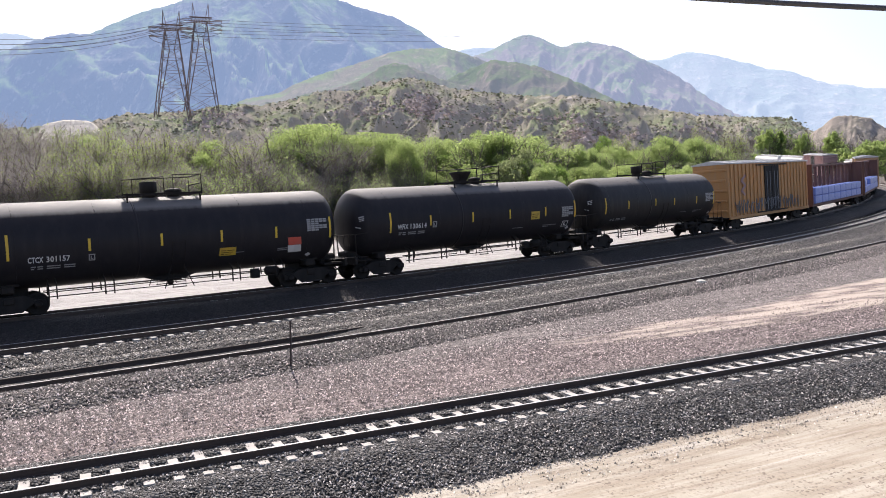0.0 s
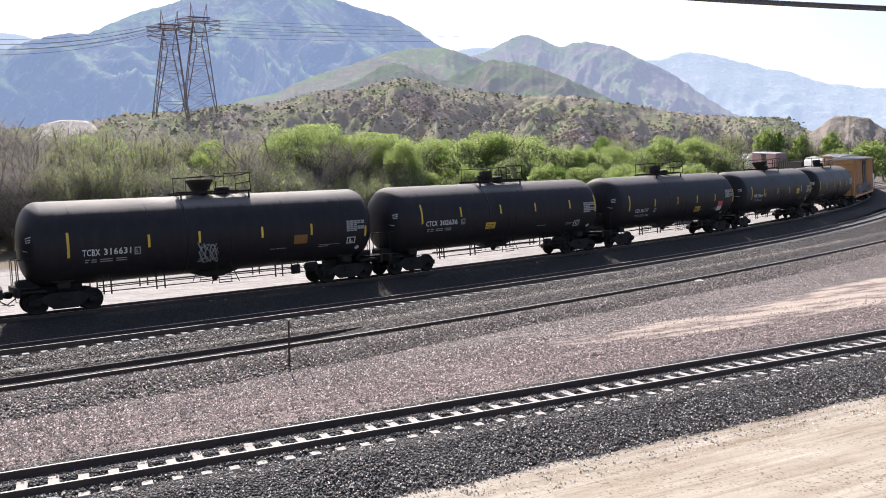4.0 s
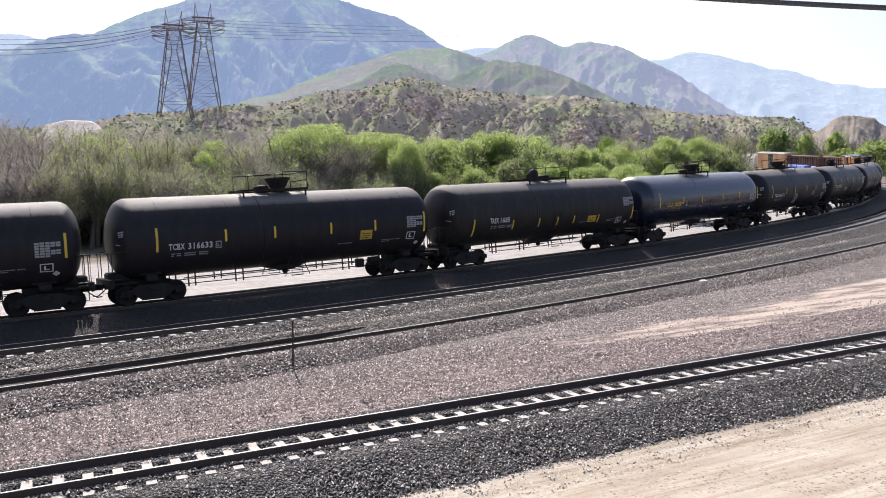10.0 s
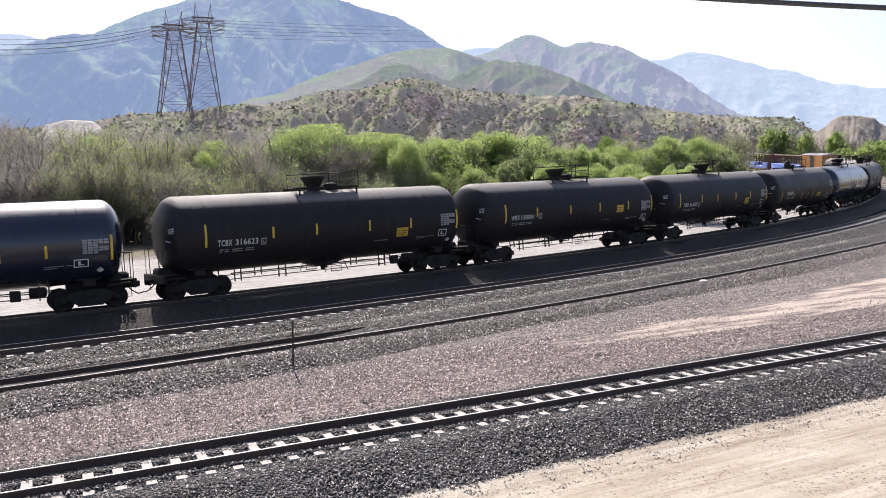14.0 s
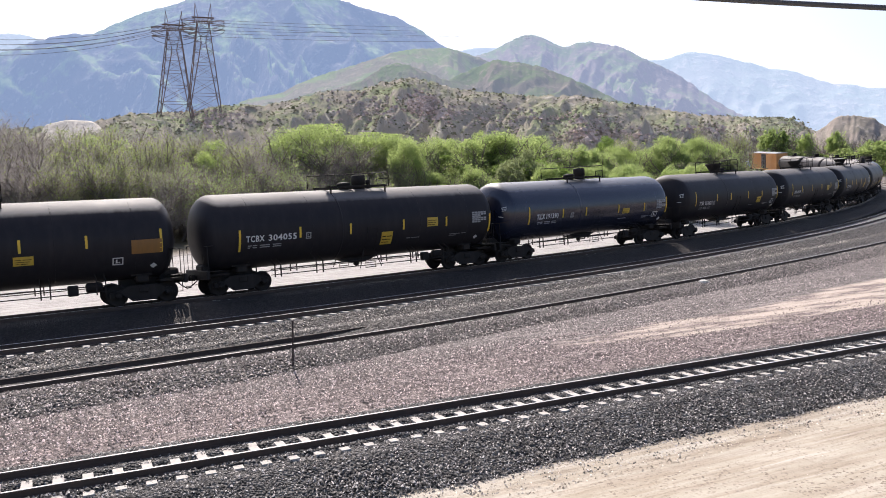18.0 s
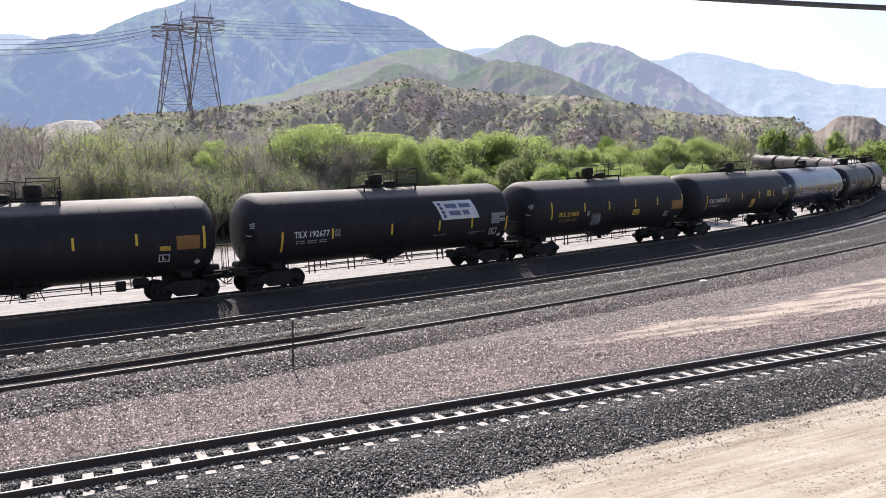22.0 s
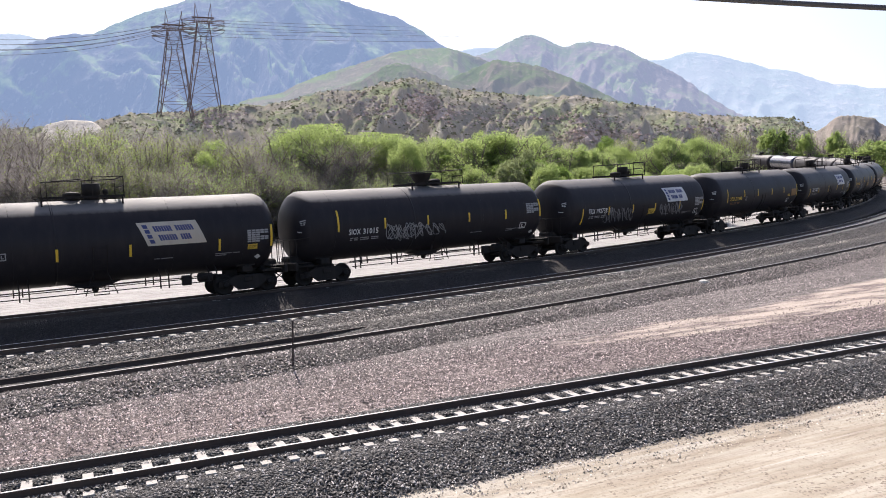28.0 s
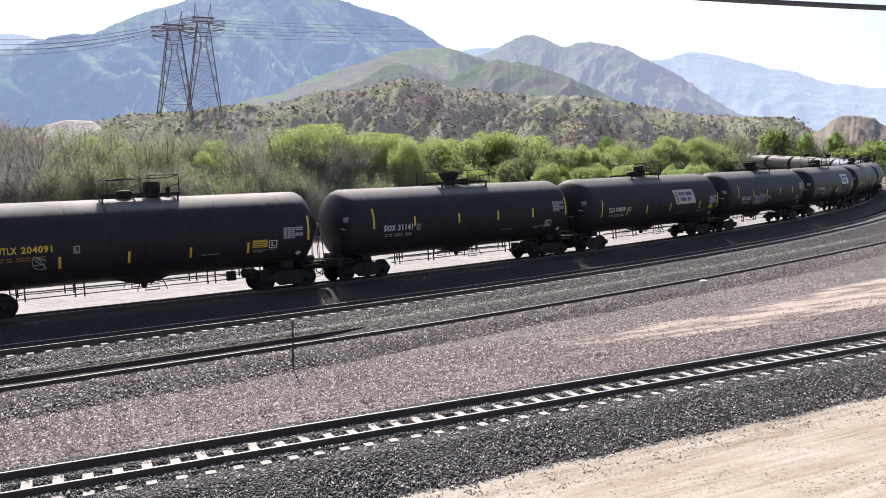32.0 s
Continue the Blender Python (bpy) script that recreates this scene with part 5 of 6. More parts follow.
# ---- the mixed cars ahead of the tank cars ----
orange_paint = paint("faded_orange_boxcar_paint", (0.50, 0.24, 0.075), (0.42, 0.27, 0.15), 0.6)
tan_paint = paint("tan_boxcar_paint", (0.46, 0.27, 0.13), (0.4, 0.3, 0.2), 0.6)
brown_paint = paint("oxide_brown_paint", (0.13, 0.055, 0.04), (0.2, 0.11, 0.08), 0.65)
pink_paint = paint("faded_pink_red_paint", (0.34, 0.2, 0.19), (0.42, 0.32, 0.3), 0.65)
white_car_paint = paint("dusty_white_hopper_paint", (0.62, 0.62, 0.6), (0.45, 0.43, 0.4), 0.55)
roof_paint = paint("galvanized_roof", (0.5, 0.5, 0.5), (0.38, 0.36, 0.34), 0.45, 0.2)
blue_wrap = material("blue_lumber_wrap", lambda k: (k.color(k.mix(k.noise(2.0, 5.0, 0.6, k.local()), (0.08, 0.14, 0.5), (0.3, 0.4, 0.78))), k.bump(k.noise(5.0, 4.0, 0.6, k.local()), 0.5, 0.05)), 0.35)


def boxcar(length, wall, label, graffiti=True):
    """A ribbed boxcar with plug doors and a metal roof."""
    car = tagged(new("boxcar"), label, "boxcar")
    half, w, z0, z1 = length / 2 - 0.75, 1.45, 1.05, 5.3
    part("body", Shape().box((0, 0, (z0 + z1) / 2), (2 * half, 2 * w, z1 - z0), 0.03), wall, car)
    part("underframe", Shape().box((0, 0, 0.88), (2 * half + 0.5, 0.7, 0.4), 0.03).box((0, 0, 1.0), (2 * half, 2.7, 0.14), 0.02), steel_dark, car)
    n = int(2 * half / 1.2)
    roof = Shape()
    for s in (-1, 1):
        roof.add([(-half - 0.06, s * 1.52, z1 + 0.004), (half + 0.06, s * 1.52, z1 + 0.004), (half + 0.06, 0, z1 + 0.22), (-half - 0.06, 0, z1 + 0.22)], [(0, 1, 2, 3) if s < 0 else (3, 2, 1, 0)])
        roof.add([(-half - 0.06, s * 1.52, z1 - 0.1), (half + 0.06, s * 1.52, z1 - 0.1), (half + 0.06, s * 1.52, z1 + 0.004), (-half - 0.06, s * 1.52, z1 + 0.004)], [(0, 1, 2, 3) if s < 0 else (3, 2, 1, 0)])
        roof.add([(s * (half + 0.06), -1.52, z1 - 0.1), (s * (half + 0.06), 1.52, z1 - 0.1), (s * (half + 0.06), 1.52, z1 + 0.004), (s * (half + 0.06), 0, z1 + 0.22), (s * (half + 0.06), -1.52, z1 + 0.004)], [(0, 1, 2, 3, 4)])
    part("roof", roof, roof_paint, car, "pale galvanized roof")
    for s, side in ((-1, "near"), (1, "far")):
        lean = Matrix.Rotation(s * -0.145, 4, "X")
        for i in range(n):
            part("roof_rib", ROOF_RIB, None, car, "", Matrix.Translation((-half + 0.6 + i * 1.2, s * 0.76, z1 + 0.13)) @ lean)
    # side ribs on both sides of the doorway
    for s in (-1, 1):
        for i in range(-11, 12):
            x = i * half / 11.6
            if abs(x) < 1.75:
                continue
            part("side_rib", SIDE_RIB[wall.name], None, car, "", Matrix.Translation((x, s * (w + 0.04), 0)))
        for d, dx in (("door", -0.78), ("door", 0.78)):
            door = part("door", DOOR, None, car, "dark grey plug door", Matrix.Translation((dx, s * (w + 0.045), 0)))
            for x in (-0.32, 0.32):
                part("lock_rod", LOCK_ROD, None, door, "", Matrix.Translation((x, s * 0.05, 0)))
        part("door_rail", Shape().box((0, s * (w + 0.06), 1.18), (6.4, 0.08, 0.1), 0.02).box((0, s * (w + 0.06), 5.05), (6.4, 0.08, 0.1), 0.02), steel_dark, car)
        part("sill", Shape().box((0, s * (w + 0.02), 1.0), (2 * half, 0.1, 0.22), 0.02), wall, car)
    for s in (-1, 1):
        for i in range(5):
            part("end_rib", END_RIB[wall.name], None, car, "", Matrix.Translation((s * (half + 0.03), 0, 1.55 + i * 0.8)))
    if graffiti:
        for s in (-1,):
            sh = Shape()
            rnd = random.Random(5)
            for i in range(24):
                x = -half + 1.0 + i * 0.56
                pts = [(x + rnd.uniform(-0.2, 0.4), s * (w + 0.1), 1.25 + 1.1 * (0.5 + 0.5 * math.sin(j * 2.4 + rnd.uniform(-0.7, 0.7)))) for j in range(5)]
                sh.tube(pts, 0.035, 4)
            part("graffiti", sh, grey_mark, car, "large pale spray-painted letters")
            sh = Shape()
            for i in range(4):
                sh.box((-half + 2.5 + 0.15 * (i % 2), s * (w + 0.09), 2.9 + i * 0.4), (0.8, 0.02, 0.22), 0, Matrix.Rotation(0.5 * (-1) ** i, 3, "Y"))
            part("emblem", sh, pink_paint, car, "faded red painted emblem")
    add_trucks(car, half - 1.9)
    add_couplers(car, length / 2)
    return car


ROOF_RIB = Shape().box((0, 0, 0), (0.07, 1.5, 0.05), 0.01).mesh("roof_rib", roof_paint)
SIDE_RIB = {m.name: Shape().box((0, 0, 3.15), (0.2, 0.09, 4.05), 0.03).mesh("side_rib", m) for m in (orange_paint, tan_paint, pink_paint)}
END_RIB = {m.name: Shape().box((0, 0, 0), (0.1, 2.6, 0.22), 0.045).mesh("end_rib", m) for m in (orange_paint, tan_paint, pink_paint)}
DOOR = Shape().box((0, 0, 3.1), (1.5, 0.07, 3.75), 0.02).box((0, 0, 2.0), (1.4, 0.1, 0.08), 0.02).box((0, 0, 3.7), (1.4, 0.1, 0.08), 0.02).mesh("door", steel_dark)
LOCK_ROD = Shape().tube([(0, 0, 1.3), (0, 0, 4.5)], 0.03, 6).box((0, 0, 2.2), (0.25, 0.04, 0.1)).mesh("lock_rod", grey_mark)


def centerbeam(length, label, load):
    """A centre-beam flat car: end bulkheads, a truss along the middle and wrapped lumber on both sides of it."""
    car = tagged(new("centerbeam_flat_car"), label, "flat car")
    half = length / 2 - 0.7
    part("deck", Shape().box((0, 0, 1.02), (2 * half, 2.7, 0.22), 0.03).box((0, 0, 0.8), (2 * half, 0.6, 0.3), 0.04), brown_paint, car)
    for s in (-1, 1):
        part("bulkhead", Shape().box((s * (half - 0.12), 0, 3.0), (0.2, 2.75, 3.8), 0.03).box((s * (half - 0.3), 0, 3.0), (0.2, 0.5, 3.7), 0.03).box((s * (half - 0.12), 0, 4.86), (0.3, 2.8, 0.1), 0.02), brown_paint, car)
    part("top_chord", Shape().box((0, 0, 4.78), (2 * half, 0.75, 0.2), 0.03), brown_paint, car)
    n = 13
    for i in range(1, n):
        x = -half + 2 * half * i / n
        part("post", BEAM_POST, None, car, "", Matrix.Translation((x, 0, 0)))
    for i in range(n):
        x = -half + 2 * half * (i + 0.5) / n
        part("brace", BEAM_BRACE, None, car, "", Matrix.Translation((x, 0, 0)) @ (flip if i % 2 else Matrix()))
    for i, (x, tall) in enumerate(load):
        for s in (-1, 1):
            for lvl in range(2):
                h = 0.62 if lvl < tall else 0.0
                if h:
                    part("lumber_pack", BUNDLE, None, car, "blue-wrapped lumber bundle", Matrix.Translation((x, s * 0.78, 1.52 + lvl * 0.76)))
    add_trucks(car, half - 1.9)
    add_couplers(car, length / 2)
    return car


BEAM_POST = Shape().box((0, 0, 2.95), (0.2, 0.28, 3.6), 0.03).mesh("post", brown_paint)
BEAM_BRACE = Shape().box((0, 0, 2.95), (0.12, 0.1, 3.85), 0.02, Matrix.Rotation(0.42, 3, "Y")).mesh("brace", brown_paint)
BUNDLE = Shape().box((0, 0, 0), (2.52, 1.2, 0.74), 0.07).mesh("lumber_pack", blue_wrap)


def covered_hopper(length, wall, label):
    """A covered hopper with curved sides, roof hatches and discharge pockets."""
    car = tagged(new("covered_hopper"), label, "hopper car")
    half = length / 2 - 1.3
    prof = [(-1.5, 1.35), (-1.58, 1.9), (-1.6, 3.0), (-1.52, 3.9), (-1.2, 4.4), (-0.7, 4.62), (0.7, 4.62), (1.2, 4.4), (1.52, 3.9), (1.6, 3.0), (1.58, 1.9), (1.5, 1.35)]
    verts, faces, n = [], [], len(prof)
    for x in (-half, half):
        verts += [(x, y, z) for y, z in prof]
    faces = [(i, i + 1, n + i + 1, n + i) for i in range(n - 1)] + [tuple(range(n))[::-1], tuple(range(n, 2 * n))]
    part("body", Shape().add(verts, faces), wall, car)
    for i in range(9):
        x = -half + 0.4 + (2 * half - 0.8) * i / 8
        part("side_post", HOPPER_POST[wall.name], None, car, "", Matrix.Translation((x, 0, 0)))
    for i in range(4):
        x = -half + 2.0 + i * (2 * half - 4.0) / 3
        part("roof_hatch", HATCH[wall.name], None, car, "", Matrix.Translation((x, 0, 0)))
        part("hopper_pocket", Shape().prism([(x - 1.3, 1.36), (x + 1.3, 1.36), (x + 0.35, 0.5), (x - 0.35, 0.5)], -1.2, 1.2), wall, car)
    part("roof_walk", Shape().box((0, -0.95, 4.64), (2 * half, 0.5, 0.04)).box((0, 0.95, 4.64), (2 * half, 0.5, 0.04)), roof_paint, car)
    part("centre_sill", Shape().box((0, 0, 0.95), (2 * half + 2.2, 0.55, 0.4), 0.03), steel_dark, car)
    for s in (-1, 1):
        part("end_slope", Shape().prism([(s * (half - 0.02), 3.4), (s * (half + 0.06), 3.4), (s * (half + 0.06), 1.4), (s * (half - 0.02), 1.2)], -1.3, 1.3), wall, car)
        part("end_platform", Shape().box((s * (half + 0.6), 0, 1.25), (1.1, 2.7, 0.06), 0.01), steel_dark, car)
        part("end_ladder", pipes([(s * (half + 1.0), -1.3, 1.2), (s * (half + 0.1), -1.3, 4.5)], [(s * (half + 1.0), -0.9, 1.2), (s * (half + 0.1), -0.9, 4.5)], r=0.03), steel_dark, car)
    add_trucks(car, length / 2 - 2.5)
    add_couplers(car, length / 2)
    return car


HOPPER_POST = {white_car_paint.name: Shape().box((0, -1.6, 2.7), (0.12, 0.08, 2.4), 0.02).box((0, 1.6, 2.7), (0.12, 0.08, 2.4), 0.02).mesh("side_post", white_car_paint)}
HATCH = {white_car_paint.name: Shape().box((0, 0, 4.72), (2.2, 0.7, 0.14), 0.03).mesh("roof_hatch", white_car_paint)}


def gondola(length, label):
    """A low open gondola with side stakes."""
    car = tagged(new("gondola"), label, "gondola car")
    half = length / 2 - 0.7
    part("floor", Shape().box((0, 0, 1.1), (2 * half, 2.8, 0.16), 0.02), steel_dark, car)
    for s in (-1, 1):
        part("side", Shape().box((0, s * 1.45, 2.3), (2 * half, 0.08, 2.5), 0.02).box((0, s * 1.45, 3.58), (2 * half, 0.18, 0.14), 0.03), steel_dark, car)
        part("end", Shape().box((s * half, 0, 2.3), (0.08, 2.9, 2.5), 0.02).box((s * half, 0, 3.58), (0.18, 2.9, 0.14), 0.03), steel_dark, car)
        for i in range(13):
            part("side_stake", STAKE, None, car, "", Matrix.Translation((-half + 0.5 + i * (2 * half - 1) / 12, s * 1.53, 0)))
    add_trucks(car, half - 1.9)
    add_couplers(car, length / 2)
    return car


STAKE = Shape().box((0, 0, 2.3), (0.16, 0.12, 2.5), 0.03).mesh("side_stake", steel_dark)
rows_full = [(-9.1 + 2.6 * i, 2) for i in range(8)]
rows_low = [(-9.1 + 2.6 * i, 1 if i in (1, 2) else 2) for i in range(8)]
FRONT = [
    (lambda: boxcar(18.4, orange_paint, "orange ribbed boxcar with pale roof and graffiti"), 18.4),
    (lambda: centerbeam(24.2, "brown centre-beam flat car carrying blue-wrapped lumber", rows_full), 24.2),
    (lambda: centerbeam(24.2, "brown centre-beam flat car carrying blue-wrapped lumber", rows_low), 24.2),
    (lambda: boxcar(20.5, tan_paint, "tan ribbed boxcar with dark doors", False), 20.5),
    (lambda: covered_hopper(17.0, white_car_paint, "dusty white covered hopper car"), 17.0),
    (lambda: gondola(20.0, "low black open gondola car"), 20.0),
    (lambda: boxcar(18.0, pink_paint, "faded pink-red boxcar with dark doors", False), 18.0),
    (lambda: covered_hopper(18.0, white_car_paint, "dusty white covered hopper car"), 18.0),
    (lambda: covered_hopper(18.0, white_car_paint, "dusty white covered hopper car"), 18.0),
]
place = 68.95
for make, length in FRONT:
    train.append((make(), place + length / 2, length / 2 - 2.6))
    place += length


# ---- trees ----
def leaf_material(name, dark, light, back):
    m = bpy.data.materials.new(name)
    m.use_nodes = True
    nt = m.node_tree
    k = Kit(nt, nt.nodes["Principled BSDF"])
    geo = k.node("NewGeometry")
    tone = k.mix(geo.outputs["Random Per Island"], dark, light)
    tone = k.mix(k.math("MULTIPLY", k.random(), 0.5), tone, tuple(0.5 * (a + b) * 0.8 for a, b in zip(dark, light)))
    k.color(tone)
    k.bsdf.inputs["Roughness"].default_value = 0.6
    k.bsdf.inputs["Specular IOR Level"].default_value = 0.25
    tr = k.node("BsdfTranslucent")
    nt.links.new(k.mix(geo.outputs["Random Per Island"], tuple(0.7 * a for a in back), back), tr.inputs["Color"])
    mixer = k.node("MixShader")
    mixer.inputs[0].default_value = 0.6
    nt.links.new(k.bsdf.outputs[0], mixer.inputs[1])
    nt.links.new(tr.outputs[0], mixer.inputs[2])
    nt.links.new(mixer.outputs[0], nt.nodes["Material Output"].inputs[0])
    return m


LEAF = leaf_material("spring_green_leaves", (0.105, 0.155, 0.047), (0.21, 0.285, 0.092), (0.49, 0.61, 0.225))
LEAF_DARK = leaf_material("deep_green_leaves", (0.05, 0.09, 0.025), (0.13, 0.19, 0.05), (0.3, 0.44, 0.11))
LEAF_OLIVE = leaf_material("olive_leaves", (0.1, 0.12, 0.045), (0.19, 0.225, 0.085), (0.42, 0.5, 0.17))
LEAF_PALE = leaf_material("pale_sage_leaves", (0.14, 0.17, 0.08), (0.26, 0.29, 0.16), (0.3, 0.35, 0.17))
TWIG = leaf_material("grey_twigs", (0.17, 0.155, 0.148), (0.31, 0.285, 0.272), (0.36, 0.335, 0.32))
BARK = material("grey_brown_bark", lambda k: (k.color(k.mix(k.noise(6.0, 5.0, 0.6, k.local()), (0.1, 0.082, 0.07), (0.23, 0.195, 0.165))), k.bump(k.noise(20.0, 4.0, 0.6, k.local()), 0.5, 0.03)), 0.95)


def slivers(points, size, aspect, rnd, along=None):
    """One small three-sided leaf or twig at each point, turned at random or lying near a direction."""
    n = len(points)
    a = rnd.normal(size=(n, 3))
    if along is not None:
        a = along + 0.3 * a
    a /= np.linalg.norm(a, axis=1)[:, None]
    b = rnd.normal(size=(n, 3))
    b -= a * (a * b).sum(1)[:, None]
    b /= np.linalg.norm(b, axis=1)[:, None]
    s = (size * rnd.uniform(0.6, 1.4, n))[:, None]
    tri = np.stack([points - a * s + b * s * aspect, points - a * s * 0.8 - b * s * aspect, points + a * s], 1)
    return tri.reshape(-1, 3), np.arange(3 * n).reshape(n, 3)


def leaf_mesh(name, verts, quads, mat):
    me = bpy.data.meshes.new(name)
    me.vertices.add(len(verts))
    me.vertices.foreach_set("co", verts.reshape(-1).astype(np.float32))
    me.loops.add(quads.size)
    me.loops.foreach_set("vertex_index", quads.reshape(-1).astype(np.int32))
    me.polygons.add(len(quads))
    me.polygons.foreach_set("loop_start", np.arange(0, quads.size, 3, dtype=np.int32))
    me.update(calc_edges=True)
    me.materials.append(mat)
    return me


def skeleton(rnd, tall, wide, bole, upright):
    """Trunks that fork into limbs, branches and twigs. Returns the wood, and the places and directions of the twig ends."""
    wood = Shape()
    tips, ways = [], []

    def grow(start, way, length, r, level):
        mid = start + way * length * 0.5 + rnd.normal(size=3) * length * 0.06
        end = start + way * length + rnd.normal(size=3) * length * 0.05
        wood.tube([start, mid, end], [r, r * 0.75, r * 0.45], 6 if level == 0 else 4 if level == 1 else 3)
        if level >= 2:
            for f in (0.35, 0.7, 1.0):
                tips.append(start + (end - start) * f)
                ways.append(way)
        if level == 3:
            return
        for i in range((5, 5, 4)[level]):
            f = 1.0 if i == 0 else rnd.uniform((0.45, 0.3, 0.25)[level], 1.0)
            side = rnd.normal(size=3)
            side -= way * (side @ way)
            side /= np.linalg.norm(side)
            d = way * rnd.uniform(0.6, 1.0) + side * rnd.uniform(0.45, 0.95) * (0.6 if i == 0 else 1) + np.array([0, 0, upright])
            d /= np.linalg.norm(d)
            o = mid + (end - mid) * (2 * f - 1) if f > 0.5 else start + (mid - start) * 2 * f
            grow(o, d, length * rnd.uniform(0.52, 0.78), r * 0.5, level + 1)

    for k in range(rnd.randint(2, 4)):
        a = rnd.uniform(0, 2 * math.pi)
        lean = np.array([math.cos(a) * 0.3, math.sin(a) * 0.3, 1.0])
        grow(np.array([0.35 * math.cos(a), 0.35 * math.sin(a), -0.3]), lean / np.linalg.norm(lean), bole * tall * rnd.uniform(0.8, 1.15), 0.017 * tall, 0)
    tips, ways = np.array(tips), np.array(ways)
    # fit the whole into its height and spread
    k = np.array([0.5 * wide / np.percentile(np.abs(tips[:, :2]), 92)] * 2 + [0.96 * tall / tips[:, 2].max()])
    wood.v = [(p[0] * k[0], p[1] * k[1], p[2] * k[2]) for p in wood.v]
    return wood, tips * k, ways


def tree_meshes(seed, tall, wide, leaf, count, lobes=0, bole=0.3, twiggy=0, leaf_size=0.09, low=0.3, upright=0.25):
    """A forked trunk and a crown: leaves on rounded lobes that lie over a dome, or scattered along the twigs."""
    rnd = np.random.RandomState(seed)
    wood, tips, ways = skeleton(rnd, tall, wide, bole, upright)
    crown = None
    if count:
        if lobes:
            d = rnd.normal(size=(lobes, 3))
            d /= np.linalg.norm(d, axis=1)[:, None]
            d[:, 2] = np.where(rnd.rand(lobes) < 0.8, np.abs(d[:, 2]), d[:, 2])
            mid, half = tall * (low + 1) / 2, tall * (1 - low) / 2
            centre = np.array([0, 0, mid]) + d * rnd.uniform(0.45, 0.86, lobes)[:, None] * (wide * 0.46, wide * 0.46, half)
            rad = wide * rnd.uniform(0.07, 0.15, lobes) * (1.25 if lobes < 30 else 1.0)
            # leaves sit on the lobes, most of them on the upper side
            pick = rnd.choice(lobes, count, p=rad ** 2 / (rad ** 2).sum())
            e = rnd.normal(size=(count, 3))
            e /= np.linalg.norm(e, axis=1)[:, None]
            e[:, 2] = np.where(rnd.rand(count) < 0.7, np.abs(e[:, 2]), e[:, 2])
            pts = centre[pick] + e * (rad[pick] * rnd.uniform(0.55, 1.12, count))[:, None] * (1, 1, 0.85)
            stray = rnd.rand(count) < 0.16
            pts[stray] = tips[rnd.randint(len(tips), size=stray.sum())] + rnd.normal(size=(stray.sum(), 3)) * wide * 0.03
        else:
            pts = tips[rnd.randint(len(tips), size=count)] + rnd.normal(size=(count, 3)) * wide * 0.035
        pts[:, 2] = np.clip(pts[:, 2], 0.05 * tall, tall)
        crown = leaf_mesh("crown", *slivers(pts, leaf_size, 0.62, rnd), leaf)
    twigs = None
    if twiggy:
        i = rnd.randint(len(tips), size=twiggy)
        pts = tips[i] + rnd.normal(size=(twiggy, 3)) * wide * 0.055
        twigs = leaf_mesh("twigs", *slivers(pts, 0.2, 0.035, rnd, 0.45 * ways[i] + (0, 0, 0.12)), TWIG)
    return wood.mesh("trunk", BARK), crown, twigs


PROTOS = {
    "green": [tree_meshes(20 + i, 9.0, 8.6, LEAF, 15000, 24, 0.34, 6000, 0.078, 0.36) for i in range(4)],
    "full": [tree_meshes(26 + i, 9.0, 8.5, LEAF, 34000, 60, 0.22, 800, 0.078, 0.04) for i in range(3)],
    "clumped": [tree_meshes(36 + i, 9.0, 6.0, LEAF, 5200, 13, 0.26, 6000, 0.085, 0.25) for i in range(2)],
    "deep": [tree_meshes(30 + i, 9.0, 8.0, LEAF_DARK, 30000, 56, 0.22, 500, 0.08, 0.08) for i in range(2)],
    "sparse": [tree_meshes(40 + i, 9.0, 7.0, LEAF_OLIVE, 5200, 0, 0.24, 11000, 0.075) for i in range(4)],
    "flecked": [tree_meshes(46 + i, 9.0, 7.0, LEAF, 3600, 0, 0.24, 9000, 0.09) for i in range(3)],
    "bare": [tree_meshes(50 + i, 9.0, 7.0, LEAF_OLIVE, 500, 0, 0.22, 17000, 0.08, 0.3, 0.1) for i in range(4)],
    "far_green": [tree_meshes(70 + i, 9.0, 8.0, LEAF, 5200, 40, 0.25, 0, 0.2, 0.1) for i in range(2)],
    "far_deep": [tree_meshes(74 + i, 9.0, 8.0, LEAF_DARK, 5200, 40, 0.25, 0, 0.2, 0.12) for i in range(2)],
    "far_bare": [tree_meshes(78 + i, 9.0, 6.5, LEAF_OLIVE, 0, 0, 0.22, 3000) for i in range(2)],
    "bush": [tree_meshes(60 + i, 4.0, 6.0, LEAF_PALE, 9000, 40, 0.1, 200, 0.09, 0.0) for i in range(2)],
}
WORDS = {"green": ("bright spring-green leafy tree behind the tracks", "cottonwood_tree"), "full": ("dense bright-green tree leafy to the ground", "cottonwood_tree"), "deep": ("dense deep-green round tree", "leafy_tree"),
         "clumped": ("thin tree with a few bright green leafy boughs", "sparse_tree"), "flecked": ("thin grey tree flecked with new green leaves", "sparse_tree"),
         "sparse": ("thin olive-green tree with grey twigs", "sparse_tree"), "bare": ("grey leafless brushy tree", "bare_tree"), "far_green": ("green leafy tree beyond the bend", "leafy_tree"), "far_deep": ("dense dark-green round tree beyond the bend", "leafy_tree"),
         "far_bare": ("grey leafless tree beyond the bend", "bare_tree"), "bush": ("pale sage-green rounded bush", "bush")}
tree_rng = random.Random(3)


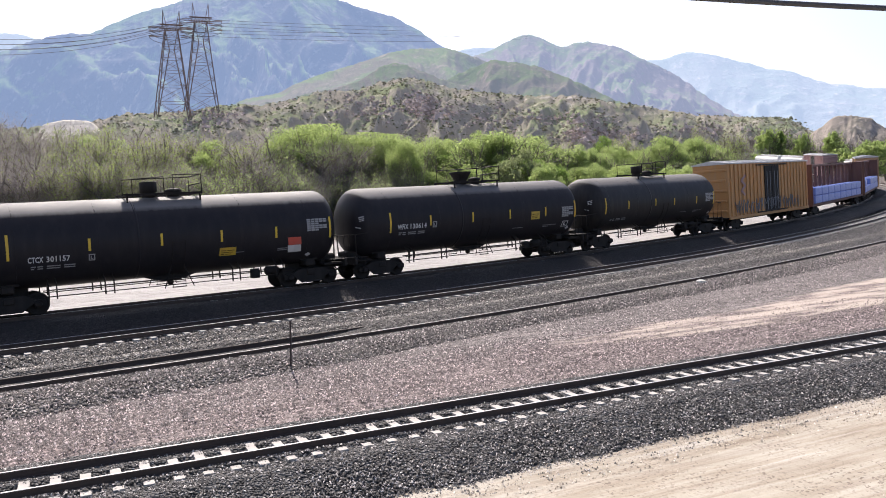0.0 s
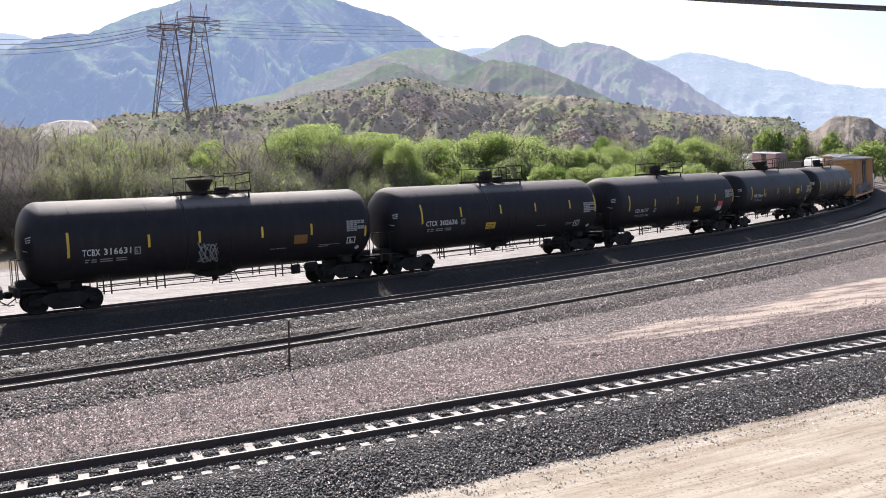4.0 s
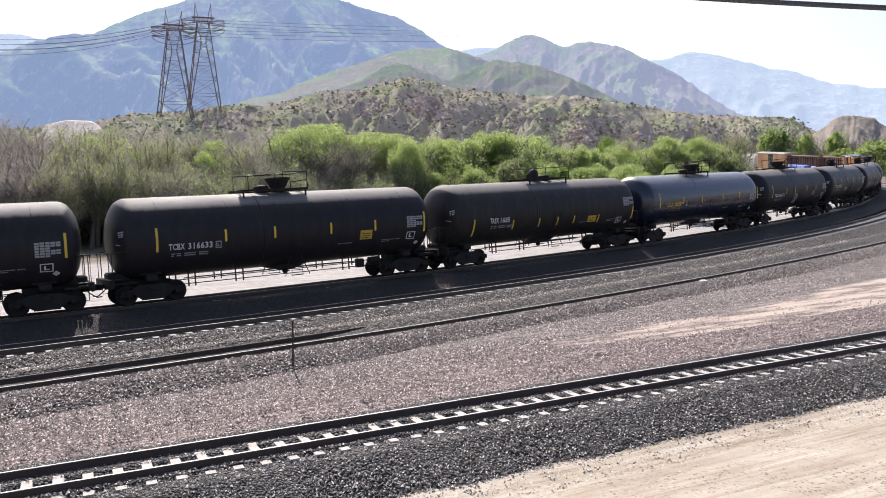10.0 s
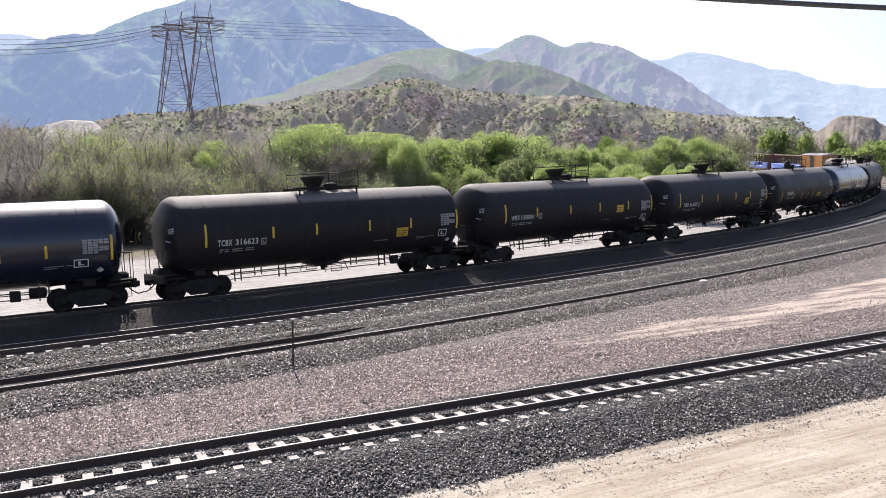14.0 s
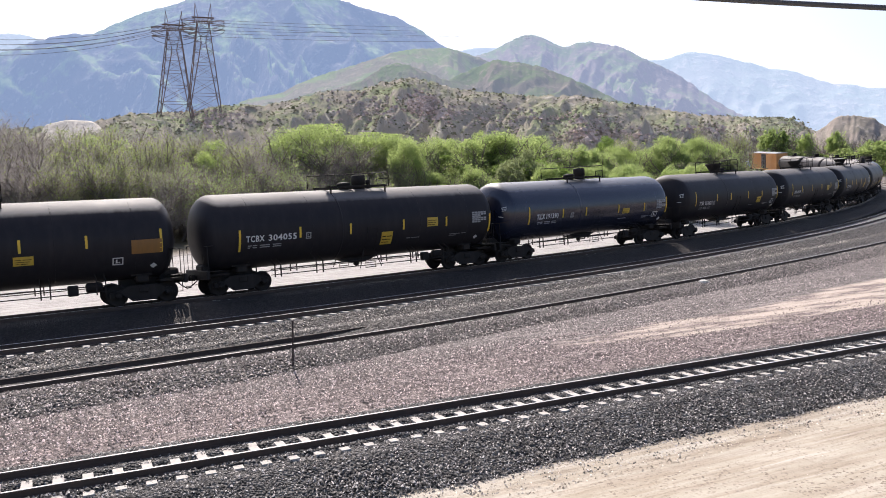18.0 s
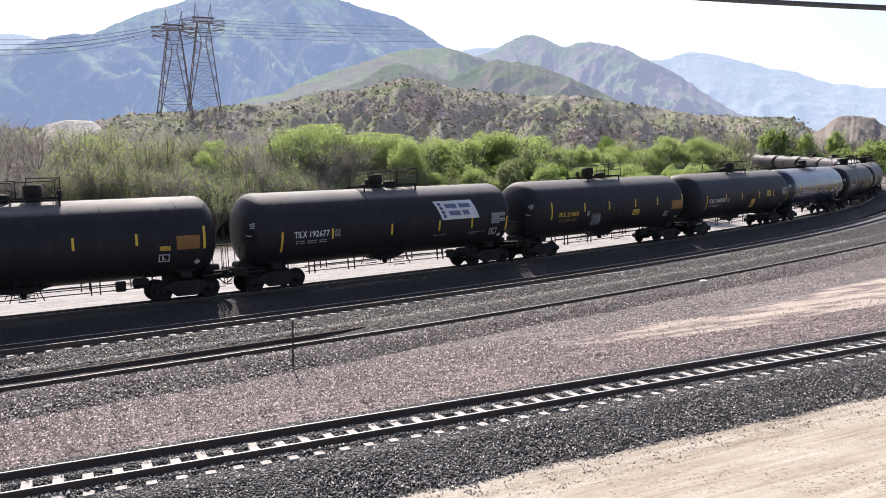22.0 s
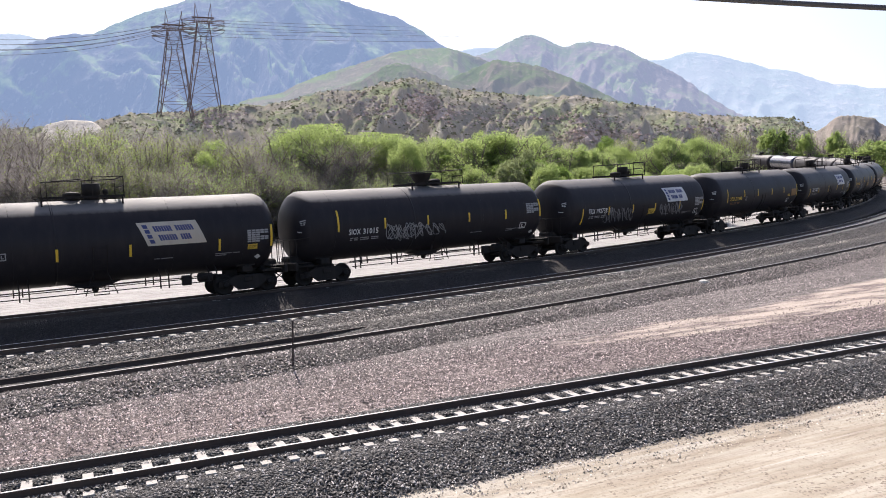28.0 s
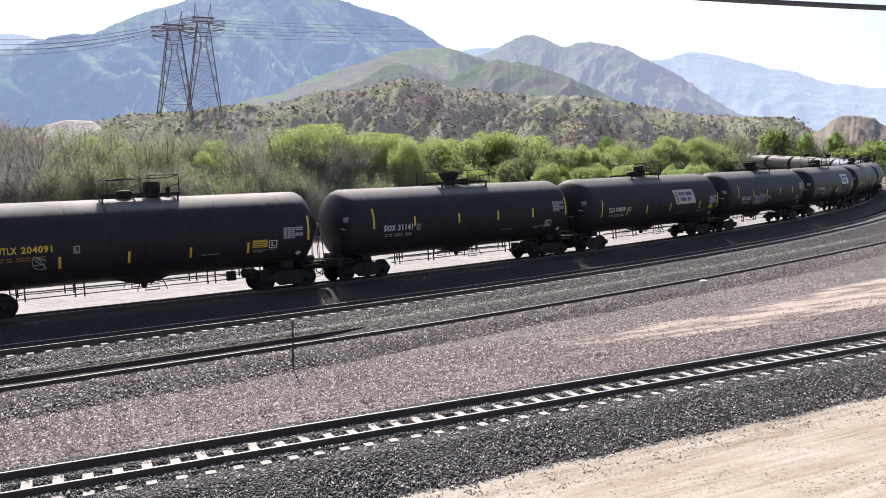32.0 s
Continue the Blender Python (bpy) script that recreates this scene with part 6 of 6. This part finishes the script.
def plant(kind, bearing, away, rise, stretch=1.0):
    """A tree at a bearing and distance whose top shows at a rise, in degrees."""
    x, y = away * math.sin(radians(bearing)), away * math.cos(radians(bearing))
    z = float(ground_height(np.array([x]), np.array([y]))[0][0])
    tall = EYE[2] + away * math.tan(radians(rise)) - z
    trunk, crown, twigs = tree_rng.choice(PROTOS[kind])
    size = tall / (9.0 if kind != "bush" else 4.0)
    t = tagged(new(WORDS[kind][1]), WORDS[kind][0], "tree" if kind != "bush" else "bush", "trees beyond the railway")
    t.matrix_basis = Matrix.Translation((x, y, z - 0.1)) @ Matrix.Rotation(tree_rng.uniform(0, 6.28), 4, "Z") @ Matrix.Diagonal((size * stretch, size * stretch, size, 1))
    part("trunk", trunk, None, t)
    if crown:
        part("crown", crown, None, t)
    if twigs:
        tagged(part("twig_mass", twigs, None, t), kind="stuff")
    return t


def belt(kind, b0, b1, count, near, far, rise0, rise1, stretch=1.0):
    for i in range(count):
        b = b0 + (b1 - b0) * (i + tree_rng.uniform(0.1, 0.9)) / count
        plant(kind, b, tree_rng.uniform(near, far), tree_rng.uniform(rise0, rise1), stretch * tree_rng.uniform(0.85, 1.2))


# grey leafless trees and thin green ones at the left
belt("bare", -33, -24.5, 16, 92, 112, 3.5, 4.6, 1.0)
belt("bare", -33, -25, 7, 82, 92, 2.0, 3.2, 1.0)
belt("sparse", -26.2, -21.8, 6, 88, 98, 3.5, 4.0, 0.8)
plant("clumped", -23.3, 90, 3.7, 0.75)
plant("clumped", -22.2, 91, 3.45, 0.75)
plant("clumped", -22.9, 86, 2.3, 0.8)
plant("flecked", -24.4, 86, 2.6, 0.8)
belt("bare", -24.5, -10.5, 24, 96, 120, 3.2, 4.0, 1.0)
belt("sparse", -21.5, -11, 12, 86, 98, 2.6, 3.7, 0.9)
belt("flecked", -21, -11, 8, 80, 88, 1.2, 2.6, 0.9)
belt("bare", -30, -10, 8, 80, 90, 0.6, 2.0, 1.1)
plant("clumped", -15.9, 90, 3.3, 0.75)
plant("bare", -12.9, 86, 3.1, 0.9)
plant("flecked", -11.9, 84, 1.9, 0.8)
belt("sparse", -25.5, -21.5, 4, 80, 84, 1.4, 2.4, 0.9)
belt("sparse", -27.0, -22.6, 5, 100, 112, 3.55, 3.8, 1.1)
# round leafy crowns on bare stems
for bearing, away, rise, stretch in ((-10.9, 93, 3.35, 0.75), (-9.6, 91, 4.0, 0.9), (-8.2, 95, 4.1, 0.85), (-6.3, 93, 3.4, 0.8), (-5.0, 96, 3.55, 0.9), (-3.8, 94, 3.5, 0.8), (-2.6, 90, 3.1, 0.6)):
    plant("green", bearing, away, rise, stretch)
belt("bare", -9.6, -6.4, 4, 88, 96, 2.5, 3.3, 0.9)
belt("flecked", -10.5, -2, 8, 80, 90, 0.8, 2.0, 0.9)
belt("sparse", -7, 0, 6, 98, 108, 2.2, 3.2)
# dense crowns down to the ground
for bearing, away, rise, stretch in ((-1.3, 96, 3.35, 0.8), (0.3, 98, 3.65, 0.95), (1.9, 97, 3.6, 0.95), (3.3, 100, 3.85, 1.0), (4.7, 98, 4.0, 1.0), (6.0, 101, 3.75, 0.9), (7.1, 102, 3.2, 0.8), (8.3, 104, 2.65, 0.95), (9.4, 104, 2.85, 0.95), (10.5, 106, 2.6, 0.9),
                                     (12.4, 116, 2.95, 0.8), (13.6, 122, 2.6, 0.9), (14.9, 120, 3.0, 0.95), (15.8, 122, 3.55, 0.85), (17.0, 126, 3.45, 0.85), (18.0, 128, 3.2, 0.75), (19.0, 132, 2.95, 0.7)):
    plant("full", bearing, away, rise, stretch)
belt("deep", 0, 8, 6, 90, 96, 1.0, 2.1, 1.0)
plant("bush", 5.6, 90, 2.4, 0.6)
plant("deep", 11.5, 124, 3.35, 0.55)
plant("sparse", 13.1, 130, 3.55, 0.9)
plant("sparse", 18.3, 150, 3.9, 0.8)
plant("sparse", 19.3, 156, 4.1, 0.8)
belt("full", -1.0, 18.0, 15, 86, 100, 0.3, 1.7, 1.0)
belt("full", 14.5, 19.6, 5, 116, 136, 1.7, 2.5)
plant("bush", 17.6, 112, 1.45, 0.8)
plant("bush", 19.2, 126, 2.3, 0.6)
plant("bush", 16.6, 110, 0.9, 0.8)
# beyond the far side of the bend
belt("far_bare", 17, 31, 22, 300, 340, 3.0, 4.1, 1.1)
plant("far_green", 21.9, 290, 3.75, 0.6)
plant("far_deep", 22.7, 292, 3.6, 0.55)
plant("far_green", 24.1, 290, 3.4, 0.5)
plant("far_green", 25.8, 292, 3.5, 0.5)
plant("far_green", 26.4, 296, 2.8, 0.6)
belt("far_green", 20.5, 31, 14, 280, 300, 1.7, 2.4)
belt("far_green", 28, 31.5, 6, 180, 230, 1.5, 3.2)


# ---- power towers ----
galvanized = paint("weathered_tower_steel", (0.17, 0.118, 0.11), (0.25, 0.185, 0.17), 0.7, 0.0)
wire_mat = material("dark_wire", lambda k: k.color(k.mix(k.noise(0.5), (0.05, 0.05, 0.055), (0.1, 0.1, 0.105))), 0.6)


def power_tower(bearing, away, tall, turn):
    x, y = away * math.sin(radians(bearing)), away * math.cos(radians(bearing))
    z = field_height("chaparral_hill", x, y) - 1.0
    t = tagged(new("power_tower"), "tall rusty lattice steel power line tower", "power tower", "power line towers")
    t.matrix_basis = Matrix.Translation((x, y, z)) @ Matrix.Rotation(turn, 4, "Z")
    waist, top = tall * 0.83, tall

    def half(h):
        return 9.2 + (3.2 - 9.2) * min(1.0, h / waist)

    for sx in (-1, 1):
        for sy in (-1, 1):
            part("leg", Shape().tube([(sx * half(0), sy * half(0), 0), (sx * half(waist), sy * half(waist), waist)], 0.32, 4), galvanized, t)
    levels = [0, 0.2, 0.38, 0.54, 0.68, 0.8, 0.9, 1.0]
    for face in range(4):
        rot = Matrix.Rotation(face * math.pi / 2, 4, "Z")
        for lo, hi in zip(levels, levels[1:]):
            a, b = lo * waist, hi * waist
            sh = Shape().tube([(-half(a), -half(a), a), (half(b), -half(b), b)], 0.1, 4).tube([(half(a), -half(a), a), (-half(b), -half(b), b)], 0.1, 4)
            sh.tube([(-half(b), -half(b), b), (half(b), -half(b), b)], 0.11, 4)
            part("brace", sh, galvanized, t, "", rot)
    # inner legs that open to the bridge
    for s in (-1, 1):
        part("inner_leg", Shape().tube([(s * 8.2, 0, 0), (s * 1.2, 0, waist * 0.78), (s * 3.2, 0, waist)], 0.26, 4), galvanized, t)
    # bridge across the top, and two horns
    sh = Shape()
    for dy in (-2.6, 2.6):
        for h in (waist, waist + 2.6):
            sh.tube([(-6.0, dy * (0.3 if h > waist else 1), h), (6.0, dy * (0.3 if h > waist else 1), h)], 0.26, 4)
        for i in range(7):
            sh.tube([(-5.0 + i * 1.43, dy, waist), (-4.3 + i * 1.43, dy * 0.3, waist + 2.6), (-3.57 + i * 1.43, dy, waist)], 0.2, 4)
    part("bridge", sh, galvanized, t)
    for s in (-1, 1):
        sh = Shape()
        for dx in (-1.2, 1.2):
            for dy in (-1.2, 1.2):
                sh.tube([(s * 3.4 + dx, dy, waist), (s * 4.2, 0, top)], 0.16, 4)
        part("horn", sh, galvanized, t)
    # strain insulators on both sides of the bridge, with jumper loops under it
    for h, dy in ((waist + 1.4, -1.5), (waist - 0.4, 0.0), (waist - 2.6, 1.5)):
        for s in (-1, 1):
            part("insulator", Shape().tube([(s * 4.6, dy, h), (s * 11.5, dy * 1.4, h - 0.7)], 0.2, 6).tube([(s * 4.6, dy + 0.7, h - 0.8), (s * 11.5, dy * 1.4 + 0.7, h - 1.0)], 0.2, 6), galvanized, t)
        part("jumper", Shape().tube([(11.5 * math.cos(a), dy, h - 0.8 - 4.2 * math.sin(a)) for a in np.linspace(0, math.pi, 15)], 0.12, 4), wire_mat, t)
    return t, Vector((x, y, z + waist))


tower_a, head_a = power_tower(-18.28, 462, 58.5, 0.25)
tower_b, head_b = power_tower(-16.4, 474, 60, 0.25)


def wire(p, q, sag, name="power_line", r=0.09):
    pts = [p.lerp(q, i / 24) - Vector((0, 0, sag * 4 * (i / 24) * (1 - i / 24))) for i in range(25)]
    ob = new(name, Shape().tube(pts, r, 4).mesh(name, wire_mat))
    return tagged(ob, "thin dark high-voltage wire strung between towers", "power line", "power lines")


def far_point(bearing, away, rise):
    return Vector((away * math.sin(radians(bearing)), away * math.cos(radians(bearing)), EYE[2] + away * math.tan(radians(rise))))


for i, (lo, hi) in enumerate(((8.95, 1.5), (8.6, 0.0), (8.2, -1.8))):
    wire(head_a + Vector((-5.5, -2, hi)), far_point(-34, 380, lo - 0.6), 6)
    wire(head_b + Vector((-6.0, -2, hi + 1)), far_point(-34, 400, lo - 0.35), 7)
for i, (rise, hi) in enumerate(((10.75, 1.2), (10.45, -0.3), (10.1, -2.0))):
    wire(head_b + Vector((6.0, 0, hi)), far_point(6, 800, rise), 2)
    wire(head_a + Vector((6.0, 0, hi - 1)), far_point(6, 820, rise - 0.12), 3)


# ---- small things by the tracks ----
post_steel = paint("rusty_post_steel", (0.045, 0.032, 0.028), (0.1, 0.07, 0.055), 0.8)
marker = tagged(new("marker_post"), "thin rusty steel marker post between the tracks", "post")
marker.matrix_basis = Matrix.Translation((-4.99, 26.36, -0.05))
part("post", Shape().box((0, 0, 0.8), (0.06, 0.05, 1.75), 0.01), post_steel, marker)
part("cap", Shape().box((0, 0, 1.69), (0.075, 0.06, 0.06), 0.015), post_steel, marker)

pale_stone = paint("pale_concrete_lump", (0.6, 0.58, 0.54), (0.5, 0.47, 0.43), 0.85)
sh = Shape().lathe([(-0.05, 0.1), (0.05, 0.2), (0.14, 0.17), (0.2, 0.05), (0.2, 0.001)], (0, 0, 0), "z", 8, False)
rr = random.Random(4)
sh.v = [(x * 1.5 + rr.uniform(-0.03, 0.03), y + rr.uniform(-0.03, 0.03), z + rr.uniform(-0.02, 0.02)) for x, y, z in sh.v]
stone = tagged(new("stone", sh.mesh("stone", pale_stone)), "pale loose stone lying on the gravel", "stone")
stone.matrix_basis = Matrix.Translation((13.46, 41.12, 1.13))

# a thick cable close overhead
ends = [far_point(18.18, 13.0, 12.08), far_point(22.97, 13.0, 11.47), far_point(28.37, 13.0, 10.72)]
cable = new("overhead_cable", Shape().tube([ends[0] * ((1 - t) * (1 - 2 * t)) + ends[1] * (4 * t * (1 - t)) + ends[2] * (t * (2 * t - 1)) for t in (i / 12 for i in range(-8, 24))], 0.039, 8).mesh("overhead_cable", wire_mat))
tagged(cable, "thick black overhead cable near the camera", "cable")


# ---- loose ballast stones, too many to count ----
def stones(name, key, s0, s1, bands, mat, label, seed, grow=1.0, on_ground=False):
    """Angular stones lying on a bed: bands of (offset from, offset to, up from, up to, how many)."""
    rnd = np.random.RandomState(seed)
    base = np.array([(1, 0, -0.2), (-1, 0, -0.2), (0, 1, -0.2), (0, -1, -0.2), (0.2, 0.1, 0.85)], float)
    tri = np.array([(0, 2, 4), (2, 1, 4), (1, 3, 4), (3, 0, 4)])
    places = []
    for o0, o1, u0, u1, n in bands:
        t = rnd.uniform(0, 1, n)
        s = s0 + (s1 - s0) * rnd.uniform(0, 1, n) ** 1.6
        ss, xs, ys, aa, zs = LINES[key]
        x, y, a, z = (np.interp(s, ss, w) for w in (xs, ys, aa, zs))
        o, u = o0 + (o1 - o0) * t, u0 + (u1 - u0) * t
        c = TRACKS[key][7]
        places.append(np.stack([x - np.sin(a) * (o + c * u), y + np.cos(a) * (o + c * u), z - c * o + u + rnd.uniform(-0.01, 0.03, n)], -1))
    p = np.concatenate(places)
    if on_ground:
        z, away = ground_height(p[:, 0], p[:, 1])
        p[:, 2] = z + rnd.uniform(-0.004, 0.012, len(p))
        # few of them lie on the worn sandy lane
        lane = np.abs(away["D"] - 6.2 - 0.16 * np.clip(p[:, 0] - 13, 0, 60)) / (0.5 + 0.095 * np.clip(p[:, 0] - 3, 0, 40))
        p = p[(lane + rnd.normal(size=len(p)) * 0.2 > 0.8) | (p[:, 0] < 4) | (rnd.rand(len(p)) < 0.12)]
    n = len(p)
    size = grow * rnd.uniform(0.018, 0.04, n)[:, None, None] * rnd.uniform(0.6, 1.4, (n, 5, 1)) * rnd.uniform(0.7, 1.3, (n, 1, 3))
    ang = rnd.uniform(0, 6.28, (n, 1))
    tilt = rnd.uniform(-0.6, 0.6, (n, 1))
    v = base[None] * size
    vx = v[..., 0] * np.cos(ang) - v[..., 1] * np.sin(ang)
    vy = v[..., 0] * np.sin(ang) + v[..., 1] * np.cos(ang)
    vz = v[..., 2] + vx * tilt
    verts = np.stack([vx, vy, vz], -1) + p[:, None, :]
    faces = (tri[None] + 5 * np.arange(n)[:, None, None]).reshape(-1, 3)
    me = bpy.data.meshes.new(name)
    me.vertices.add(5 * n)
    me.vertices.foreach_set("co", verts.reshape(-1).astype(np.float32))
    me.loops.add(faces.size)
    me.loops.foreach_set("vertex_index", faces.reshape(-1).astype(np.int32))
    me.polygons.add(len(faces))
    me.polygons.foreach_set("loop_start", np.arange(0, faces.size, 3, dtype=np.int32))
    me.update(calc_edges=True)
    me.materials.append(mat)
    return tagged(new(name, me), label, "gravel", kind="stuff")


def stone_shader(dark, light):
    def build(k):
        r = k.node("NewGeometry").outputs["Random Per Island"]
        k.color(k.ramp(r, [(0.0, dark), (0.5, tuple(0.85 * a + 0.15 * b for a, b in zip(dark, light))), (0.8, tuple(0.4 * a + 0.6 * b for a, b in zip(dark, light))), (0.95, tuple(min(0.8, 1.4 * b) for b in light))]))
    return build


stone_dark = material("crushed_granite", stone_shader((0.026, 0.024, 0.024), (0.36, 0.335, 0.32)), 0.7)
stone_grey = material("crushed_grey_stone", stone_shader((0.035, 0.032, 0.03), (0.4, 0.365, 0.335)), 0.75)
stone_red = material("crushed_reddish_stone", stone_shader((0.05, 0.039, 0.038), (0.46, 0.372, 0.362)), 0.75)
stone_pink = material("crushed_pinkish_stone", stone_shader((0.048, 0.041, 0.04), (0.46, 0.4, 0.38)), 0.75)
# the band at -1.05 to -0.84 darkens the ties where the rail shades them
stones("ballast_stones", "D", -9, 60, [(-3.2, -1.8, -1.0, -0.28, 50000), (-1.8, -1.36, -0.26, -0.23, 9000), (-1.36, -1.08, -0.24, -0.22, 4000), (-1.05, -0.84, -0.17, -0.165, 4500), (-0.68, 0.2, -0.33, -0.33, 4000), (0.3, 0.68, -0.21, -0.195, 4500), (1.3, 1.9, -0.22, -0.23, 9000), (1.9, 2.75, -0.23, -0.5, 9000)], stone_dark, "loose dark granite ballast stones", 1, 0.88)
stones("gravel_stones", "D", -14, 60, [(2.6, 7.2, -0.55, -0.55, 68000)], stone_red, "loose reddish gravel stones", 2, 1.06, True)
stones("ballast_stones", "C", -12, 60, [(1.2, 2.4, 0.08, -0.03, 12000), (2.4, 3.9, -0.03, -0.38, 12000)], stone_grey, "loose grey ballast stones", 3, 1.1)
stones("gravel_stones", "C", -12, 60, [(-5.2, -1.8, -0.3, -0.3, 34000)], stone_pink, "loose pinkish grey gravel stones", 6, 0.95, True)
stones("gravel_stones", "C", -12, 60, [(-2.7, -1.9, -0.62, -0.31, 14000), (-1.9, -1.4, -0.31, -0.16, 12000), (-1.4, -0.85, -0.16, -0.155, 9000)], stone_pink, "loose pinkish grey gravel stones", 8, 1.05)
stones("ballast_stones", "B", -12, 50, [(-3.3, -1.5, -0.93, -0.2, 24000)], stone_grey, "loose grey ballast stones", 4, 1.1)
stones("dirt_clods", "D", -14, 60, [(-9.0, -3.2, -1.03, -1.03, 500), (-4.2, -3.1, -1.0, -1.0, 5000)], material("dry_clods", stone_shader((0.2, 0.165, 0.13), (0.56, 0.5, 0.43)), 0.9), "small clods and pebbles on the dirt road", 5, 0.9, True)
stones("ballast_stones", "D", -14, 60, [(-3.75, -3.1, -1.0, -1.0, 3500)], stone_dark, "dark ballast stones strayed onto the dirt", 9, 0.85, True)


def motions():
    """The train rolls along its track at one speed."""
    times = [0.8 * i for i in range(41)]
    for car, s0, half in train:
        rows = []
        for t in times:
            s = s0 + SPEED * t
            a, b = (Vector(on_track("A", np.array(s + d))[0]) for d in (-half, half))
            d = (b - a).normalized()
            m = Matrix.Translation((a + b) / 2) @ Matrix.Rotation(math.atan2(d.y, d.x), 4, "Z") @ Matrix.Rotation(-math.asin(d.z), 4, "Y") @ Matrix.Rotation(-math.atan(TRACKS["A"][7]), 4, "X")
            rows.append((t, m))
        walk(car, rows)
    starts = {car: s0 for car, s0, half in train}
    step = 0.07
    for wheel, car, place in spinning:
        # wheels are keyed while their car is on the side of the bend before the camera
        t0, t1 = max(0.0, (-20 - starts[car]) / SPEED), min(32.0, (140 - starts[car]) / SPEED)
        if t1 <= t0:
            t0, t1 = 0.0, 0.7
        ts = sorted({0.0, 32.0} | {round(t0 + step * i, 3) for i in range(int((t1 - t0) / step) + 1)})
        walk(wheel, [(t, Matrix.Translation(place) @ Matrix.Rotation(SPEED * (min(max(t, t0), t0 + step * int((t1 - t0) / step)) - t0) / WHEEL_R, 4, "Y")) for t in ts])


motions()
